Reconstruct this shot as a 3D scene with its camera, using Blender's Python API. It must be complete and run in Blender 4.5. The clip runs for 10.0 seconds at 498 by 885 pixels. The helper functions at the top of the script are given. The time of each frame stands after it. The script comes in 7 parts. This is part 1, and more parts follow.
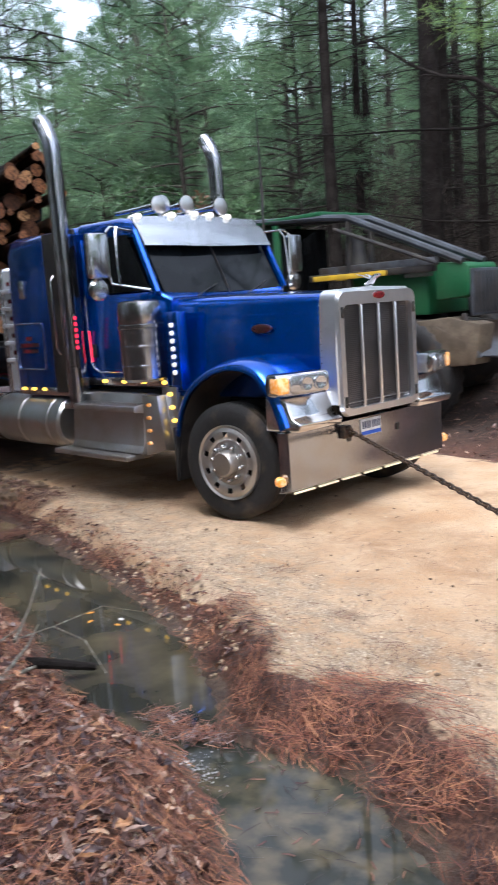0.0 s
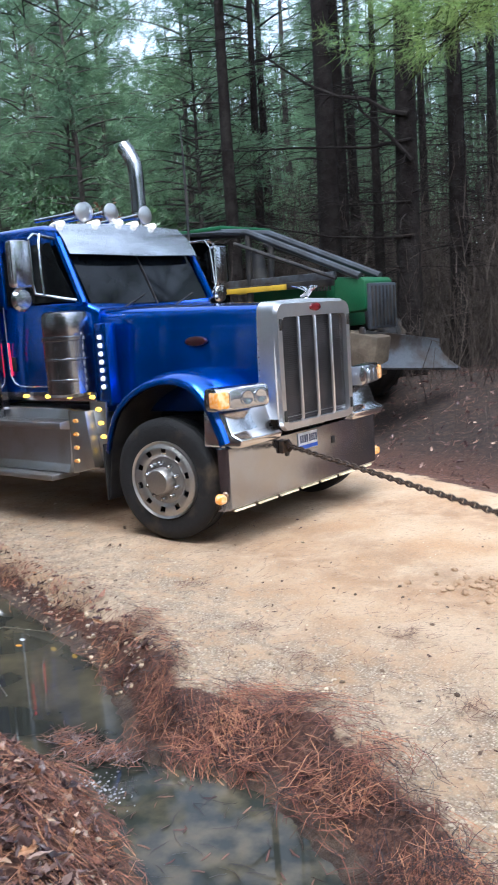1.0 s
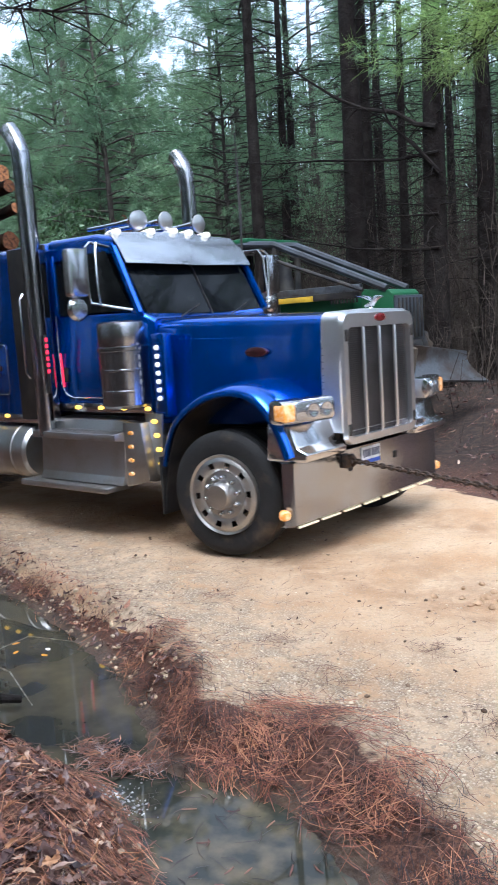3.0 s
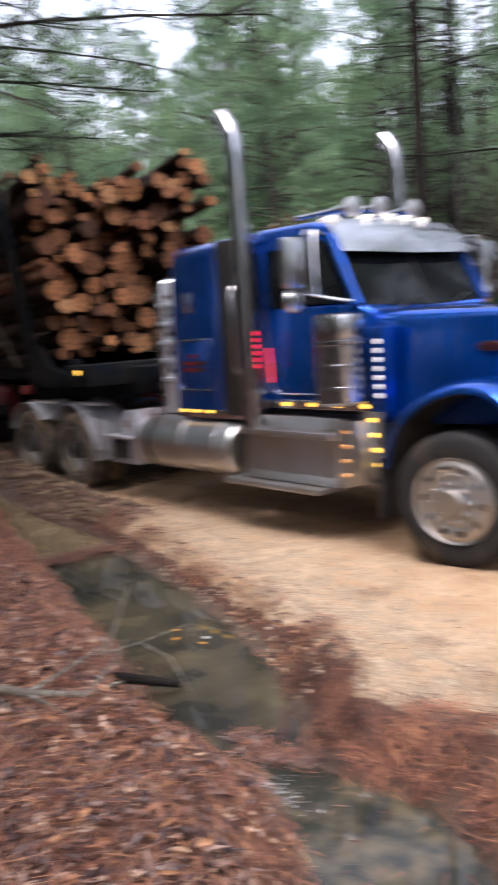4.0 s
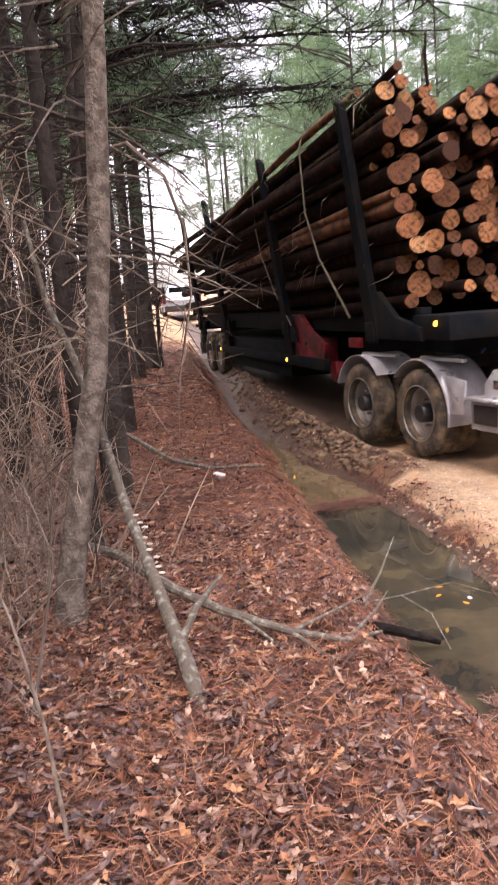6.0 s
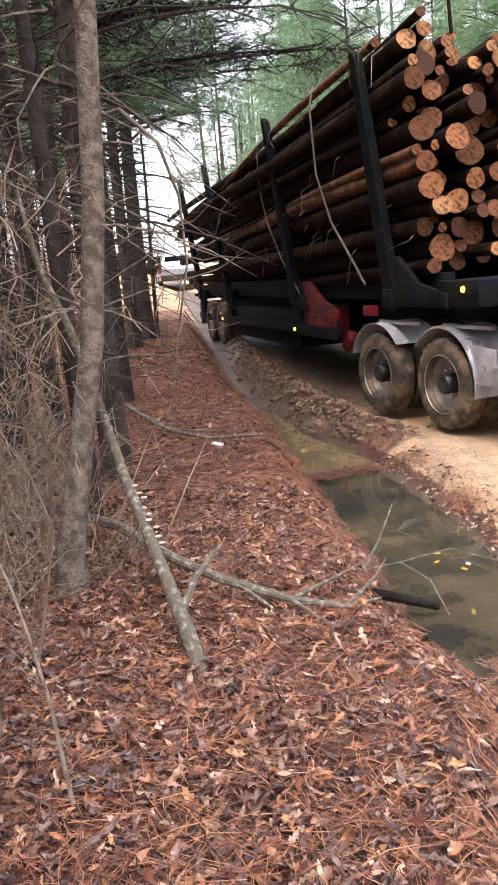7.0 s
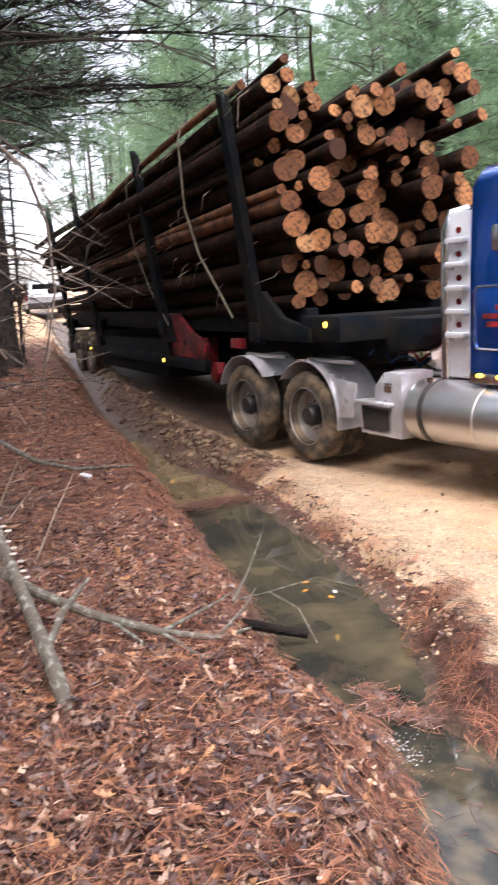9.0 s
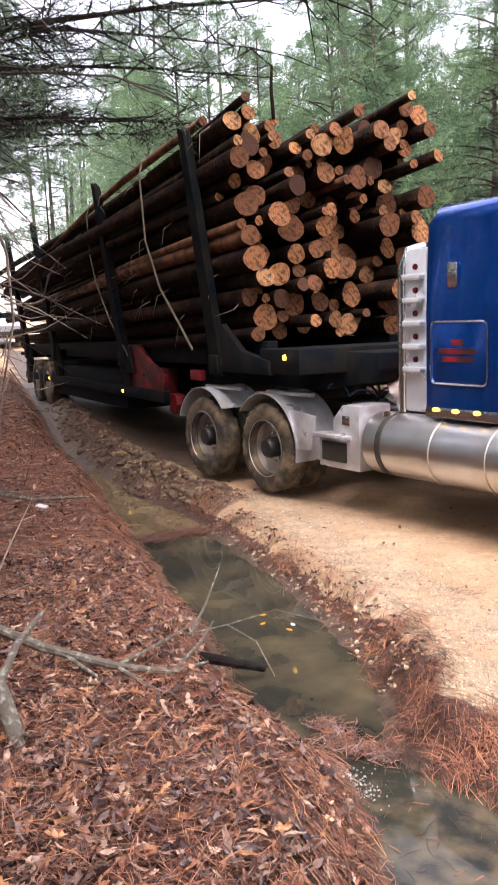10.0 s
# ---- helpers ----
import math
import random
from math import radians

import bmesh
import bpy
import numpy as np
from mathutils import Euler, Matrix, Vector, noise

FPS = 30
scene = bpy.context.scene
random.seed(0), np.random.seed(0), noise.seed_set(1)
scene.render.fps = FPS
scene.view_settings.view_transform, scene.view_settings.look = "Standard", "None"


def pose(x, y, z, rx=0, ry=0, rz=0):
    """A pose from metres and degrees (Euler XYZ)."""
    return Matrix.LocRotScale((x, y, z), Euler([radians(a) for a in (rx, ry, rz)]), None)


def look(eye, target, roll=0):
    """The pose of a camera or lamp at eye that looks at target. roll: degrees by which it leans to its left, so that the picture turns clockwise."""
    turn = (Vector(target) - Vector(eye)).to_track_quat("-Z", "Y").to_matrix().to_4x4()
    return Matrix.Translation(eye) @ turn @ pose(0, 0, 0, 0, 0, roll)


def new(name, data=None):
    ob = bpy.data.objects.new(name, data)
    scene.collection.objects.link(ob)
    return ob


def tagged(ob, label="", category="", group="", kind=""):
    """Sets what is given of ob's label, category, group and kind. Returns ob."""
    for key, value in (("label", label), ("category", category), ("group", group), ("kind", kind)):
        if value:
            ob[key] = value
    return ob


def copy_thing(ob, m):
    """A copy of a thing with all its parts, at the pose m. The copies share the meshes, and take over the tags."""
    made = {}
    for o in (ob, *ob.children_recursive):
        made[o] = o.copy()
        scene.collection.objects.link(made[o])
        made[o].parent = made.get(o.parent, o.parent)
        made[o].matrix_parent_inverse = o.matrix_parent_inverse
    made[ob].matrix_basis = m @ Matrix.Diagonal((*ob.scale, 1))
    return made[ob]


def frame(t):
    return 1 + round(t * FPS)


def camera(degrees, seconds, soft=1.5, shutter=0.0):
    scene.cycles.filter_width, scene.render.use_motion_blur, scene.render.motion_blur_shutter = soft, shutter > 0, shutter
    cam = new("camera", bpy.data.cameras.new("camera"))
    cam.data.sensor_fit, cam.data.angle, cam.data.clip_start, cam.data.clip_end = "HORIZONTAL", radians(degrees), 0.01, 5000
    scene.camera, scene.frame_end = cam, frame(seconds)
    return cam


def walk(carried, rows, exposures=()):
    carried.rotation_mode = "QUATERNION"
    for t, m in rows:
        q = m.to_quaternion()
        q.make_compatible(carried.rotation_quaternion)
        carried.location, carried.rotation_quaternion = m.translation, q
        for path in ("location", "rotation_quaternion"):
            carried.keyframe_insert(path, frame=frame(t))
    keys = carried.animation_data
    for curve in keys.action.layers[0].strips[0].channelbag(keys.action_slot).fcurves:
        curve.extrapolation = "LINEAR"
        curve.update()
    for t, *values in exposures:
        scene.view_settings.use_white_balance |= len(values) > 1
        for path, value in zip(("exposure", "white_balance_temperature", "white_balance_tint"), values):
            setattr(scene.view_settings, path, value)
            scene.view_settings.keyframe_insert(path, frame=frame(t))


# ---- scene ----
# ---- camera: stands on the bank of the ditch and pans ----
EYE = Vector((5.41, -6.52, 2.004))
cam = camera(32.8, 10.0, soft=1.6, shutter=0.8)


def aim(yaw, pitch, roll):
    return Matrix.Translation(EYE) @ pose(0, 0, 0, 0, 0, yaw - 90) @ pose(0, 0, 0, 90 + pitch) @ pose(0, 0, 0, 0, 0, -roll)


PATH = [
    (0.0, 136.16, -9.14, 4.08), (0.5, 132.31, -9.10, 3.95), (1.0, 129.50, -8.71, 3.86), (1.5, 128.99, -8.12, 3.72),
    (2.0, 130.05, -7.83, 3.71), (3.5, 133.08, -7.92, 3.87), (4.0, 141.97, -7.34, 4.20), (4.5, 152.97, -6.56, 4.19),
    (5.0, 157.08, -6.83, 3.93), (5.5, 159.44, -7.80, 3.99), (7.0, 160.52, -11.29, 4.91), (7.5, 160.03, -11.70, 4.77),
    (8.0, 159.21, -11.64, 4.23), (8.5, 154.17, -10.68, 3.22), (9.0, 151.46, -9.82, 3.25), (9.5, 148.66, -8.93, 2.91),
    (10.0, 148.54, -7.81, 2.39),
]
EXPOSURES = [(0.0, 0.2, 5900, 11), (1.0, 0.2, 5500, 8), (3.5, 0.2, 5500, 8), (4.0, 0.32, 6400, 18), (4.5, 0.47, 7000, 26), (5.5, 0.68, 7200, 31), (7.0, 0.9, 6800, 19), (8.0, 0.97, 6700, 17), (9.0, 0.86, 6600, 18), (10.0, 0.72, 6800, 21)]
walk(cam, [(t, aim(a, b, c)) for t, a, b, c in PATH], EXPOSURES)

# the truck's advance along its own axis, metres
ADVANCE = [
    (0.0, -0.398), (0.5, -0.142), (1.0, 0.0), (1.5, 0.031), (2.0, 0.066), (2.7, 0.27), (3.5, 0.70), (4.0, 1.14), (4.5, 1.61),
    (5.0, 2.11), (5.5, 2.61), (6.2, 3.26), (7.0, 3.64), (7.5, 3.62), (8.0, 3.60), (8.5, 3.59), (10.0, 3.585),
]

# ---- overcast daylight ----
world = bpy.data.worlds.new("overcast_sky")
scene.world = world
world.use_nodes = True
wn, wl = world.node_tree.nodes, world.node_tree.links
sky = wn.new("ShaderNodeTexSky")
sky.sky_type, sky.sun_disc = "NISHITA", False
sky.sun_elevation, sky.sun_rotation = radians(64), radians(146)
sky.air_density, sky.dust_density = 1.0, 4.0
pale = wn.new("ShaderNodeHueSaturation")
pale.inputs["Saturation"].default_value = 0.42
pale.inputs["Value"].default_value = 1.0
wl.new(sky.outputs[0], pale.inputs["Color"])
wl.new(pale.outputs[0], wn["Background"].inputs["Color"])
wn["Background"].inputs["Strength"].default_value = 0.5

sun = new("sun", bpy.data.lights.new("sun", "SUN"))
sun.data.energy, sun.data.angle, sun.data.color = 0.6, radians(25), (1.0, 0.97, 0.93)
sun.matrix_world = look((8, -12, 30), (0, 0, 0))
scene.view_settings.exposure = 0.0


# ---- building helpers ----
def part(name, bm, material, parent=None, label="", smooth=38):
    """Links a bmesh as one mesh object, under a thing or a part."""
    me = bpy.data.meshes.new(name)
    bm.normal_update()
    bm.to_mesh(me)
    bm.free()
    me.materials.append(material)
    if smooth:
        me.polygons.foreach_set("use_smooth", [True] * len(me.polygons))
        me.set_sharp_from_angle(angle=radians(smooth))
    ob = new(name, me)
    if parent:
        ob.parent = parent
    if label:
        ob["label"] = label
    return ob


def again(ob, m, parent=None):
    """Another object on the same mesh, with the same parts."""
    c = copy_thing(ob, m)
    if parent:
        c.parent = parent
    return c


def mesh_of(name, verts, faces, material, smooth=False):
    me = bpy.data.meshes.new(name)
    me.from_pydata(verts, [], faces)
    me.materials.append(material)
    if smooth:
        me.polygons.foreach_set("use_smooth", [True] * len(me.polygons))
    me.update()
    return me


def box(x0, x1, y0, y1, z0, z1, bevel=0.0, seg=2, bm=None):
    b = bmesh.new()
    bmesh.ops.create_cube(b, size=1, matrix=Matrix.Translation(((x0 + x1) / 2, (y0 + y1) / 2, (z0 + z1) / 2)) @ Matrix.Diagonal((abs(x1 - x0), abs(y1 - y0), abs(z1 - z0), 1)))
    if bevel:
        bmesh.ops.bevel(b, geom=b.edges[:], offset=bevel, segments=seg, affect="EDGES", profile=0.5)
    return join(bm, b)


def join(bm, b):
    """Adds b to bm, or gives b itself."""
    if bm is None:
        return b
    tmp = bpy.data.meshes.new("tmp")
    b.to_mesh(tmp)
    b.free()
    bm.from_mesh(tmp)
    bpy.data.meshes.remove(tmp)
    return bm


def prism(points, axis, lo, hi, bevel=0.0, bm=None, seg=2):
    """An outline in the plane across an axis, pushed from lo to hi. points: (a, b) in the two other axes in order."""
    b = bmesh.new()

    def at(p, h):
        return {"x": (h, p[0], p[1]), "y": (p[0], h, p[1]), "z": (p[0], p[1], h)}[axis]
    lo_v = [b.verts.new(at(p, lo)) for p in points]
    hi_v = [b.verts.new(at(p, hi)) for p in points]
    b.faces.new(lo_v)
    b.faces.new(hi_v[::-1])
    n = len(points)
    for i in range(n):
        b.faces.new((lo_v[i], hi_v[i], hi_v[(i + 1) % n], lo_v[(i + 1) % n]))
    bmesh.ops.recalc_face_normals(b, faces=b.faces[:])
    if bevel:
        bmesh.ops.bevel(b, geom=b.edges[:], offset=bevel, segments=seg, affect="EDGES", profile=0.5)
    return join(bm, b)


def sweep(points, radii, seg=8, bm=None, caps=True, flat=1.0):
    """A round bar along a line of points."""
    b = bm or bmesh.new()
    pts = [Vector(p) for p in points]
    if not isinstance(radii, (list, tuple)):
        radii = [radii] * len(pts)
    rings, side = [], None
    for i, p in enumerate(pts):
        d = (pts[min(i + 1, len(pts) - 1)] - pts[max(i - 1, 0)]).normalized()
        if side is None:
            side = d.cross(Vector((0, 0, 1)) if abs(d.z) < 0.9 else Vector((1, 0, 0))).normalized()
        side = (side - d * side.dot(d)).normalized()
        up = d.cross(side)
        rings.append([b.verts.new(p + (side * math.cos(k * math.tau / seg) + up * flat * math.sin(k * math.tau / seg)) * radii[i]) for k in range(seg)])
    for r0, r1 in zip(rings, rings[1:]):
        for k in range(seg):
            b.faces.new((r0[k], r0[(k + 1) % seg], r1[(k + 1) % seg], r1[k]))
    if caps:
        b.faces.new(rings[0][::-1])
        b.faces.new(rings[-1])
    return b


def lathe(profile, seg=32, axis="y", at=(0, 0, 0), bm=None, close=False, caps=True):
    """Turns a profile of (radius, height) round an axis."""
    b = bm or bmesh.new()
    rings = []
    for r, h in profile:
        ring = []
        for k in range(seg):
            c, s = r * math.cos(k * math.tau / seg), r * math.sin(k * math.tau / seg)
            v = {"x": (h, c, s), "y": (s, h, c), "z": (c, s, h)}[axis]
            ring.append(b.verts.new(Vector(at) + Vector(v)))
        rings.append(ring)
    pairs = list(zip(rings, rings[1:])) + ([(rings[-1], rings[0])] if close else [])
    for r0, r1 in pairs:
        for k in range(seg):
            b.faces.new((r0[k], r0[(k + 1) % seg], r1[(k + 1) % seg], r1[k]))
    if not close and caps:
        if profile[0][0] > 1e-5:
            b.faces.new(rings[0][::-1])
        if profile[-1][0] > 1e-5:
            b.faces.new(rings[-1])
    bmesh.ops.remove_doubles(b, verts=b.verts[:], dist=1e-6)
    return b


def loft(sections, bm=None, caps=True, closed=True):
    """Skin over outlines of equal length."""
    b = bm or bmesh.new()
    rings = [[b.verts.new(p) for p in s] for s in sections]
    n = len(rings[0])
    for r0, r1 in zip(rings, rings[1:]):
        for k in range(n if closed else n - 1):
            b.faces.new((r0[k], r0[(k + 1) % n], r1[(k + 1) % n], r1[k]))
    if caps and closed:
        b.faces.new(rings[0][::-1])
        b.faces.new(rings[-1])
    bmesh.ops.recalc_face_normals(b, faces=b.faces[:])
    return b


def sheet(rows, thick, bm=None):
    """A curved plate from rows of points, with a thickness."""
    b = bmesh.new()
    grid = [[b.verts.new(p) for p in r] for r in rows]
    for r0, r1 in zip(grid, grid[1:]):
        for k in range(len(r0) - 1):
            b.faces.new((r0[k], r0[k + 1], r1[k + 1], r1[k]))
    bmesh.ops.recalc_face_normals(b, faces=b.faces[:])
    bmesh.ops.solidify(b, geom=b.faces[:], thickness=thick)
    return join(bm, b)


def round_rect(w0, w1, h0, h1, r, n=4):
    """Outline points of a rectangle with rounded corners."""
    out = []
    for cx, cy, a0 in ((w1 - r, h1 - r, 0), (w0 + r, h1 - r, 90), (w0 + r, h0 + r, 180), (w1 - r, h0 + r, 270)):
        for k in range(n + 1):
            a = radians(a0 + 90 * k / n)
            out.append((cx + r * math.cos(a), cy + r * math.sin(a)))
    return out


# ---- materials ----
def material(name, base, rough=0.6, metal=0.0, other=None, scale=6.0, fine=60.0, bump=0.15, depth=0.004, coat=0.0, spread=(0.4, 0.6), var=0.25, rough_var=0.1, object_random=0.0, island=0.0, glow=None, alpha=1.0, transmission=0.0, ior=1.45):
    m = bpy.data.materials.new(name)
    m.use_nodes = True
    n, l = m.node_tree.nodes, m.node_tree.links
    bs = n["Principled BSDF"]
    co = n.new("ShaderNodeTexCoord").outputs["Object"]
    big, small = n.new("ShaderNodeTexNoise"), n.new("ShaderNodeTexNoise")
    for node, s, d in ((big, scale, 5), (small, fine, 4)):
        node.inputs["Scale"].default_value, node.inputs["Detail"].default_value = s, d
        l.new(co, node.inputs["Vector"])
    ramp = n.new("ShaderNodeMapRange")
    ramp.inputs["From Min"].default_value, ramp.inputs["From Max"].default_value = spread
    l.new(big.outputs["Fac"], ramp.inputs["Value"])
    mix = n.new("ShaderNodeMix")
    mix.data_type = "RGBA"
    other = other or tuple(c * (1 - var) for c in base)
    mix.inputs[6].default_value, mix.inputs[7].default_value = (*base, 1), (*other, 1)
    l.new(ramp.outputs[0], mix.inputs[0])
    hue = n.new("ShaderNodeHueSaturation")
    val = n.new("ShaderNodeMapRange")
    val.inputs["To Min"].default_value, val.inputs["To Max"].default_value = 1 - var, 1 + var
    l.new(small.outputs["Fac"], val.inputs["Value"])
    out = val.outputs[0]
    if object_random or island:
        src = n.new("ShaderNodeObjectInfo").outputs["Random"] if object_random else n.new("ShaderNodeNewGeometry").outputs["Random Per Island"]
        amount = object_random or island
        rr = n.new("ShaderNodeMapRange")
        rr.inputs["To Min"].default_value, rr.inputs["To Max"].default_value = 1 - amount, 1 + amount
        l.new(src, rr.inputs["Value"])
        mul = n.new("ShaderNodeMath")
        mul.operation = "MULTIPLY"
        l.new(out, mul.inputs[0])
        l.new(rr.outputs[0], mul.inputs[1])
        out = mul.outputs[0]
        hs = n.new("ShaderNodeMapRange")
        hs.inputs["To Min"].default_value, hs.inputs["To Max"].default_value = 0.5 - 0.03 * amount, 0.5 + 0.03 * amount
        l.new(src, hs.inputs["Value"])
        l.new(hs.outputs[0], hue.inputs["Hue"])
    l.new(out, hue.inputs["Value"])
    l.new(mix.outputs[2], hue.inputs["Color"])
    l.new(hue.outputs[0], bs.inputs["Base Color"])
    rg = n.new("ShaderNodeMapRange")
    rg.inputs["To Min"].default_value, rg.inputs["To Max"].default_value = max(rough - rough_var, 0.02), min(rough + rough_var, 1)
    l.new(big.outputs["Fac"], rg.inputs["Value"])
    l.new(rg.outputs[0], bs.inputs["Roughness"])
    bs.inputs["Metallic"].default_value = metal
    bs.inputs["Coat Weight"].default_value = coat
    bs.inputs["Coat Roughness"].default_value = 0.05
    bs.inputs["IOR"].default_value = ior
    bs.inputs["Transmission Weight"].default_value = transmission
    if bump:
        bp = n.new("ShaderNodeBump")
        bp.inputs["Strength"].default_value, bp.inputs["Distance"].default_value = bump, depth
        l.new(small.outputs["Fac"], bp.inputs["Height"])
        l.new(bp.outputs[0], bs.inputs["Normal"])
    if glow:
        bs.inputs["Emission Color"].default_value, bs.inputs["Emission Strength"].default_value = (*glow[:3], 1), glow[3]
    return m


PAINT = material("blue_paint", (0.0, 0.082, 0.44), 0.2, 0.8, (0.0, 0.06, 0.34), 1.5, 90, 0.02, 0.001, coat=0.7, var=0.05, rough_var=0.06)
CHROME = material("polished_steel", (0.66, 0.68, 0.72), 0.17, 1.0, (0.62, 0.62, 0.63), 2.5, 40, 0.03, 0.002, var=0.05, rough_var=0.07)
SATIN = material("satin_stainless", (0.82, 0.83, 0.85), 0.36, 1.0, (0.74, 0.74, 0.75), 3, 60, 0.03, 0.001, var=0.05, rough_var=0.06)
ALU = material("dull_aluminium", (0.5, 0.5, 0.5), 0.42, 1.0, (0.45, 0.42, 0.38), 3, 60, 0.1, 0.002, var=0.1)
TANK = material("brushed_tank", (0.64, 0.65, 0.67), 0.32, 1.0, (0.55, 0.53, 0.5), 2, 50, 0.05, 0.002, var=0.06)
DRUM = material("dark_polished_drum", (0.36, 0.375, 0.4), 0.24, 1.0, (0.3, 0.3, 0.31), 3, 50, 0.04, 0.001, var=0.08)
RACKWHITE = material("pale_polished_metal", (0.74, 0.78, 0.84), 0.3, 0.45, (0.66, 0.69, 0.74), 4, 50, 0.03, 0.001, var=0.05)
WHITEMETAL = material("white_coated_metal", (0.58, 0.6, 0.64), 0.3, 0.5, (0.44, 0.44, 0.45), 4, 50, 0.05, 0.002, var=0.08)
RUBBER = material("muddy_rubber", (0.013, 0.013, 0.014), 0.75, 0.0, (0.075, 0.055, 0.038), 3, 30, 0.6, 0.008, spread=(0.55, 0.72), var=0.3)
MUDRUBBER = material("mud_caked_rubber", (0.042, 0.035, 0.027), 0.85, 0.0, (0.2, 0.145, 0.09), 5, 30, 0.7, 0.012, spread=(0.42, 0.66), var=0.3)
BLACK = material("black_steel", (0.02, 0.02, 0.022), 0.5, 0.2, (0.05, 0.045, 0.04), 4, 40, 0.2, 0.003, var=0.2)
BOLSTER = material("bolster_paint", (0.006, 0.009, 0.013), 0.68, 0.0, (0.016, 0.015, 0.014), 3, 40, 0.2, 0.003, var=0.2, ior=1.22)
RED = material("red_paint", (0.22, 0.01, 0.016), 0.5, 0.0, (0.04, 0.01, 0.01), 4, 40, 0.1, 0.003, var=0.2)
DARKGLASS = material("dark_glass", (0.006, 0.007, 0.008), 0.05, 0.0, (0.01, 0.012, 0.013), 2, 30, 0.0, var=0.05, rough_var=0.02, coat=0.0, ior=1.3)
AMBER = material("amber_lamp", (0.9, 0.45, 0.05), 0.3, 0.0, None, 4, 40, 0.0, glow=(1.0, 0.6, 0.08, 2.2), var=0.05)
AMBERLENS = material("amber_lens", (0.8, 0.34, 0.06), 0.15, 0.0, (0.85, 0.6, 0.35), 30, 60, 0.2, glow=(1.0, 0.35, 0.05, 0.3), var=0.1, coat=0.8)
WHITELAMP = material("white_lamp", (0.7, 0.68, 0.62), 0.25, 0.0, None, 4, 40, 0.0, glow=(1.0, 0.94, 0.84, 0.6), var=0.05)
REDLAMP = material("red_lamp", (0.8, 0.02, 0.03), 0.25, 0.0, None, 4, 40, 0.0, glow=(1.0, 0.03, 0.08, 1.6), var=0.05)
LENS = material("clear_lens", (0.42, 0.44, 0.47), 0.06, 0.75, (0.34, 0.35, 0.37), 3, 60, 0.1, 0.002, coat=1.0, var=0.1)
REDBADGE = material("red_badge", (0.16, 0.01, 0.014), 0.2, 0.0, (0.1, 0.01, 0.012), 20, 60, 0.0, coat=0.6)
ANTIQUE = material("dark_badge", (0.05, 0.012, 0.014), 0.3, 0.0, (0.03, 0.01, 0.01), 20, 60, 0.0, coat=0.6)
PLATEWHITE = material("plate_white", (0.75, 0.76, 0.78), 0.4)
INK = material("dark_ink", (0.02, 0.03, 0.09), 0.5)
RUST = material("rusty_chain", (0.04, 0.035, 0.032), 0.55, 0.6, (0.09, 0.06, 0.042), 30, 90, 0.3, 0.002)
# darker copy of the dead twig, with the wood's inner shade in its colour
SHADETWIG = material("shaded_dead_twig", (0.045, 0.036, 0.03), 0.9, 0.0, (0.085, 0.068, 0.056), 3, 30, 0.4, 0.004, var=0.3, island=0.45)
BANKBARK = material("grey_brown_bark", (0.066, 0.055, 0.046), 0.92, 0.0, (0.035, 0.028, 0.023), 6, 26, 1.0, 0.025, var=0.45, object_random=0.25)
# bark colour lowered to carry the canopy's shade on the stems
BARK = material("shaded_pine_bark", (0.021, 0.0175, 0.0155), 0.9, 0.0, (0.012, 0.009, 0.008), 5, 22, 1.0, 0.03, var=0.45, object_random=0.25)
BARKGREY = material("grey_bark", (0.26, 0.225, 0.185), 0.88, 0.0, (0.12, 0.098, 0.077), 16, 60, 1.0, 0.02, var=0.5, object_random=0.2)
LICHEN = material("lichened_bark", (0.13, 0.11, 0.085), 0.9, 0.0, (0.33, 0.335, 0.28), 26, 90, 0.8, 0.006, spread=(0.5, 0.7), var=0.3)
TWIG = material("dead_twig", (0.13, 0.098, 0.078), 0.9, 0.0, (0.23, 0.185, 0.15), 3, 30, 0.4, 0.004, var=0.3, island=0.45)
PALEBARK = material("pale_sapling_bark", (0.32, 0.26, 0.21), 0.85, 0.0, (0.2, 0.155, 0.125), 20, 70, 0.5, 0.004, var=0.3)
LOGBARK = material("log_bark", (0.011, 0.0075, 0.006), 0.75, 0.0, (0.05, 0.024, 0.015), 5, 26, 1.0, 0.02, spread=(0.45, 0.68), var=0.5, object_random=0.45, ior=1.3)
PEELED = material("peeled_log", (0.2, 0.085, 0.038), 0.75, 0.0, (0.05, 0.025, 0.016), 4, 26, 0.6, 0.01, var=0.4)
for dull in (LOGBARK, BOLSTER, BARK, SHADETWIG):
    dull.node_tree.nodes["Principled BSDF"].inputs["Specular IOR Level"].default_value = 0.15
STRAP = material("dirty_strap", (0.17, 0.155, 0.105), 0.8, 0.0, (0.12, 0.11, 0.09), 8, 60, 0.3)
GREEN = material("machine_green", (0.01, 0.09, 0.035), 0.45, 0.0, (0.02, 0.1, 0.04), 3, 40, 0.1, 0.003, var=0.2)
YELLOW = material("machine_yellow", (0.6, 0.4, 0.03), 0.45, 0.0, (0.45, 0.3, 0.03), 3, 40, 0.1, 0.003, var=0.2)
MACHINEGREY = material("worn_steel", (0.13, 0.14, 0.155), 0.45, 0.6, (0.07, 0.055, 0.045), 3, 30, 0.3, 0.005, var=0.3)
FRAMEGREY = material("blue_grey_frame", (0.05, 0.06, 0.075), 0.5, 0.0, (0.03, 0.034, 0.04), 3, 30, 0.2, 0.004, var=0.2)
MACHINETAN = material("clayed_steel", (0.15, 0.12, 0.085), 0.7, 0.2, (0.09, 0.07, 0.05), 4, 30, 0.3, 0.005, var=0.3)
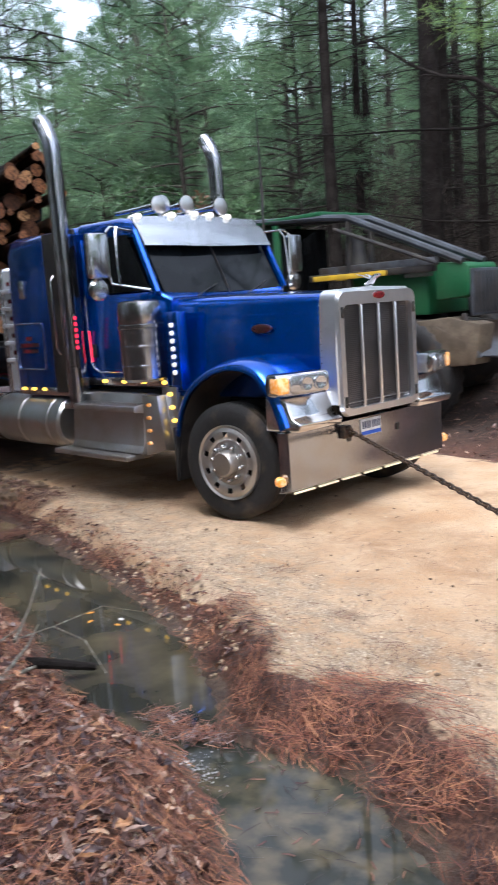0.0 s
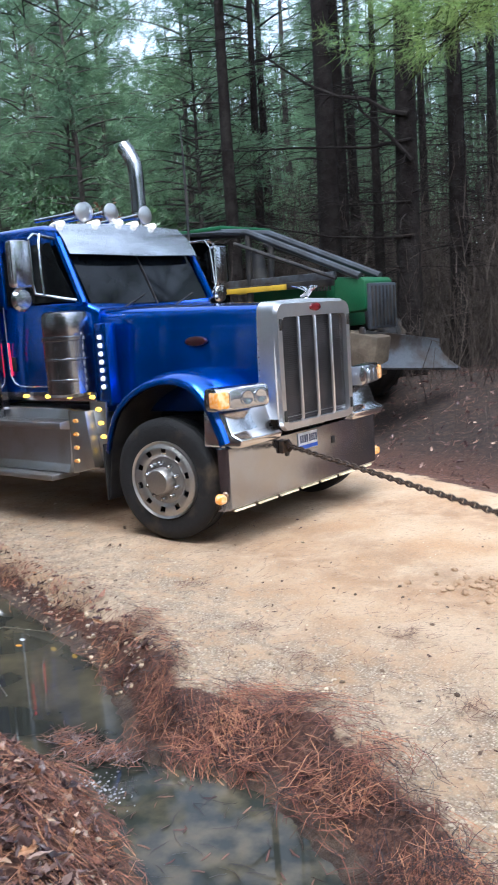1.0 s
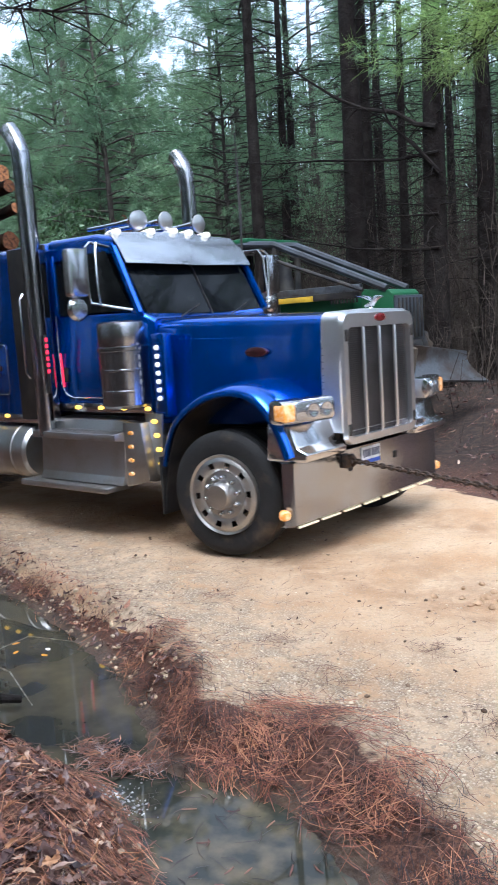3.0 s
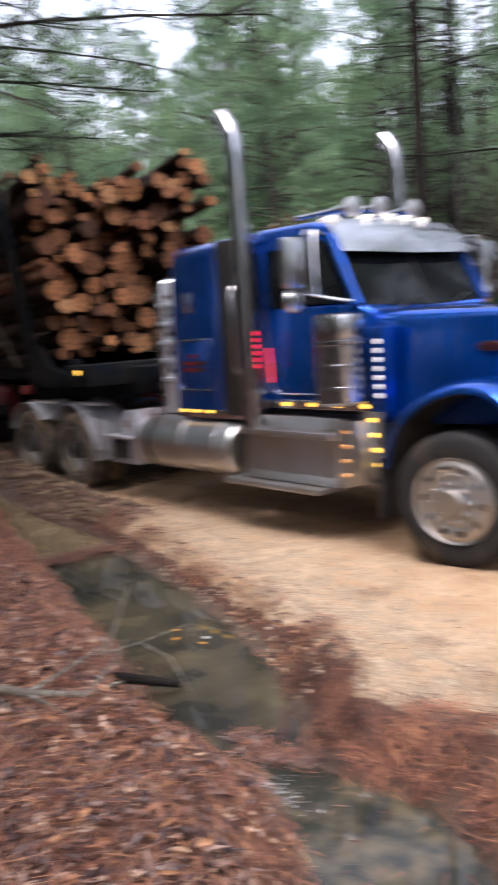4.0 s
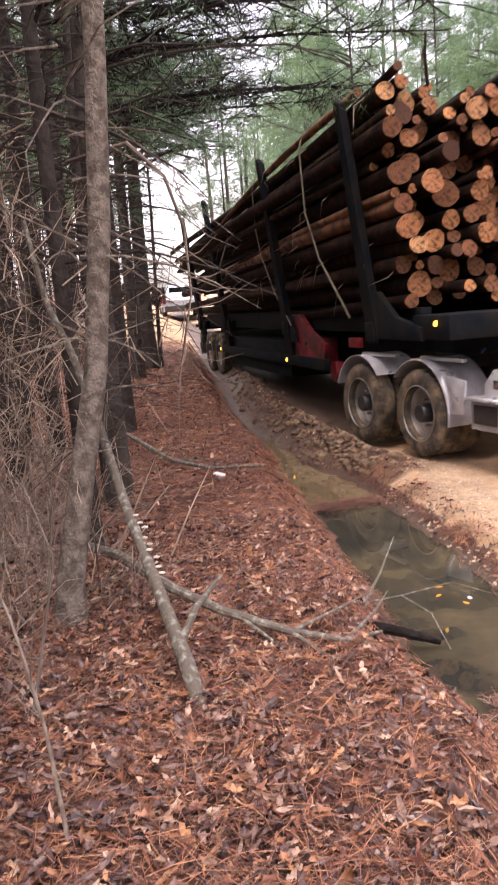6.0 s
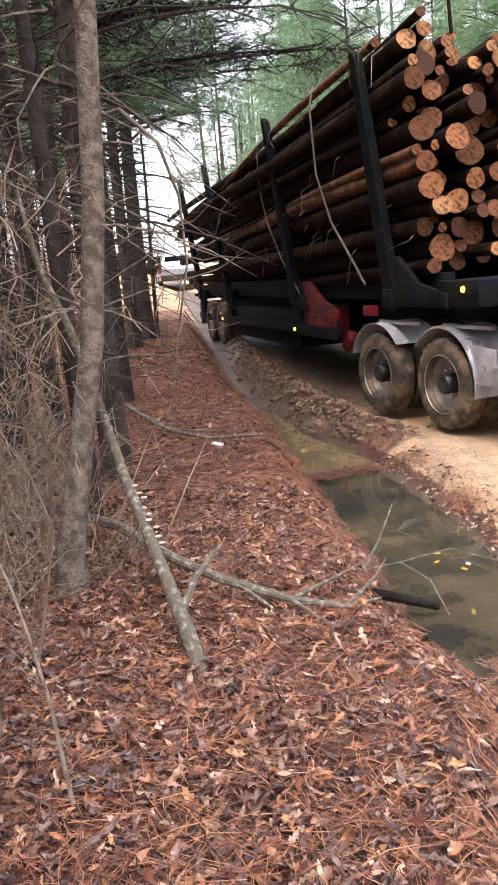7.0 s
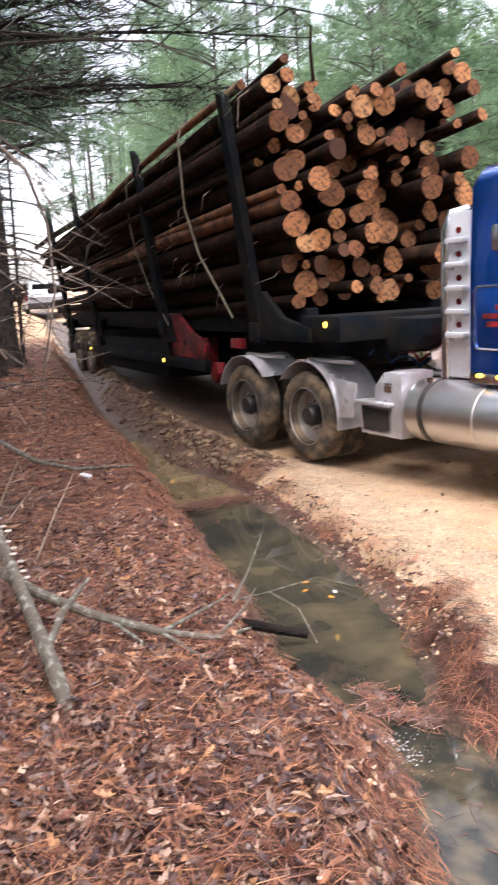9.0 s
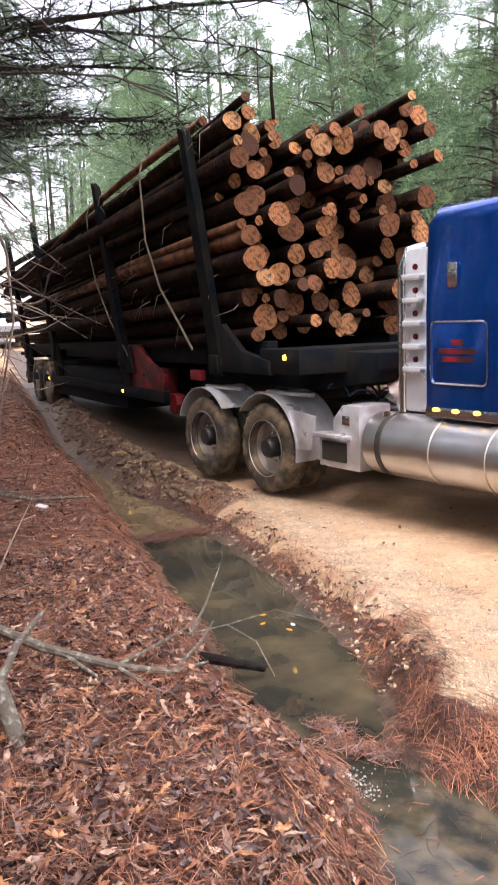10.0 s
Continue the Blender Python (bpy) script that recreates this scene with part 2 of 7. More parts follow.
CARGREY = material("silver_car_paint", (0.5, 0.52, 0.55), 0.3, 0.5, (0.4, 0.42, 0.45), 2, 30, 0.0, coat=0.7)
# ---- the lie of the land ----
DITCH = [(-60, 9.5, 0.1), (-30, 3.6, 0.1), (-20, 1.2, 0.1), (-15, 0.0, 0.1), (-13, -0.5, 0.1), (-10.5, -1.2, 0.11), (-8.6, -1.62, 0.11), (-6.5, -1.98, 0.12), (-5.2, -2.22, 0.14),
         (-4.4, -2.42, 0.22), (-3.4, -2.52, 0.34), (-2.4, -2.75, 0.38), (-1.0, -3.07, 0.43), (0.0, -3.30, 0.42), (0.85, -3.55, 0.43), (1.4, -3.73, 0.41),
         (1.95, -3.92, 0.30), (2.25, -4.02, 0.14), (2.5, -4.08, 0.16), (2.75, -4.1, 0.24), (3.1, -4.17, 0.37), (3.6, -4.43, 0.40), (4.2, -4.75, 0.36), (6, -5.9, 0.3), (30, -16, 0.2), (400, -170, 0.2)]
# beyond x 2.1 an unseen sandy clearing is added, to brighten the bumper's reflection
FAR_EDGE = [(-60, 14.5), (-30, 8.0), (-15, 4.7), (-8, 3.2), (-4, 2.7), (0, 2.3), (1.0, 2.0), (2.1, 1.4), (2.6, 2.2), (3.4, 4.4), (6, 5.5), (12, 3.8), (30, -8), (400, -160)]
DX, DY, DW = (np.array([p[i] for p in DITCH]) for i in range(3))
FX, FY = (np.array([p[i] for p in FAR_EDGE]) for i in range(2))


def smooth_step(a, b, v):
    k = np.clip((v - a) / (b - a), 0, 1)
    return k * k * (3 - 2 * k)


def rise(x):
    """The road climbs gently behind the trailer."""
    r = np.where(x > -5, 0.0, np.where(x > -15, 0.035 * (-5 - x), 0.35 + 0.062 * (-15 - x)))
    return np.minimum(r, 4.0)


def wobble(x, y, s, seed=0.0):
    """Cheap uneven waves, from -1 to 1."""
    a = np.sin(x * s * 1.3 + seed + 1.7 * np.sin(y * s * 0.9 + seed * 2)) * np.cos(y * s * 1.1 - seed + 1.3 * np.sin(x * s * 0.7))
    b = np.sin((x + y) * s * 2.7 + seed * 3) * np.cos((x - y) * s * 2.3 + seed)
    return 0.65 * a + 0.35 * b


def land(x, y):
    """Height of the ground."""
    x, y = np.asarray(x, float), np.asarray(y, float)
    yc, hw = np.interp(x, DX, DY), np.interp(x, DX, DW)
    hw = hw * (1 + 0.16 * wobble(x, y * 0.3, 3.1, 2.0))
    d = y - yc
    yf = np.interp(x, FX, FY)
    base = -0.13
    inside = base - 0.2 * (1 - np.clip(np.abs(d) / np.maximum(hw, 0.05), 0, 1) ** 2) * np.clip(hw / 0.35, 0.25, 1)
    road = base + (0.13 + 0.02 * wobble(x, y, 2.0, 1)) * smooth_step(0, 0.42, d - hw) + 0.055 * np.exp(-((d - hw - 0.42) / 0.22) ** 2) * (0.7 + 0.6 * wobble(x, y, 3.3, 4))
    bank = base + 0.34 * smooth_step(0, 0.5, -d - hw) + 0.16 * smooth_step(0.4, 3.0, -d - hw) + 0.03 * wobble(x, y, 1.4, 3) * smooth_step(0.2, 1, -d - hw)
    h = np.where(np.abs(d) < hw, inside, np.where(d > 0, road, bank))
    mud = np.exp(-((d - hw - 0.42) / 0.26) ** 2) * smooth_step(-2.6, -4.4, x) * smooth_step(-30, -18, x)
    h = h + mud * (0.13 + 0.07 * wobble(x, y, 5.5, 6) + 0.04 * wobble(x, y, 13, 8))
    h = h + 0.2 * np.exp(-((x + 6.15) ** 2 + (y + 1.72) ** 2) / 0.06)
    e = y - yf
    far = -0.12 * np.exp(-((e - 0.7) / 0.45) ** 2) + 0.75 * smooth_step(0.9, 4.2, e) + 0.05 * wobble(x, y, 1.1, 5) * smooth_step(0.5, 2, e)
    h = h + np.where(e > 0, far, 0)
    on_road = smooth_step(0.5, 1.1, d - hw) * smooth_step(0.3, -0.3, e)
    h = h + on_road * (0.012 * wobble(x, y, 1.7, 9) + 0.006 * wobble(x, y, 7, 11) - 0.02 * np.exp(-((y + 0.95 + 0.16 * np.maximum(x, 0)) / 0.28) ** 2) - 0.02 * np.exp(-((y - 1.0 + 0.16 * np.maximum(x, 0)) / 0.28) ** 2))
    return h + rise(x)


def height(x, y):
    return float(land(x, y))


def steps(lo, hi, fine_lo, fine_hi, fine):
    mid = list(np.arange(fine_lo, fine_hi, fine))
    out, s, v = [], fine, fine_hi
    while v < hi:
        out.append(v)
        s = min(s * 1.13, 40)
        v += s
    left, s, v = [], fine, fine_lo
    while v > lo:
        s = min(s * 1.13, 40)
        v -= s
        left.append(v)
    return np.array(left[::-1] + mid + out)


def soil_material():
    """Pale sand on the road, red clay and dark wet earth off it, chosen by the soil mask. The far wood's shade is in
    its colour.
    """
    m = bpy.data.materials.new("soil")
    m.use_nodes = True
    n, l = m.node_tree.nodes, m.node_tree.links
    bs = n["Principled BSDF"]
    co = n.new("ShaderNodeTexCoord").outputs["Object"]

    def noise_at(s, d=6, r=0.55):
        k = n.new("ShaderNodeTexNoise")
        k.inputs["Scale"].default_value, k.inputs["Detail"].default_value, k.inputs["Roughness"].default_value = s, d, r
        l.new(co, k.inputs["Vector"])
        return k.outputs["Fac"]

    def ranged(v, a, b, c=0.0, d=1.0):
        k = n.new("ShaderNodeMapRange")
        for name, val in zip(("From Min", "From Max", "To Min", "To Max"), (a, b, c, d)):
            k.inputs[name].default_value = val
        l.new(v, k.inputs["Value"])
        return k.outputs[0]

    def blend(f, a, b):
        k = n.new("ShaderNodeMix")
        k.data_type = "RGBA"
        for sock, v in ((6, a), (7, b)):
            if isinstance(v, tuple):
                k.inputs[sock].default_value = (*v, 1)
            else:
                l.new(v, k.inputs[sock])
        l.new(f, k.inputs[0])
        return k.outputs[2]
    mask = n.new("ShaderNodeAttribute")
    mask.attribute_name = "soil"
    rgb = n.new("ShaderNodeSeparateColor")
    l.new(mask.outputs["Color"], rgb.inputs[0])
    sand = blend(ranged(noise_at(1.3), 0.38, 0.64), (0.6, 0.435, 0.28), (0.49, 0.305, 0.165))
    way = n.new("ShaderNodeAttribute")
    way.attribute_name = "road"
    band = n.new("ShaderNodeSeparateColor")
    l.new(way.outputs["Color"], band.inputs[0])

    def times(a, b):
        k = n.new("ShaderNodeMath")
        k.operation = "MULTIPLY"
        l.new(a, k.inputs[0])
        l.new(b, k.inputs[1])
        return k.outputs[0]
    # damp packed wheel tracks, then loose pale gravel towards the ditch
    sand = blend(times(band.outputs[1], ranged(noise_at(4.5, 8, 0.7), 0.36, 0.6)), sand, (0.33, 0.19, 0.1))
    grit = n.new("ShaderNodeTexVoronoi")
    grit.inputs["Scale"].default_value = 75
    l.new(co, grit.inputs["Vector"])
    stone = n.new("ShaderNodeSeparateColor")
    l.new(grit.outputs["Color"], stone.inputs[0])
    gravel = blend(ranged(stone.outputs[0], 0.25, 0.95), (0.43, 0.33, 0.225), (0.72, 0.6, 0.45))
    gravel = blend(ranged(grit.outputs["Distance"], 0.3, 0.62), gravel, (0.3, 0.215, 0.14))
    sand = blend(times(band.outputs[0], ranged(noise_at(5, 7, 0.65), 0.38, 0.58)), sand, gravel)
    sand = blend(ranged(noise_at(30, 8, 0.7), 0.52, 0.66, 0, 0.55), sand, (0.27, 0.2, 0.14))
    sand = blend(ranged(noise_at(11, 5, 0.6), 0.6, 0.72, 0, 0.5), sand, (0.3, 0.17, 0.1))
    sand = blend(ranged(noise_at(90, 3, 0.6), 0.6, 0.7, 0, 0.5), sand, (0.7, 0.62, 0.5))
    litter = blend(ranged(noise_at(2.2), 0.4, 0.62), (0.1, 0.042, 0.027), (0.035, 0.02, 0.015))
    litter = blend(ranged(noise_at(40, 8, 0.75), 0.45, 0.6), litter, (0.19, 0.085, 0.05))
    mud = blend(ranged(noise_at(9, 8, 0.7), 0.4, 0.62), (0.13, 0.082, 0.05), (0.05, 0.033, 0.024))
    edge = noise_at(3.5, 7, 0.7)
    add = n.new("ShaderNodeMath")
    add.operation = "ADD"
    l.new(rgb.outputs[0], add.inputs[0])
    l.new(ranged(edge, 0.3, 0.7, -0.35, 0.35), add.inputs[1])
    ground = blend(ranged(add.outputs[0], 0.42, 0.58), sand, litter)
    add2 = n.new("ShaderNodeMath")
    add2.operation = "ADD"
    l.new(rgb.outputs[1], add2.inputs[0])
    l.new(ranged(edge, 0.3, 0.7, -0.3, 0.3), add2.inputs[1])
    wet = ranged(add2.outputs[0], 0.4, 0.65)
    ground = blend(wet, ground, mud)
    # floor of the far wood, its colour darkened for the shade under the trees
    shaded_floor = blend(ranged(noise_at(14, 8, 0.7), 0.42, 0.62), (0.022, 0.015, 0.012), (0.06, 0.036, 0.024))
    ground = blend(rgb.outputs[2], ground, shaded_floor)
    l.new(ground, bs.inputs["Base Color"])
    l.new(ranged(wet, 0, 1, 0.92, 0.5), bs.inputs["Roughness"])
    bp = n.new("ShaderNodeBump")
    bp.inputs["Strength"].default_value, bp.inputs["Distance"].default_value = 0.9, 0.03
    l.new(noise_at(26, 10, 0.72), bp.inputs["Height"])
    l.new(bp.outputs[0], bs.inputs["Normal"])
    return m


def build_ground():
    xs = steps(-420, 420, -9, 6.5, 0.075)
    ys = steps(-420, 420, -8, 3.2, 0.075)
    gx, gy = np.meshgrid(xs, ys, indexing="ij")
    gz = land(gx, gy)
    nx, ny = len(xs), len(ys)
    idx = np.arange(nx * ny).reshape(nx, ny)
    quads = np.stack([idx[:-1, :-1], idx[1:, :-1], idx[1:, 1:], idx[:-1, 1:]], -1).reshape(-1, 4)
    me = mesh_of("ground", np.stack([gx, gy, gz], -1).reshape(-1, 3).tolist(), quads.tolist(), soil_material(), True)
    d = gy - np.interp(gx, DX, DY)
    hw = np.interp(gx, DX, DW)
    e = gy - np.interp(gx, FX, FY)
    wide = 0.34 + 0.34 * smooth_step(0.6, 2.2, gx) + 0.16 * smooth_step(-3.0, -5.0, gx)
    litter = np.maximum(1 - smooth_step(0.32 * wide, 0.95 * wide, d - hw), smooth_step(-0.5, 0.9, e))
    litter = litter * (1 - smooth_step(-17, -21, gx) * smooth_step(-5.5, -3.5, d) * 0.75 * (e < 0))
    wet = np.maximum((1 - smooth_step(0.0, 0.22, np.abs(d) - hw)), smooth_step(-2.8, -4.2, gx) * smooth_step(-0.3, 0.2, d - hw) * smooth_step(0.95, 0.6, d - hw))
    wet = np.maximum(wet, smooth_step(-3.5, -6.5, gx) * smooth_step(0.2, 0.6, d) * smooth_step(0.4, -0.3, e) * 0.85 * smooth_step(-34, -20, gx))
    # third channel: where the far bank takes the shade colour
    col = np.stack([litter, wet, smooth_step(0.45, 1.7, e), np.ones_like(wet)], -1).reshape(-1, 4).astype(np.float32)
    at = me.color_attributes.new("soil", "FLOAT_COLOR", "POINT")
    at.data.foreach_set("color", col.ravel())
    side = d - hw
    gravel = smooth_step(0.2, 0.5, side) * smooth_step(2.1, 0.9, side) * smooth_step(-4.5, -2.0, gx)
    track = np.exp(-((gy + 0.95 + 0.16 * np.maximum(gx, 0)) / 0.32) ** 2) + np.exp(-((gy - 1.0 + 0.16 * np.maximum(gx, 0)) / 0.32) ** 2) + 0.7 * np.exp(-((gy + 0.1 + 0.3 * np.maximum(gx, 0)) / 0.22) ** 2)
    col = np.stack([gravel, np.clip(track, 0, 1) * 0.75, gravel * 0, gravel * 0 + 1], -1).reshape(-1, 4).astype(np.float32)
    at = me.color_attributes.new("road", "FLOAT_COLOR", "POINT")
    at.data.foreach_set("color", col.ravel())
    ob = new("ground", me)
    return tagged(ob, "pale sandy forest road between red pine straw banks and a muddy ditch", "ground", kind="structure")


def water_material(name, deep, bed, scale, spread):
    """Still water, with the drowned leaves of its bed showing through. The bed colour can also carry some reflected
    sky.
    """
    m = material(name, deep, 0.012, 0.0, bed, scale, 5, 0.008, 0.006, var=0.2, rough_var=0.01, ior=1.36, spread=spread)
    return m


def build_water():
    pools = ((-6.6, -2.35, -0.13, water_material("muddy_water", (0.2, 0.15, 0.085), (0.14, 0.1, 0.055), 2.5, (0.4, 0.6)), "shallow tan muddy water standing in the ditch"),
             (-2.35, 2.3, -0.135, water_material("ditch_water", (0.03, 0.03, 0.024), (0.1, 0.083, 0.05), 2.4, (0.4, 0.72)), "still murky green puddle water in the ditch"),
             # front puddle: leaf bed colour lifted to stand in for reflected sky
             (2.2, 14.0, -0.147, water_material("puddle_water", (0.035, 0.036, 0.028), (0.16, 0.125, 0.075), 6.0, (0.42, 0.75)), "clear dark puddle over drowned leaves"))
    for x0, x1, z, mat, label in pools:
        xs = np.linspace(x0, x1, int((x1 - x0) / 0.1) + 1)
        verts, faces = [], []
        for x in xs:
            yc, hw = np.interp(x, DX, DY), np.interp(x, DX, DW) * 1.25 + 0.06
            for k in range(9):
                verts.append((x, yc + hw * (k / 4 - 1), z + max(0.0, rise(x))))
        for i in range(len(xs) - 1):
            for k in range(8):
                a = i * 9 + k
                faces.append((a, a + 9, a + 10, a + 1))
        ob = new("water", mesh_of("water", verts, faces, mat, True))
        tagged(ob, label, "puddle", kind="structure")


build_ground()
build_water()
# ---- the blue road tractor: x forward, front axle at 0, ground at 0 ----
truck = tagged(new("semi_truck"), "glossy blue long-nosed semi truck with chrome trim", "truck")
SIDES = (-1, 1)


def disc(x, y, z, r, depth, axis="y", seg=16, bm=None, dome=0.0):
    prof = [(r, 0), (r, depth * 0.6), (r * 0.8, depth), (0.0001, depth + dome)]
    return lathe(prof, seg, axis, (x, y, z), bm)


def marker(x, y, z, s, mat, owner, label=""):
    """A flat oval lamp on the side."""
    b = lathe([(0.036, 0), (0.03, s * 0.014), (0.0001, s * 0.019)], 14, "y")
    bmesh.ops.transform(b, matrix=Matrix.Translation((x, y, z)) @ Matrix.Diagonal((1.15, 1, 0.62, 1)), verts=b.verts[:])
    bmesh.ops.recalc_face_normals(b, faces=b.faces[:])
    part("marker_lamp", b, mat, owner, label)


def build_frame():
    for s in SIDES:
        part("frame_rail", box(-8.6, 0.55, s * 0.43 - 0.04, s * 0.43 + 0.04, 0.78, 1.05, 0.01), BLACK, truck)
    part("axle", sweep([(0, -0.95, 0.5), (0, 0.95, 0.5)], 0.07, 10), BLACK, truck)
    for x in (-6.46, -7.87):
        b = sweep([(x, -0.95, 0.55), (x, 0.95, 0.55)], 0.09, 10)
        lathe([(0.0001, -0.28), (0.2, -0.2), (0.28, 0), (0.2, 0.2), (0.0001, 0.28)], 14, "y", (x, 0, 0.55), b)
        part("axle", b, BLACK, truck)
    part("engine_block", box(-0.9, 0.55, -0.42, 0.42, 0.62, 1.5, 0.05), BLACK, truck)
    part("deck_plate", box(-5.6, -4.05, -0.62, 0.62, 1.06, 1.1, 0.01), WHITEMETAL, truck, "pale diamond deck plate")
    b = lathe([(0.5, 0), (0.5, 0.08), (0.2, 0.1)], 24, "z", (-7.0, 0, 1.14))
    box(-7.3, -6.6, -0.5, 0.5, 1.04, 1.16, 0.02, bm=b)
    part("fifth_wheel", b, BLACK, truck)
    for s in SIDES:
        part("mud_flap", box(-0.8, -0.775, s * 0.85, s * 1.2, 0.3, 0.85, 0.005), BLACK, truck, "black mud flap behind the front wheel")


def tyre_profile(r, w):
    return [(r * 0.585, -w * 0.42), (r * 0.66, -w * 0.5), (r * 0.86, -w * 0.52), (r * 0.955, -w * 0.46), (r, -w * 0.36), (r * 1.0, -w * 0.2), (r * 0.985, -w * 0.19), (r * 0.985, -w * 0.16), (r, -w * 0.15), (r, w * 0.15), (r * 0.985, w * 0.16), (r * 0.985, w * 0.19),
            (r, w * 0.2), (r, w * 0.36), (r * 0.955, w * 0.46), (r * 0.86, w * 0.52), (r * 0.66, w * 0.5), (r * 0.585, w * 0.42)]


def tyre_mesh(r, w, y=0.0, lugs=44):
    b = lathe([(a, h + y) for a, h in tyre_profile(r, w)], 56, "y", close=True)
    # tread lugs drawn up out of the shoulders, in one skin with the casing
    for v in b.verts:
        q = math.hypot(v.co.x, v.co.z)
        if lugs and q > r * 0.9 and abs(v.co.y - y) > w * 0.3:
            k = int(math.atan2(v.co.x, v.co.z) / math.tau * 56 + 100.5)
            f = 1.0 + (0.022 if k % 2 else -0.028)
            v.co.x *= f
            v.co.z *= f
    return b


def wheel_disc(r, dish, holes=10):
    """Disc wheel, outer side towards -y, with real hand holes."""
    b = bmesh.new()
    n = 60
    radii = [(0.2, dish * 0.3), (0.62, dish * 0.3), (0.66, dish * 0.55), (0.7, dish * 0.7), (0.86, dish * 0.82), (0.9, dish * 0.7), (0.97, -0.02), (1.03, -0.035), (1.04, 0.0), (0.97, 0.03)]
    rings = []
    for q, h in radii:
        rings.append([b.verts.new((q * r * math.sin(k * math.tau / n), h, q * r * math.cos(k * math.tau / n))) for k in range(n)])
    for i, (r0, r1) in enumerate(zip(rings, rings[1:])):
        for k in range(n):
            if i == 3 and k % (n // holes) in (0, 1):
                continue
            b.faces.new((r0[k], r0[(k + 1) % n], r1[(k + 1) % n], r1[k]))
    b.faces.new(rings[0][::-1])
    bmesh.ops.recalc_face_normals(b, faces=b.faces[:])
    bmesh.ops.solidify(b, geom=b.faces[:], thickness=0.012)
    return b


def build_front_wheel(s):
    rim_r = 0.345
    w = part("wheel", wheel_disc(rim_r, -0.05), ALU, truck, "polished aluminium disc wheel")
    part("tyre", tyre_mesh(0.56, 0.3, 0.14, 0), RUBBER, w, "black tyre with dried mud")
    b = lathe([(0.125, -0.0), (0.122, -0.1), (0.105, -0.125), (0.0001, -0.13)], 24, "y")
    part("hub_cap", b, ALU, w)
    for k in range(10):
        a = k * math.tau / 10
        b = lathe([(0.021, 0.0), (0.021, -0.055), (0.012, -0.068), (0.0001, -0.07)], 8, "y", (0.165 * math.sin(a), -0.012, 0.165 * math.cos(a)))
        part("lug_nut", b, CHROME, w)
    part("brake_drum", lathe([(0.22, 0.06), (0.22, 0.24), (0.1, 0.26)], 24, "y"), BLACK, w)
    return w


def build_drive_wheel():
    rim_r = 0.3
    b = lathe([(0.33, -0.02), (0.345, -0.015), (0.32, 0.02), (0.305, 0.09), (0.29, 0.15), (0.1, 0.16), (0.1, 0.22), (0.26, 0.2), (0.3, 0.24)], 40, "y", caps=False)
    w = part("wheel", b, ALU, truck, "deep-dished aluminium drive wheel")
    part("tyre", tyre_mesh(0.525, 0.26, 0.12), MUDRUBBER, w, "drive tyre caked with mud")
    part("tyre", tyre_mesh(0.525, 0.26, 0.44), MUDRUBBER, w, "drive tyre caked with mud")
    part("hub_cap", lathe([(0.12, 0.16), (0.115, 0.02), (0.1, 0.0), (0.0001, -0.005)], 20, "y"), BLACK, w, "dark hub cap")
    for k in range(10):
        a = k * math.tau / 10
        part("lug_nut", lathe([(0.017, 0.15), (0.017, 0.11), (0.0001, 0.1)], 7, "y", (0.165 * math.sin(a), 0, 0.165 * math.cos(a))), CHROME, w)
    return w


WHEELS = []


def build_wheels():
    near = build_front_wheel(-1)
    far = again(near, pose(0, 0, 0), truck)
    WHEELS.append((near, (0.015, -1.2, 0.56), False))
    WHEELS.append((far, (0.015, 1.2, 0.56), True))
    d = build_drive_wheel()
    for i, (x, y, flip) in enumerate(((-6.46, -1.22, False), (-7.87, -1.22, False), (-6.46, 1.22, True), (-7.87, 1.22, True))):
        w = d if i == 0 else again(d, pose(0, 0, 0), truck)
        WHEELS.append((w, (x, y, 0.545), flip))


def body_section(x, half, z0, z1, r, taper=0.0):
    """Outline across the truck: rounded shoulders, straight lower sides."""
    pts = [(-half, z0), (-half, z0 + (z1 - z0) * 0.5)]
    for k in range(7):
        a = radians(180 - 90 * k / 6)
        pts.append((-(half - taper) + r + r * math.cos(a), z1 - r + r * math.sin(a)))
    pts += [(0, z1 + 0.015)]
    right = [(-p, q) for p, q in pts[:-1]][::-1]
    return [(x, p, q) for p, q in pts + right]


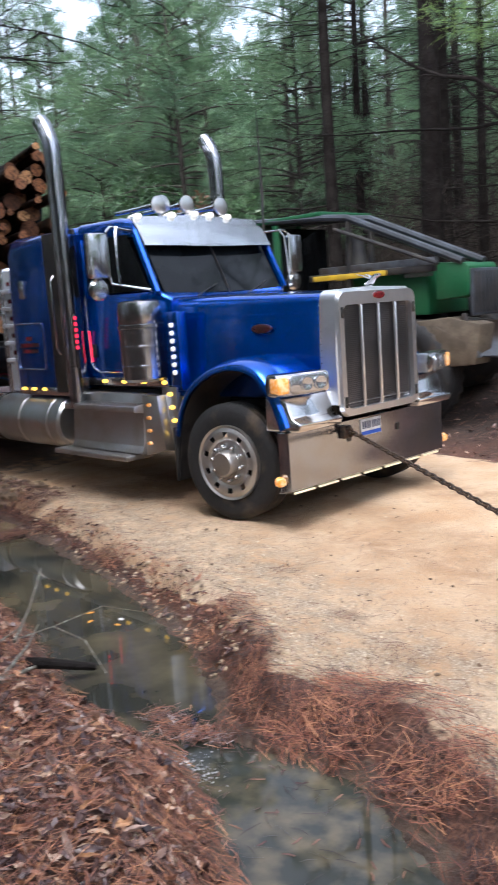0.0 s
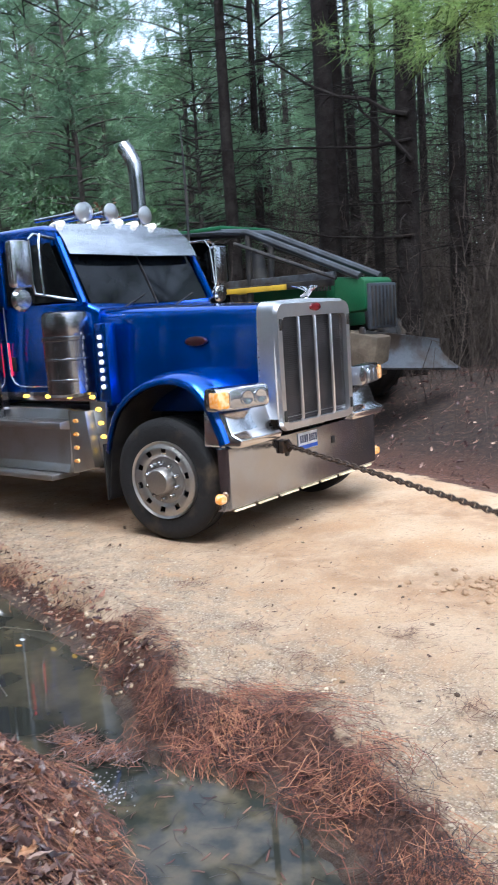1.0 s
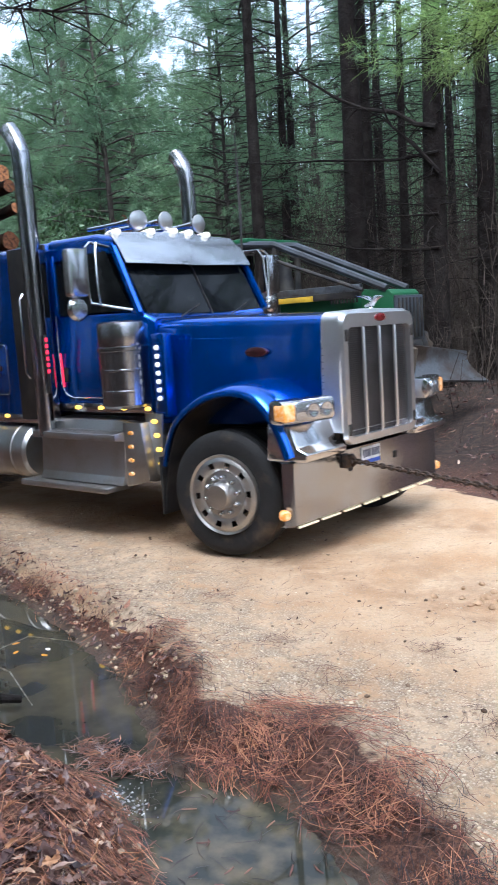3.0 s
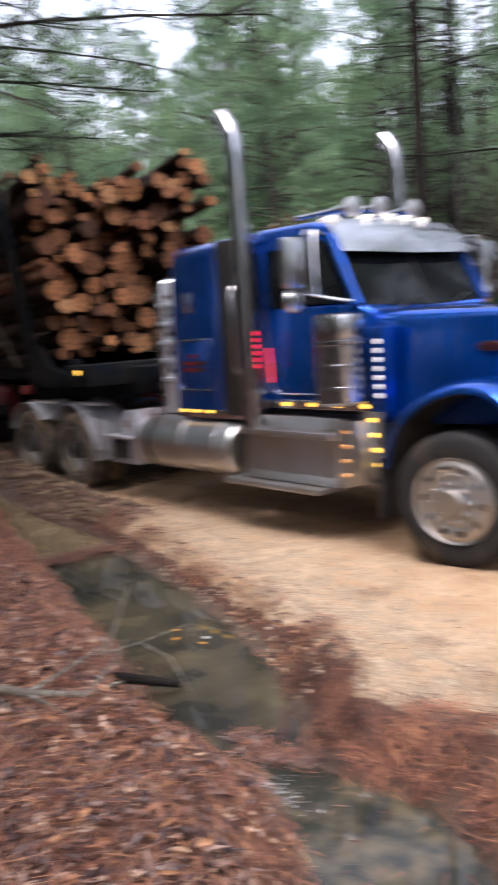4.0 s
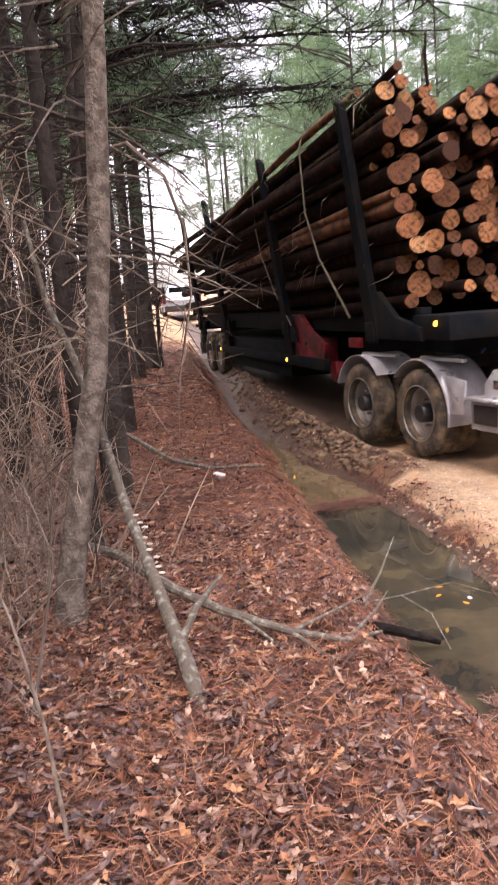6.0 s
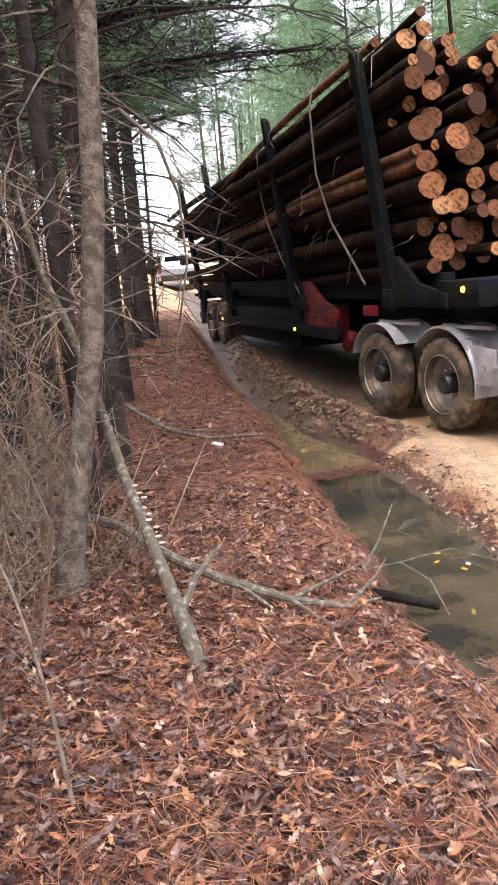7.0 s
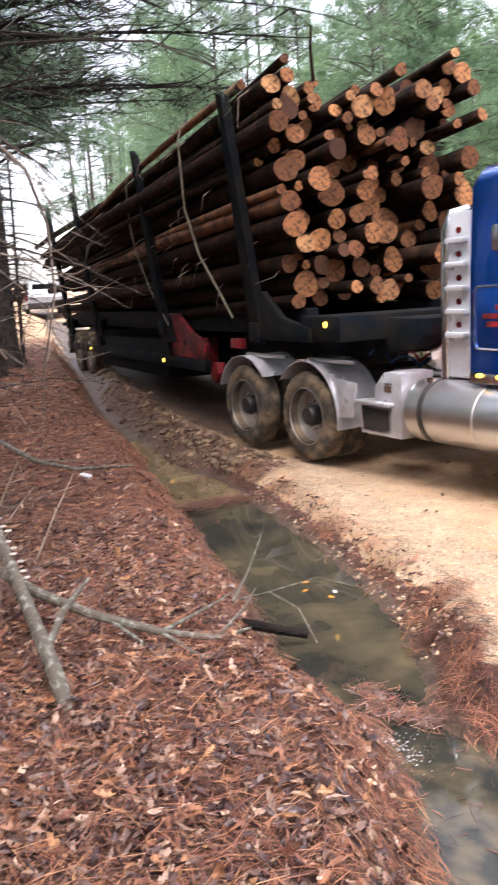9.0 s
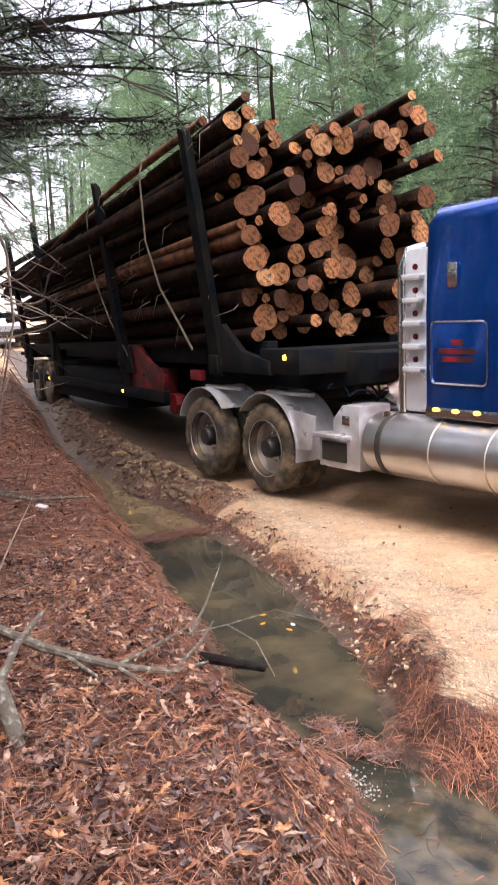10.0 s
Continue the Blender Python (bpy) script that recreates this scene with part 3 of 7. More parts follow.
def build_hood():
    secs = []
    for k in range(9):
        u = k / 8
        x = 0.74 - u * 1.83
        secs.append(body_section(x, 0.59 + 0.27 * u, 1.12, 2.065 + 0.07 * u, 0.09 + 0.02 * u, 0.03))
    hood = part("hood", loft(secs), PAINT, truck, "glossy blue tapering hood")
    for s in SIDES:
        b = bmesh.new()
        for k in range(26):
            u = 0.06 + 0.88 * k / 25
            y = s * (0.59 + 0.27 * u + 0.002)
            lathe([(0.008, 0), (0.005, s * 0.005), (0.0001, s * 0.006)], 6, "y", (0.74 - u * 1.83, y, 1.885 + 0.05 * u), b)
        part("rivet_row", b, PAINT, hood)
        a = prism([(0.055 + 0.13 * math.cos(t * math.tau / 24), 1.775 + 0.045 * math.sin(t * math.tau / 24)) for t in range(24)], "y", s * 0.675, s * 0.712, 0.006)
        part("badge", a, ANTIQUE, hood, "dark red oval badge")
    # chrome band at the grille end
    secs = [body_section(x, h, 1.05, z, 0.09, 0.03) for x, h, z in ((0.9, 0.575, 2.05), (0.88, 0.6, 2.085), (0.7, 0.612, 2.09), (0.69, 0.6, 2.075))]
    shell = part("grille_surround", loft(secs, caps=False), SATIN, truck, "polished stainless grille surround")
    for s in SIDES:
        for k in range(14):
            part("rivet", lathe([(0.008, 0), (0.005, s * 0.005), (0.0001, s * 0.006)], 6, "y", (0.715, s * 0.61, 1.2 + k * 0.058)), CHROME, shell)
    outer, inner = round_rect(-0.59, 0.59, 0.93, 2.07, 0.1, 5), round_rect(-0.52, 0.52, 1.0, 1.945, 0.06, 5)
    b = bmesh.new()
    o0 = [b.verts.new((0.88, p, q)) for p, q in outer]
    o1 = [b.verts.new((0.925, p * 0.985, 1.5 + (q - 1.5) * 0.985)) for p, q in outer]
    i1 = [b.verts.new((0.925, p, q)) for p, q in inner]
    i0 = [b.verts.new((0.86, p, q)) for p, q in inner]
    n = len(outer)
    for k in range(n):
        j = (k + 1) % n
        for r0, r1 in ((o0, o1), (o1, i1), (i1, i0)):
            b.faces.new((r0[k], r0[j], r1[j], r1[k]))
    bmesh.ops.recalc_face_normals(b, faces=b.faces[:])
    part("grille_frame", b, SATIN, shell)
    g = material("grille_mesh", (0.15, 0.155, 0.165), 0.4, 1.0, (0.22, 0.22, 0.24), 3, 60, 0.0)
    # perforated grille panels: rows of thin crossing wires before a dark core
    part("radiator", box(0.80, 0.84, -0.53, 0.53, 0.98, 1.96), BLACK, shell, "dark radiator core")
    for i in range(4):
        y0 = -0.52 + i * 0.26
        b = bmesh.new()
        for k in range(14):
            y = y0 + 0.012 + k * 0.018
            bmesh.ops.create_cube(b, size=1, matrix=Matrix.Translation((0.875, y, 1.473)) @ Matrix.Diagonal((0.004, 0.007, 0.945, 1)))
        for k in range(52):
            bmesh.ops.create_cube(b, size=1, matrix=Matrix.Translation((0.879, y0 + 0.13, 1.006 + k * 0.018)) @ Matrix.Diagonal((0.004, 0.255, 0.008, 1)))
        part("grille_panel", b, g, shell, smooth=0)
    for i in range(3):
        y = -0.26 + i * 0.26
        part("grille_bar", sweep([(0.9, y, 0.995), (0.915, y, 1.03), (0.915, y, 1.93), (0.895, y, 1.965)], 0.015, 8), SATIN, shell)
    for y in (-0.545, 0.545):
        for z in (1.07, 1.88):
            part("hinge", box(0.92, 0.94, y - 0.014, y + 0.014, z - 0.05, z + 0.05, 0.004), BLACK, shell)
    a = prism([(0.085 * math.cos(t * math.tau / 24), 2.018 + 0.036 * math.sin(t * math.tau / 24)) for t in range(24)], "x", 0.9, 0.94, 0.005)
    part("badge", a, REDBADGE, shell, "small red oval badge")
    # hood ornament: a winged shape on a pin
    b = sweep([(0.84, 0, 2.07), (0.84, 0, 2.11)], [0.04, 0.018], 8)
    sweep([(0.96, 0, 2.2), (0.9, 0, 2.19), (0.85, 0, 2.14), (0.78, 0, 2.12)], [0.01, 0.026, 0.03, 0.012], 8, b)
    for s in SIDES:
        sweep([(0.88, 0, 2.15), (0.8, s * 0.05, 2.2), (0.72, s * 0.07, 2.22)], [0.02, 0.018, 0.004], 6, b, flat=0.4)
    part("hood_ornament", b, CHROME, truck, "chrome hood ornament")


def arch(u):
    """The fender's edge from behind the wheel over its top to the lamp: x, z."""
    pts = [(-0.80, 0.34), (-0.76, 0.62), (-0.68, 0.93), (-0.53, 1.2), (-0.23, 1.395), (0.12, 1.48), (0.42, 1.43), (0.61, 1.26), (0.72, 1.06), (0.775, 0.92)]
    f = u * (len(pts) - 1)
    i = min(int(f), len(pts) - 2)
    p0, p1, p2, p3 = (Vector(pts[max(0, min(len(pts) - 1, i + j))]) for j in (-1, 0, 1, 2))
    t = f - i
    return 0.5 * (2 * p1 + (p2 - p0) * t + (2 * p0 - 5 * p1 + 4 * p2 - p3) * t * t + (3 * p1 - p0 - 3 * p2 + p3) * t ** 3)


def build_fenders():
    for s in SIDES:
        rows = []
        for k in range(37):
            p = arch(0.17 + 0.83 * k / 36)
            c = Vector((0.0, 0.5))
            out = (p - c).normalized()
            row = []
            for y, lift in ((-1.235, -0.05), (-1.238, -0.02), (-1.225, 0.004), (-1.18, 0.03), (-1.08, 0.055), (-0.92, 0.06), (-0.78, 0.06), (-0.6, 0.05)):
                q = p + out * lift
                row.append((q.x, s * -y * -1 if s > 0 else y, q.y))
            if s > 0:
                row = [(a, abs(bb), c2) for a, bb, c2 in row]
            rows.append(row)
        f = part("fender", sheet(rows, 0.02), PAINT, truck, "blue rounded front fender")
        part("mud_liner", sheet([[(arch(k / 24).x * 0.97, s * y, arch(k / 24).y * 0.97) for y in (1.18, 0.6)] for k in range(25)], 0.01), BLACK, f)
        # lamp pod
        pod = prism(round_rect(0.12, 0.34, 0, 0.2, 0.06, 4), "y", -0.27, 0.27, 0.02)
        m = Matrix.Translation((0.56, s * 0.97, 1.2)) @ Matrix.Rotation(radians(s * 15), 4, "Z")
        bmesh.ops.transform(pod, matrix=m, verts=pod.verts[:])
        h = part("headlight", pod, CHROME, truck, "chrome-rimmed headlight pod")
        face = prism(round_rect(-0.155, 0.235, 0.02, 0.18, 0.05, 4), "x", 0.33, 0.352, 0.008)
        bmesh.ops.transform(face, matrix=m @ Matrix.Scale(-s, 4, (0, 1, 0)) if s > 0 else m @ Matrix.Scale(-1, 4, (0, 1, 0)) @ Matrix.Scale(-1, 4, (0, 1, 0)) @ Matrix.Scale(1, 4), verts=face.verts[:])
        bmesh.ops.recalc_face_normals(face, faces=face.faces[:])
        part("lens", face, LENS, h, "clear headlight lens")
        for yy in (-0.02 * s, -0.16 * s):
            ring = lathe([(0.062, 0.0), (0.066, 0.012), (0.05, 0.014), (0.02, 0.002), (0.0001, 0.001)], 20, "x", (0.352, yy * 1.0, 0.1))
            bmesh.ops.transform(ring, matrix=m, verts=ring.verts[:])
            part("bulb_ring", ring, LENS, h)
        # turn lamp on the outer end, wrapping to the side
        turn = box(0.2, 0.356, 0.155, 0.276, 0.025, 0.175, 0.025)
        bmesh.ops.transform(turn, matrix=m @ Matrix.Scale(s, 4, (0, 1, 0)), verts=turn.verts[:])
        bmesh.ops.recalc_face_normals(turn, faces=turn.faces[:])
        part("turn_lamp", turn, AMBERLENS, h, "lit amber turn lamp")
        # polished filler between pod and bumper
        b = prism([(0.5, 0.88), (0.9, 0.88), (0.93, 0.95), (0.82, 1.0), (0.76, 1.18), (0.52, 1.2)], "y", s * 0.6, s * 1.18, 0.02)
        part("bumper_filler", b, CHROME, truck, "polished filler panel under the headlight")


def build_bumper():
    pts = [(0.69, -1.225), (0.74, -1.225), (0.785, -1.19), (0.79, -1.1), (0.8, 0), (0.79, 1.1), (0.785, 1.19), (0.74, 1.225), (0.69, 1.225)]
    rows = [[(x - (0.035 if z < 0.36 else 0), y, z) for x, y in pts] for z in (0.335, 0.36, 0.45, 0.6, 0.75, 0.875)]
    rows.append([(x - 0.04, y * 0.985, 0.885) for x, y in pts])
    bumper = part("bumper", sheet(rows, 0.012), material("bumper_steel", (0.36, 0.39, 0.45), 0.16, 1.0, (0.36, 0.365, 0.38), 2.5, 30, 0.05, 0.002, var=0.06), truck, "mirror-polished steel bumper")
    STRIP = material("strip_lamp", (0.8, 0.72, 0.55), 0.3, glow=(1.0, 0.75, 0.4, 0.35), bump=0)
    for k in range(7):
        y = -1.15 + k * 0.33
        part("light_strip", box(0.765, 0.79, y, y + 0.27, 0.322, 0.34, 0.004), STRIP, bumper, "lit strip along the bumper's lower edge")
    for s in SIDES:
        part("marker_lamp", lathe([(0.045, -0.03), (0.05, 0.0), (0.035, 0.035), (0.0001, 0.045)], 16, "x", (0.74, s * 1.275, 0.455)), AMBERLENS, bumper, "round amber corner lamp")
        part("tow_slot", box(0.794, 0.806, s * 0.38 - 0.03, s * 0.38 + 0.03, 0.68, 0.75, 0.008), BLACK, bumper)
    plate = part("number_plate", box(0.8, 0.808, -0.21, 0.1, 0.7, 0.86, 0.004), PLATEWHITE, bumper, "white plate with blue lower band")
    part("plate_band", box(0.806, 0.811, -0.205, 0.095, 0.705, 0.74), material("plate_blue", (0.03, 0.1, 0.5), 0.4), plate)
    for i in range(8):
        y = -0.185 + i * 0.034 + (0.012 if i > 3 else 0)
        part("plate_bar", box(0.806, 0.811, y, y + 0.02, 0.765, 0.835), INK, plate)
    b = box(0.79, 0.84, -0.5, -0.4, 0.72, 0.84, 0.012)
    sweep([(0.82, -0.45, 0.82), (0.88, -0.47, 0.84), (0.9, -0.44, 0.78), (0.85, -0.42, 0.74)], 0.018, 8, b)
    part("tow_hook", b, RUST, bumper, "rusty tow hook with chain wound on it")


def build_cab():
    def sec(x, half, z0, z1, r):
        return body_section(x, half, z0, z1, r, 0.05)
    # lower cab and roof, with window holes left between
    cab = part("cab", loft([sec(x, h, 1.24, z, 0.05) for x, h, z in ((-1.08, 0.9, 2.14), (-1.16, 0.98, 2.2), (-1.3, 1.03, 2.24), (-2.48, 1.04, 2.26))]), PAINT, truck, "blue cab")
    part("cab_roof", loft([sec(x, h, z0, z, 0.1) for x, h, z0, z in ((-1.46, 0.86, 2.82, 2.9), (-1.55, 0.96, 2.8, 2.98), (-1.8, 0.99, 2.8, 3.03), (-2.5, 1.02, 2.8, 3.04))]), PAINT, cab)
    for s in SIDES:
        part("pillar", sweep([(-1.17, s * 0.95, 2.2), (-1.5, s * 0.93, 2.86)], 0.045, 8), PAINT, cab)
        part("pillar", box(-2.48, -2.36, s * 1.0 - 0.03, s * 1.0 + 0.03, 2.2, 2.86, 0.015), PAINT, cab)
        w = prism([(-2.37, 2.24), (-1.24, 2.24), (-1.46, 2.6), (-1.56, 2.83), (-2.37, 2.83)], "y", s * 0.985, s * 0.995)
        part("side_window", w, DARKGLASS, cab, "dark side window")
        # door seam
        d = [(x, s * 1.043, z) for x, z in ((-2.37, 2.24), (-2.37, 1.52), (-2.3, 1.42), (-2.2, 1.385), (-1.16, 1.385), (-1.16, 2.1))]
        part("door_trim", sweep(d, 0.009, 6), CHROME, cab, "thin bright door edge trim")
        part("door_handle", box(-2.3, -2.24, s * 1.04, s * 1.07, 1.55, 1.7, 0.012), BLACK, cab)
        rail = sweep([(-2.33, s * 1.05, 1.5), (-2.33, s * 1.06, 1.85)], 0.01, 6)
        part("door_lamp", rail, REDLAMP, cab, "lit red strip lamp")
        m = prism([(-1.6, 1.24), (-1.0, 1.24), (-1.0, 1.33), (-2.45, 1.33), (-2.45, 1.24)], "y", s * 1.035, s * 1.055, 0.004)
        part("sill_panel", m, CHROME, cab, "polished cab sill")
        for x in (-2.12, -1.75, -1.4, -1.05):
            marker(x, s * 1.055, 1.285, s, AMBER, cab, "lit oval amber marker lamp")
        # cowl lamps: a vertical row of small white lamps beside the air cleaner
        strip = part("cowl_panel", box(-0.98, -0.8, s * 0.9, s * 1.03, 1.2, 2.0, 0.02), PAINT, cab)
        for k in range(7):
            part("row_lamp", lathe([(0.026, 0), (0.022, s * 0.02), (0.0001, s * 0.03)], 10, "y", (-0.885, s * 1.035, 1.385 + k * 0.08)), WHITELAMP, strip, "small lit white lamp")
        # lower amber row on the drop panel
        drop = part("drop_panel", prism([(-1.08, 0.72), (-0.9, 0.6), (-0.86, 1.24), (-1.1, 1.24)], "y", s * 1.04, s * 1.06, 0.004), ALU, truck, "polished drop panel")
        for k in range(4):
            marker(-0.97 + 0.02 * (3 - k), s * 1.06, 0.76 + k * 0.135, s, AMBER, drop)
    # windscreen in two panes
    for s in SIDES:
        rows = [[(-1.1 - 0.05 * a - 0.33 * u, s * (0.02 + 0.84 * a), 2.18 + 0.62 * u) for a in (0, 0.5, 1.0)] for u in (0, 1)]
        part("windscreen", sheet(rows, 0.012), DARKGLASS, cab, "dark windscreen pane")
    part("windscreen_bar", sweep([(-1.09, 0, 2.17), (-1.43, 0, 2.82)], 0.007, 6), BLACK, cab)
    for y in (-0.5, 0.25):
        part("wiper", sweep([(-1.06, y, 2.15), (-1.14, y + 0.36, 2.27)], 0.008, 5), BLACK, cab)
    # sun visor: bright drop plate with a peak in the middle
    rows = []
    for k in range(13):
        y = -0.93 + 1.86 * k / 12
        a = abs(y) / 0.93
        rows.append([(-1.585 + 0.02 * (1 - a), y * 0.97, 3.02 + 0.03 * (1 - a)), (-1.43 + 0.06 * (1 - a), y, 2.87), (-1.33 + 0.07 * (1 - a * a), y, 2.70 - 0.02 * (1 - a))])
    part("sun_visor", sheet(rows, 0.01), material("brushed_visor", (0.74, 0.76, 0.79), 0.2, 1.0, (0.66, 0.67, 0.69), 1.5, 60, 0.03, 0.001, var=0.04), cab, "polished drop sun visor")
    # roof lamps on a bar, and horn trumpets
    for y in (-0.83, -0.36, -0.03, 0.2, 0.47):
        b = lathe([(0.0001, -0.2), (0.024, -0.14), (0.036, 0.0), (0.028, 0.026), (0.0001, 0.036)], 14, "x", (-1.54, y, 3.06 - 0.05 * abs(y)))
        part("cab_lamp", b, WHITELAMP, cab, "lit bullet cab lamp")
    for x, y, z in ((-1.66, -0.45, 3.16), (-1.78, -0.3, 3.19), (-1.62, -0.08, 3.17), (-1.66, 0.47, 3.17)):
        horn = part("air_horn", lathe([(0.022, -0.78), (0.024, -0.3), (0.035, -0.14), (0.07, -0.03), (0.1, 0.0), (0.104, 0.01)], 22, "x", (x, y, z), caps=False), CHROME, cab, "chrome air horn trumpet")
        part("horn_cover", lathe([(0.1, 0.0), (0.095, 0.018), (0.06, 0.028), (0.0001, 0.032)], 22, "x", (x, y, z)), SATIN, horn, "pale round horn cover")
        part("horn_bracket", box(x - 0.5, x - 0.46, y - 0.02, y + 0.02, 3.0, z, 0.004), CHROME, horn)
    # tall aerial
    part("aerial", sweep([(-1.5, 1.0, 2.85), (-1.53, 1.05, 3.3), (-1.55, 1.06, 4.3)], [0.012, 0.02, 0.004], 6), BLACK, cab)
    # solid black block in place of the interior's shade behind the glass
    part("cab_interior", box(-2.4, -1.65, -0.9, 0.9, 2.0, 2.8, 0.05), BLACK, cab, "black block standing in for the shade inside the cab")


def build_sleeper():
    b = loft([body_section(x, h, 1.2, z, r, 0.03) for x, h, z, r in ((-2.49, 1.04, 2.99, 0.14), (-2.56, 1.08, 3.02, 0.16), (-3.9, 1.09, 3.03, 0.17), (-4.0, 1.07, 2.98, 0.2), (-4.03, 1.03, 2.9, 0.22))])
    sl = part("sleeper", b, PAINT, truck, "blue sleeper box behind the cab")
    for s in SIDES:
        hatch = part("sleeper_hatch", prism(round_rect(-3.92, -3.26, 1.42, 1.98, 0.06, 4), "y", s * 1.085, s * 1.094, 0.003), PAINT, sl)
        ring = [(x, s * 1.096, z) for x, z in round_rect(-3.92, -3.26, 1.42, 1.98, 0.06, 4)]
        part("hatch_trim", sweep(ring + ring[:1], 0.009, 6), CHROME, hatch, "bright trim round the hatch")
        for z, w in ((1.8, 0.14), (1.72, 0.44), (1.65, 0.36)):
            part("sign_bar", box(-3.6 - w / 2, -3.6 + w / 2, s * 1.094, s * 1.098, z - 0.03, z + 0.018), RED, hatch, "red lettering, unreadable")
        part("grab_slot", prism(round_rect(-3.72, -3.6, 2.28, 2.5, 0.03, 3), "y", s * 1.085, s * 1.1, 0.004), CHROME, sl)
        part("skirt", box(-4.0, -2.5, s * 1.02, s * 1.085, 1.1, 1.2, 0.01), CHROME, sl)
        for x in (-3.87, -3.63, -3.38):
            marker(x, s * 1.085, 1.175, s, AMBER, sl)
        # heat shield panel behind the exhaust
        part("heat_shield", box(-3.04, -2.38, s * 1.09, s * 1.12, 1.15, 2.98, 0.008), BLACK, sl, "dull steel panel behind the exhaust")
        # exhaust stack
        pipe = sweep([(-2.48, s * 1.2, 1.0), (-2.48, s * 1.2, 2.8), (-2.49, s * 1.2, 3.75), (-2.5, s * 1.2, 3.9), (-2.54, s * 1.2, 4.0), (-2.6, s * 1.2, 4.09), (-2.67, s * 1.2, 4.16)], [0.095] * 7, 20, caps=False)
        bmesh.ops.solidify(pipe, geom=pipe.faces[:], thickness=0.006)
        st = part("exhaust_pipe", pipe, CHROME, truck, "tall chrome exhaust stack with a swept tip")
        rows = [[(-2.48 + 0.15 * math.cos(a), s * (1.2 + 0.15 * math.sin(a)), z) for a in [radians(s * 90 - 95 + 19 * k) for k in range(11)]] for z in (1.15, 1.6, 2.1, 2.6, 2.92)]
        part("heat_guard", sheet(rows, 0.006), CHROME, st, "curved chrome heat guard")
        part("grab_rail", sweep([(-2.47, s * 1.36, 1.62), (-2.46, s * 1.41, 1.68), (-2.46, s * 1.41, 2.42), (-2.47, s * 1.36, 2.48)], 0.014, 7), CHROME, st)
        lamp = part("lamp_strip", box(-2.33, -2.3, s * 1.24, s * 1.27, 1.45, 2.05, 0.008), BLACK, st)
        for k in range(6):
            part("strip_lamp", box(-2.3, -2.28, s * 1.242, s * 1.268, 1.66 + k * 0.065, 1.7 + k * 0.065, 0.006), REDLAMP, lamp, "small lit red lamp")
    # rear lamp panel: pale upright frame with shelves and red lamps
    LITRED = material("lit_red_lens", (0.8, 0.02, 0.03), 0.25, bump=0, glow=(1.0, 0.03, 0.05, 7.0))
    rack = part("rear_light_panel", box(-4.5, -4.44, -0.9, 0.9, 1.4, 2.66, 0.03), TANK, truck, "pale upright headache rack with red lamps")
    for s in SIDES:
        part("rack_post", sweep([(-4.46, s * 0.92, 1.1), (-4.46, s * 0.92, 2.5), (-4.43, s * 0.88, 2.66), (-4.4, s * 0.7, 2.7)], 0.05, 10), CHROME, rack)
        curve = [(-4.36 - 0.15 * math.sin(radians(15 * k)), 2.52 + 0.15 * math.cos(radians(15 * k))) for k in range(7)]
        part("rack_plate", prism([(-4.51, 1.12), (-4.14, 1.12), (-4.14, 2.67), *curve], "y", s * 0.88, s * 0.925, 0.012), RACKWHITE, rack, "pale polished side plate with a rounded corner")
        for k in range(3):
            part("rear_lamp", lathe([(0.05, -4.5), (0.05, -4.52), (0.0001, -4.53)], 14, "x", (0, s * (0.2 + 0.25 * k), 1.5)), LITRED, rack, "lit red tail lamp")
        for k in range(5):
            part("rack_shelf", box(-4.4, -4.16, s * 0.92, s * 1.0, 1.5 + k * 0.22, 1.55 + k * 0.22, 0.01), RACKWHITE, rack)
            part("rack_lamp", lathe([(0.032, 0), (0.028, s * 0.02), (0.0001, s * 0.025)], 10, "y", (-4.28, s * 0.922, 1.62 + k * 0.22)), material("dim_red_lens", (0.1, 0.006, 0.008), 0.25, bump=0) if k == 0 and s < 0 else bpy.data.materials["dim_red_lens"], rack, "dark red round lamp")


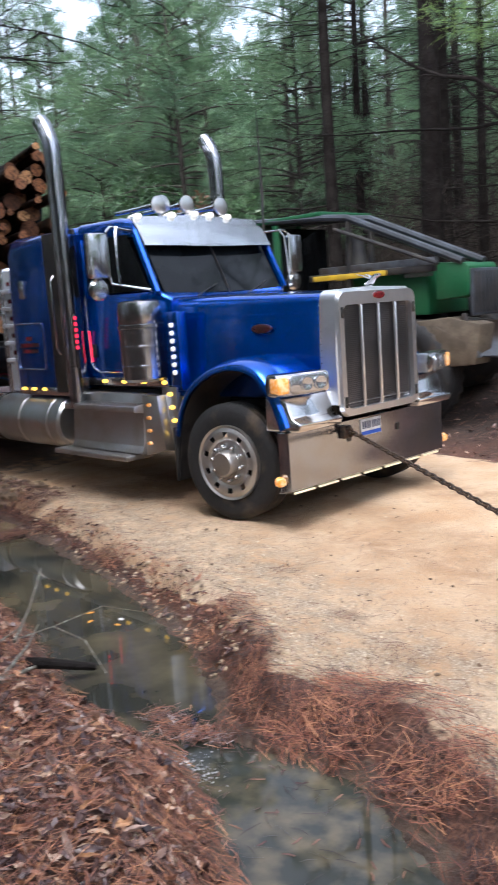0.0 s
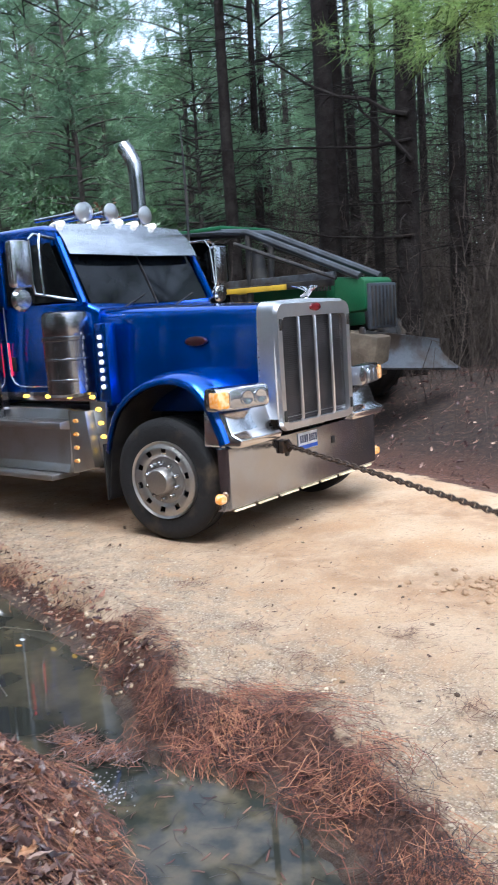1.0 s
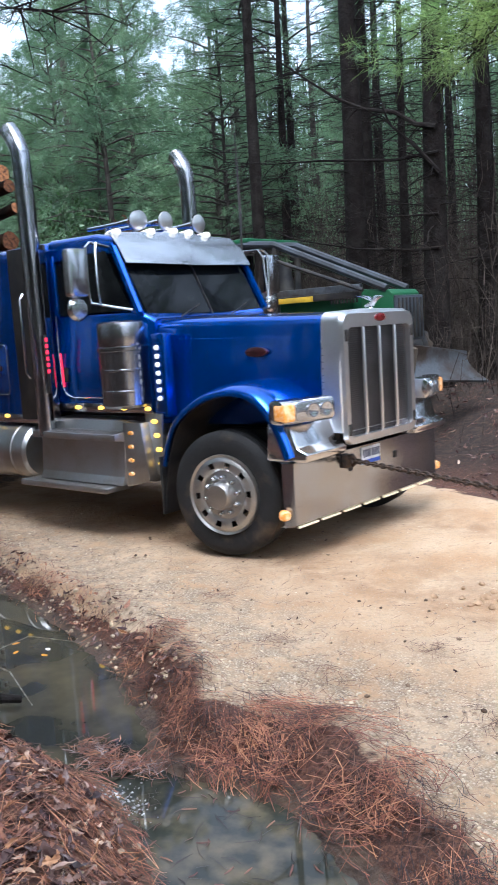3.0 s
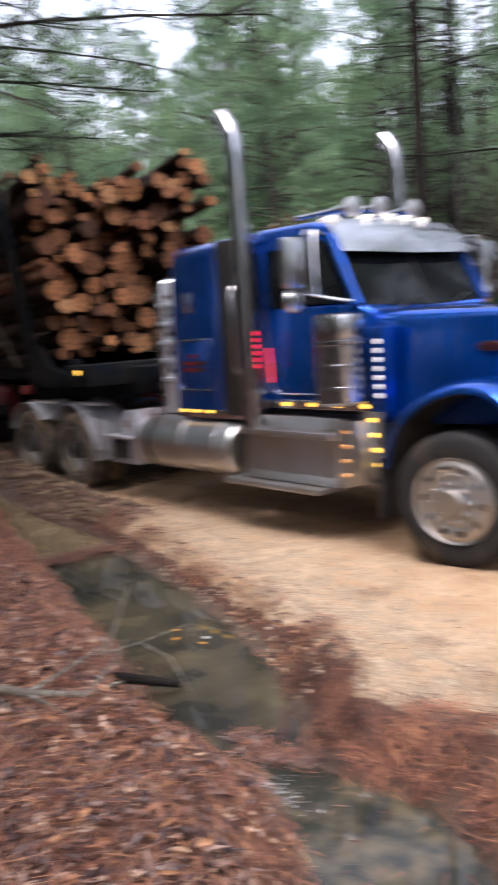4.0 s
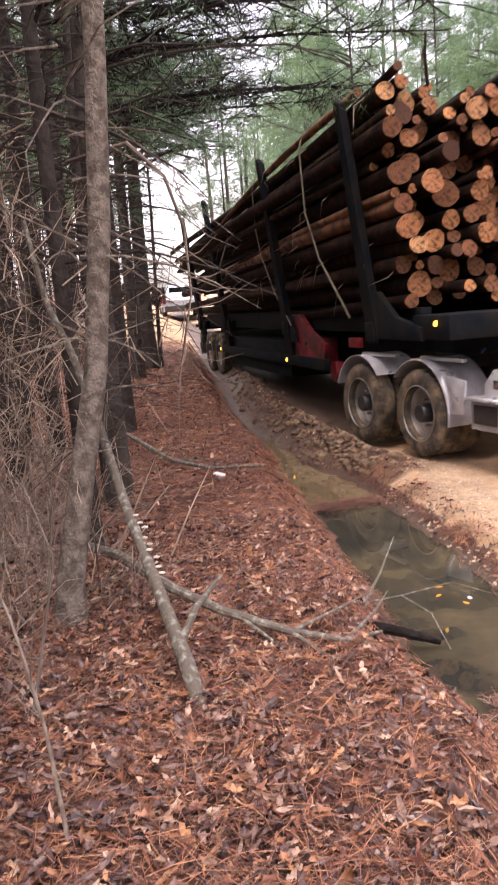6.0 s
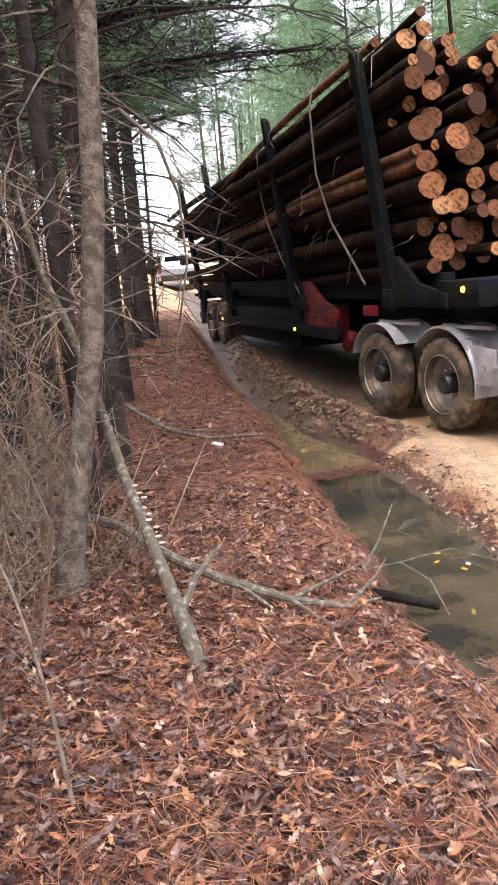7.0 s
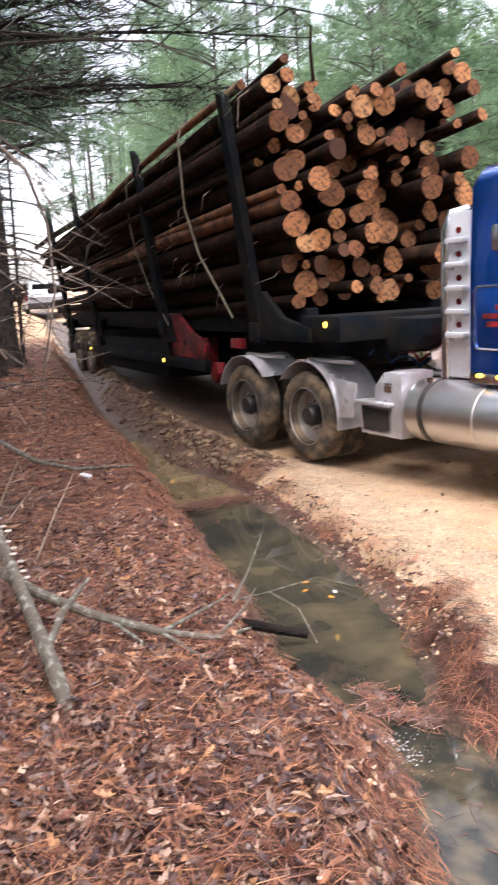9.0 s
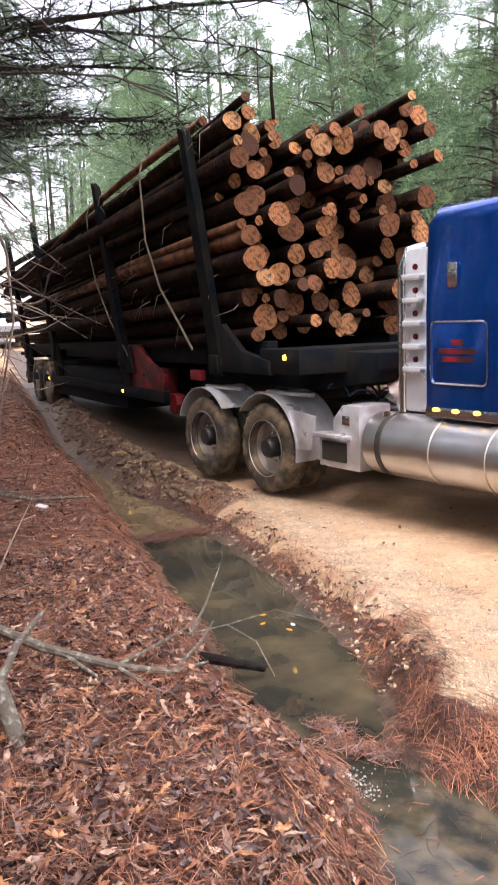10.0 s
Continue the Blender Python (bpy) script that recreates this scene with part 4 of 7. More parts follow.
def build_side_gear():
    for s in SIDES:
        # air cleaner drum
        prof = [(0.0001, 1.3), (0.2, 1.31), (0.235, 1.34), (0.235, 1.46), (0.242, 1.465), (0.242, 1.48), (0.235, 1.485), (0.235, 1.66), (0.242, 1.665), (0.242, 1.68), (0.235, 1.685), (0.235, 1.85), (0.25, 1.86), (0.25, 1.89), (0.228, 1.9), (0.235, 1.93), (0.235, 2.08), (0.22, 2.12), (0.19, 2.135), (0.0001, 2.14)]
        part("air_cleaner", lathe([(r * 0.98, z) for r, z in prof], 32, "z", (-1.24, s * 1.15, 0)), DRUM, truck, "dull steel air cleaner drum")
        part("air_cleaner_lamp", box(-1.5, -1.475, s * 1.12, s * 1.14, 1.5, 1.85, 0.006), REDLAMP, truck, "lit red strip behind the air cleaner")
        # mirror on a tube bracket
        arm = sweep([(-1.22, s * 1.0, 2.24), (-1.32, s * 1.18, 2.28), (-1.42, s * 1.33, 2.32), (-1.42, s * 1.35, 2.42), (-1.42, s * 1.35, 2.84), (-1.44, s * 1.28, 2.89), (-1.5, s * 0.98, 2.86)], 0.014, 8)
        sweep([(-1.36, s * 1.27, 2.3), (-1.38, s * 1.27, 2.45), (-1.4, s * 1.25, 2.8), (-1.44, s * 1.2, 2.89)], 0.012, 7, arm)
        mir = part("mirror", arm, CHROME, truck, "chrome mirror on a tube bracket")
        b = prism(round_rect(s * 1.46 - 0.11, s * 1.46 + 0.11, 2.38, 2.83, 0.04, 4), "x", -1.5, -1.41, 0.015)
        part("mirror_head", b, CHROME, mir)
        part("mirror_glass", prism(round_rect(s * 1.46 - 0.095, s * 1.46 + 0.095, 2.4, 2.81, 0.03, 4), "x", -1.506, -1.498), DARKGLASS, mir)
        part("spot_mirror", lathe([(0.115, -0.02), (0.115, 0.0), (0.09, 0.025), (0.0001, 0.035)], 20, "x", (-1.46, s * 1.46, 2.27)), CHROME, mir)
        # step box
        st = part("step_box", box(-2.66, -1.06, s * 0.7, s * 1.04, 0.56, 1.16, 0.01), ALU, truck, "dull aluminium step box")
        outl = [(1.02, 1.17), (1.12, 1.17), (1.14, 1.07), (1.29, 1.05), (1.29, 0.99), (1.17, 0.97), (1.2, 0.62), (1.24, 0.54), (1.02, 0.54)]
        part("step_riser", prism([(s * y, z) for y, z in outl], "x", -2.64, -1.3, 0.006), ALU, st, "ribbed aluminium step with a flared foot")
        for k in range(5):
            part("tread_rib", box(-2.62, -1.32, s * (1.155 + 0.027 * k) - 0.004, s * (1.155 + 0.027 * k) + 0.004, 1.06 - 0.004 * k, 1.074 - 0.004 * k), ALU, st)
        part("step_tread", box(-2.84, -1.42, s * 1.0, s * 1.36, 0.47, 0.53, 0.012), ALU, st, "projecting lower tread")
        wedge = prism([(-1.31, 1.16), (-1.05, 1.16), (-0.98, 0.6), (-1.31, 0.52)], "y", s * 1.04, s * 1.17, 0.01)
        part("step_end", wedge, ALU, st)
        for k in range(4):
            marker(-1.2 - 0.01 * k, s * 1.17, 1.06 - k * 0.135, s, AMBERLENS, st)
        # fuel tanks
        for x0, x1 in ((-4.78, -2.9),):
            t = part("fuel_tank", lathe([(0.0001, x0), (0.28, x0 + 0.015), (0.315, x0 + 0.05), (0.32, x0 + 0.1), (0.32, x1 - 0.1), (0.315, x1 - 0.05), (0.28, x1 - 0.015), (0.0001, x1)], 36, "x", (0, s * 0.93, 0.77)), TANK, truck, "polished round fuel tank")
            for x in (x0 + 0.28, (x0 + x1) / 2, x1 - 0.28):
                part("tank_strap", lathe([(0.324, -0.035), (0.33, -0.03), (0.33, 0.03), (0.324, 0.035)], 36, "x", (x, s * 0.93, 0.77)), BLACK if x < -4 else TANK, t)
            part("filler_cap", lathe([(0.07, 0), (0.07, 0.04), (0.0001, 0.045)], 16, "z", (-4.55, s * 1.02, 1.06)), CHROME, t)
        # stepped white tool box
        outl = [(-5.52, 0.46), (-4.86, 0.46), (-4.86, 1.14), (-5.12, 1.14), (-5.28, 0.98), (-5.28, 0.84), (-5.52, 0.82)]
        tb = part("battery_box", prism(outl, "y", s * 0.72, s * 1.16, 0.012), WHITEMETAL, truck, "white stepped battery box")
        part("step_opening", box(-5.46, -5.06, s * 1.158, s * 1.17, 0.53, 0.74, 0.01), BLACK, tb)
        part("step_frame", prism(round_rect(-5.5, -5.02, 0.49, 0.78, 0.02, 3), "y", s * 1.145, s * 1.16, 0.006), WHITEMETAL, tb)
        part("step_tread", box(-5.54, -4.98, s * 1.06, s * 1.24, 0.785, 0.825, 0.01), WHITEMETAL, tb)
        part("latch", box(-5.12, -5.0, s * 1.155, s * 1.17, 0.93, 1.03, 0.008), CHROME, tb)
        # half fenders over the drive wheels
        for cx in (-6.46, -7.87):
            rows = []
            a0, a1 = (-100, 52) if cx > -7 else (-52, 70)
            for k in range(22):
                a = radians(a1 + (a0 - a1) * k / 21)
                r = 0.64
                rows.append([(cx - r * math.sin(a), s * y, 0.56 + r * math.cos(a)) for y in (1.25, 1.235, 0.62)])
            f = part("quarter_fender", sheet(rows, 0.012), WHITEMETAL, truck, "pale metal wheel fender")
            if cx > -7:
                part("fender_skirt", prism([(-5.84, 0.6), (-5.58, 0.62), (-5.5, 1.0), (-5.98, 1.04)], "y", s * 1.2, s * 1.23, 0.006), WHITEMETAL, f)
            part("fender_brace", box(cx - 0.1, cx + 0.75, s * 1.05, s * 1.12, 1.18, 1.225, 0.01), TANK, f)


def build_deck():
    """Hoses and cords on the deck between the cab and the load."""
    rng = random.Random(17)
    for k, (col, nm) in enumerate((((0.015, 0.08, 0.2), "blue"), ((0.22, 0.02, 0.05), "red"), ((0.12, 0.3, 0.05), "green"), ((0.02, 0.02, 0.02), "black"), ((0.45, 0.4, 0.36), "pale"))):
        m = material(nm + "_hose", col, 0.45, var=0.1, bump=0.05)
        pts = []
        for j in range(40):
            a = j * 0.75
            pts.append((-4.7 - 0.03 * j, -0.5 + 0.2 * k + 0.05 * math.cos(a) + 0.2 * math.sin(j * 0.12 + k), 1.3 + 0.05 * math.sin(a) - 0.14 * math.sin(j * 0.08) + 0.06 * math.sin(k * 2.0)))
        part("air_hose", sweep(pts, 0.014, 6), m, truck, "coiled " + nm + " air hose")


sack = tagged(new("white_sack"), "crumpled white sack lying on the truck deck", "sack")


def build_sack():
    b = bmesh.new()
    bmesh.ops.create_icosphere(b, subdivisions=3, radius=1)
    for v in b.verts:
        n = noise.noise(v.co * 2.3)
        v.co = Vector((v.co.x * 0.22, v.co.y * 0.3, max(v.co.z, -0.6) * 0.2)) * (1 + 0.35 * n)
    part("cloth", b, material("white_cloth", (0.62, 0.6, 0.57), 0.8, 0.0, (0.45, 0.42, 0.38), 7, 40, 0.4), sack)


build_deck()
build_sack()
build_frame()
build_wheels()
build_hood()
build_fenders()
build_bumper()
build_cab()
build_sleeper()
build_side_gear()
# ---- log trailer: own axes, origin on the ground under the fifth wheel ----
PIVOT = -7.0
trailer = tagged(new("log_trailer"), "black steel pole trailer with tall bolster stakes", "trailer")
STAKES = (-0.62, -4.75, -10.1, -13.4)


def stake_mesh(x, s, z0, z1):
    """A hollow-backed stake that leans outwards, its top cut on a slant."""
    def y_at(z):
        return s * (1.13 + 0.115 * (z - 1.4))
    rows = []
    for z, w, cut in ((z0, 0.17, 0.0), (1.9, 0.16, 0.0), (3.2, 0.13, 0.0), (z1, 0.1, 0.1)):
        y = y_at(z)
        rows.append([(x - w, y - s * 0.05, z + cut), (x - w, y + s * 0.06, z + cut), (x + w, y + s * 0.06, z), (x + w, y - s * 0.05, z)])
    b = loft(rows)
    bmesh.ops.bevel(b, geom=b.edges[:], offset=0.01, segments=1, affect="EDGES")
    return b


def build_trailer():
    for s in SIDES:
        b = box(-14.2, -2.3, s * 0.42 - 0.06, s * 0.42 + 0.06, 1.05, 1.4, 0.01)
        part("main_beam", b, BOLSTER, trailer)
        part("side_rail", box(-14.0, -2.8, s * 1.1 - 0.05, s * 1.1 + 0.05, 0.88, 1.06, 0.01), BOLSTER, trailer)
    part("gooseneck", prism([(2.15, 1.5), (2.15, 1.68), (0.9, 1.7), (-2.4, 1.62), (-2.8, 1.05), (-2.2, 1.0), (-1.2, 1.22), (1.0, 1.24), (2.0, 1.36)], "y", -0.55, 0.55, 0.02), BOLSTER, trailer, "dark gooseneck")
    part("front_plate", box(0.6, 1.55, -1.15, 1.15, 1.46, 1.74, 0.02), BOLSTER, trailer)
    part("bed_rail", box(-13.6, 0.4, -0.95, -0.8, 1.5, 1.82, 0.01), BOLSTER, trailer)
    part("bed_rail", box(-13.6, 0.4, 0.8, 0.95, 1.5, 1.82, 0.01), BOLSTER, trailer)
    for x in STAKES:
        bol = part("bolster", box(x - 0.14, x + 0.14, -1.24, 1.24, 1.42, 1.66, 0.015), BOLSTER, trailer, "dark steel bolster")
        for s in SIDES:
            part("stake", stake_mesh(x, s, 1.38 if x > -2 else 1.0, 4.4), BOLSTER, bol, "tall dark stake leaning outwards")
            if x > -2:
                part("stake_gusset", prism([(x - 0.3, 1.44), (x + 1.5, 1.44), (x + 1.5, 1.6), (x + 0.75, 1.72), (x + 0.2, 2.05), (x - 0.2, 2.05)], "y", s * 1.1, s * 1.18, 0.008), BOLSTER, bol, "dark steel foot plate")
            else:
                part("stake_gusset", prism([(x - 0.25, 1.3), (x + 0.45, 1.3), (x + 0.2, 1.75), (x - 0.2, 1.75)], "y", s * 1.1, s * 1.17, 0.006), BOLSTER, bol)
    for s in SIDES:
        part("side_panel", prism([(-4.72, 1.0), (-3.0, 1.0), (-2.9, 1.3), (-3.6, 1.5), (-4.2, 1.78), (-4.72, 1.78)], "y", s * 1.02, s * 1.09, 0.01), RED, trailer, "red painted panel")
        part("spring_hanger", prism([(-3.15, 0.72), (-2.95, 0.68), (-2.8, 0.85), (-2.85, 1.0), (-3.15, 1.0)], "y", s * 0.8, s * 0.95, 0.01), RED, trailer, "red painted hanger")
        part("hose_bracket", box(-1.9, -1.5, s * 0.98, s * 1.06, 1.28, 1.42, 0.01), RED, trailer)
        part("hanger_bolt", lathe([(0.05, 0), (0.045, s * 0.03), (0.0001, s * 0.035)], 8, "y", (-3.9, s * 1.09, 1.3)), BLACK, trailer)
        part("hanger", box(-4.25, -3.4, s * 0.7, s * 1.0, 0.95, 1.38, 0.03), RED, trailer)
        for x, z in ((1.3, 1.65), (-4.95, 0.97), (-11.0, 0.97)):
            part("marker_lamp", lathe([(0.035, 0), (0.03, s * 0.02), (0.0001, s * 0.025)], 12, "y", (x, s * (1.185 if x > 0 else 1.155), z)), AMBER, trailer, "lit amber marker lamp")
    part("air_tank", lathe([(0.0001, -0.5), (0.16, -0.47), (0.18, -0.4), (0.18, 0.4), (0.16, 0.47), (0.0001, 0.5)], 20, "y", (-3.3, 0, 0.95)), RED, trailer, "red air tank")
    # trailer axles
    for x in (-11.3, -12.6):
        part("axle", sweep([(x, -1.0, 0.85), (x, 1.0, 0.85)], 0.07, 10), BLACK, trailer)
        for s in SIDES:
            w = part("wheel", tyre_mesh(0.52, 0.26, 0.0), MUDRUBBER, trailer, "trailer tyre caked with mud")
            w.matrix_basis = pose(x, s * 1.02, 0.84)
            part("rim", lathe([(0.3, -s * -0.1), (0.31, s * 0.1), (0.12, s * 0.05), (0.1, s * 0.12), (0.0001, s * 0.125)], 24, "y"), ALU, w)
    part("mud_flap", box(-13.6, -13.56, -1.2, -0.6, 0.75, 1.35, 0.005), MACHINETAN, trailer, "mud-covered flap")
    part("mud_flap", box(-13.6, -13.56, 0.6, 1.2, 0.75, 1.35, 0.005), MACHINETAN, trailer, "mud-covered flap")
    # plain dark block added to close the gap where deep shade lies
    part("under_box", box(-10.4, -5.1, -1.04, 1.04, 0.62, 1.3, 0.03), BOLSTER, trailer, "dark block filling the shaded space under the trailer")


def log_end_material():
    m = bpy.data.materials.new("sawn_wood")
    m.use_nodes = True
    n, l = m.node_tree.nodes, m.node_tree.links
    bs = n["Principled BSDF"]
    co = n.new("ShaderNodeTexCoord").outputs["Object"]
    ns = n.new("ShaderNodeTexNoise")
    ns.inputs["Scale"].default_value = 9
    l.new(co, ns.inputs["Vector"])
    ln = n.new("ShaderNodeVectorMath")
    ln.operation = "MULTIPLY"
    ln.inputs[1].default_value = (0.0, 1.0, 1.0)
    l.new(co, ln.inputs[0])
    le = n.new("ShaderNodeVectorMath")
    le.operation = "LENGTH"
    l.new(ln.outputs[0], le.inputs[0])
    ad = n.new("ShaderNodeMath")
    ad.operation = "MULTIPLY_ADD"
    ad.inputs[1].default_value = 0.03
    l.new(ns.outputs["Fac"], ad.inputs[0])
    l.new(le.outputs["Value"], ad.inputs[2])
    si = n.new("ShaderNodeMath")
    si.operation = "SINE"
    ml = n.new("ShaderNodeMath")
    ml.operation = "MULTIPLY"
    ml.inputs[1].default_value = 230
    l.new(ad.outputs[0], ml.inputs[0])
    l.new(ml.outputs[0], si.inputs[0])
    rnd = n.new("ShaderNodeObjectInfo").outputs["Random"]
    ramp = n.new("ShaderNodeValToRGB")
    for p, c in ((0.0, (0.1, 0.042, 0.024)), (0.2, (0.36, 0.15, 0.062)), (0.4, (0.06, 0.027, 0.018)), (0.62, (0.5, 0.22, 0.09)), (0.82, (0.2, 0.08, 0.04)), (1.0, (0.55, 0.29, 0.13))):
        e = ramp.color_ramp.elements.new(p) if p not in (0.0, 1.0) else ramp.color_ramp.elements[0 if p == 0 else -1]
        e.color = (*c, 1)
    l.new(rnd, ramp.inputs[0])
    hs = n.new("ShaderNodeHueSaturation")
    mr = n.new("ShaderNodeMapRange")
    mr.inputs["From Min"].default_value, mr.inputs["To Min"].default_value, mr.inputs["To Max"].default_value = -1, 0.8, 1.12
    l.new(si.outputs[0], mr.inputs["Value"])
    l.new(mr.outputs[0], hs.inputs["Value"])
    l.new(ramp.outputs[0], hs.inputs["Color"])
    grime = n.new("ShaderNodeTexNoise")
    grime.inputs["Scale"].default_value, grime.inputs["Detail"].default_value = 24, 8
    l.new(co, grime.inputs["Vector"])
    gm = n.new("ShaderNodeMapRange")
    gm.inputs["From Min"].default_value, gm.inputs["From Max"].default_value, gm.inputs["To Max"].default_value = 0.42, 0.66, 0.9
    l.new(grime.outputs["Fac"], gm.inputs["Value"])
    dirt = n.new("ShaderNodeMix")
    dirt.data_type = "RGBA"
    dirt.inputs[7].default_value = (0.05, 0.028, 0.02, 1)
    l.new(gm.outputs[0], dirt.inputs[0])
    l.new(hs.outputs[0], dirt.inputs[6])
    l.new(dirt.outputs[2], bs.inputs["Base Color"])
    bp = n.new("ShaderNodeBump")
    bp.inputs["Strength"].default_value, bp.inputs["Distance"].default_value = 0.6, 0.01
    l.new(grime.outputs["Fac"], bp.inputs["Height"])
    l.new(bp.outputs[0], bs.inputs["Normal"])
    bs.inputs["Roughness"].default_value, bs.inputs["IOR"].default_value = 0.75, 1.25
    return m


load = tagged(new("log_load"), "stack of sawn pine logs strapped on the trailer", "logs")


def build_logs():
    rng = random.Random(7)
    END = log_end_material()
    # pack rows of round ends between the stakes
    spots = []
    for r_lo, r_hi, tries in ((0.145, 0.18, 420), (0.105, 0.145, 2200), (0.075, 0.105, 7000), (0.05, 0.075, 9000)):
        for k in range(tries):
            r, z, u = rng.uniform(r_lo, r_hi), rng.uniform(1.9, 4.9), rng.uniform(-1, 1)
            y = u * (1.0 + 0.125 * (z - 1.8))
            top = 4.56 - 0.1 * smooth_step(-1.2, -0.5, y) + 0.3 * smooth_step(0.6, 1.1, y) + 0.06 * math.sin(9 * y)
            if z + r > top or z - r < 1.82 or (r_lo > 0.14 and len(spots) > 16):
                continue
            if all((y - b) ** 2 + (z - c) ** 2 > (r + d - 0.012) ** 2 for b, c, d in spots):
                spots.append((y, z, r))
    for i, (y, z, r) in enumerate(spots):
        x0 = rng.triangular(-0.75, 1.0, 0.35) + 0.15 * smooth_step(0, 1.0, y)
        length = rng.uniform(14.2, 16.4)
        tip = r * rng.uniform(0.5, 0.7)
        drop = (z - 1.7) * rng.uniform(0.22, 0.34)
        b = bmesh.new()
        seg, n = 14, 11
        rings = []
        wob = rng.uniform(0, 6)
        cut_a, cut_b = rng.uniform(-0.25, 0.25), rng.uniform(-0.3, 0.15)
        for k in range(n):
            u = k / (n - 1)
            rr = r + (tip - r) * u
            if k == 0:
                rr *= 0.985
            cx = -length * u
            cy = 0.09 * math.sin(wob + 6 * u) - 0.09 * math.sin(wob)
            cz = -drop * u + 0.04 * math.sin(wob * 2 + 4 * u) - 0.04 * math.sin(wob * 2)
            rings.append([b.verts.new((cx + ((cut_a * math.cos(a) + cut_b * math.sin(a)) * r if k == 0 else 0), cy + rr * (1 + 0.09 * math.sin(3 * a + wob + 7 * u)) * math.cos(a), cz + rr * (1 + 0.06 * math.cos(2 * a + wob)) * math.sin(a))) for a in [j * math.tau / seg for j in range(seg)]])
        for r0, r1 in zip(rings, rings[1:]):
            for j in range(seg):
                b.faces.new((r0[j], r0[(j + 1) % seg], r1[(j + 1) % seg], r1[j]))
        c = b.faces.new(rings[0][::-1])
        c.material_index = 1
        c2 = b.faces.new(rings[-1])
        c2.material_index = 1
        bmesh.ops.recalc_face_normals(b, faces=b.faces[:])
        lg = part("log", b, PEELED if rng.random() < 0.07 else LOGBARK, load, smooth=50)
        lg.data.materials.append(END)
        lg.matrix_basis = pose(x0, y, z, 0, rng.uniform(-1.2, 0.6), rng.uniform(-0.9, 0.9))
    # straps over the side
    for pts in ([(-2.6, -0.9, 4.62), (-2.45, -1.4, 4.46), (-2.36, -1.5, 4.2), (-2.5, -1.42, 3.3), (-2.2, -1.34, 2.6), (-1.6, -1.26, 2.0), (-1.4, -1.2, 1.72)],
                [(-5.6, -0.9, 4.5), (-5.5, -1.38, 4.3), (-5.5, -1.46, 4.05), (-5.68, -1.4, 3.4), (-5.62, -1.34, 2.9), (-5.1, -1.27, 2.2), (-4.4, -1.2, 1.6)]):
        part("strap", sweep(pts, 0.022, 6, flat=0.4), STRAP, load, "dirty tie-down strap")
    # bark shreds and shoots hanging off the load
    for k in range(44):
        x, z = rng.uniform(-12, 0.2), rng.uniform(2.2, 4.5)
        out = 0.125 * (z - 1.8)
        b = sweep([(x, -1.0 - out, z), (x + rng.uniform(-0.2, 0.2), -1.16 - out, z - 0.1), (x + rng.uniform(-0.4, 0.4), -1.2 - out, z - rng.uniform(0.1, 0.5))], [0.009, 0.007, 0.002], 4)
        part("bark_shred", b, TWIG, load)
    part("bare_shoot", sweep([(0.3, -0.7, 4.4), (0.3, -0.72, 4.75), (0.3, -0.7, 5.0)], [0.025, 0.022, 0.016], 6), LOGBARK, load)


build_trailer()
build_logs()
# ---- tow chain, from the bumper's hook towards the road ahead ----
chain = tagged(new("tow_chain"), "rusty steel tow chain hooked to the bumper", "chain")


def build_chain():
    link = lathe([(0.009 * math.cos(a) + 0.025, 0.009 * math.sin(a)) for a in [k * math.tau / 8 for k in range(8)]], 14, "z", close=True)
    bmesh.ops.transform(link, matrix=Matrix.Diagonal((1.5, 0.8, 1, 1)), verts=link.verts[:])
    first = part("chain_link", link, RUST, chain)
    first.matrix_basis = pose(0.03, 0, 0)
    for k in range(1, 54):
        again(first, pose(0.03 + k * 0.056, 0, 0, 90 if k % 2 else 0), chain)
    part("cable", sweep([(3.0, 0, 0), (6.0, 0, 0), (9.0, 0, 0.02)], 0.011, 8), RUST, chain, "dark steel winch cable")


# ---- green logging machine parked on the far bank, facing along the road ----
machine = tagged(new("log_skidder"), "green and black log skidder with a raised blade", "skidder")


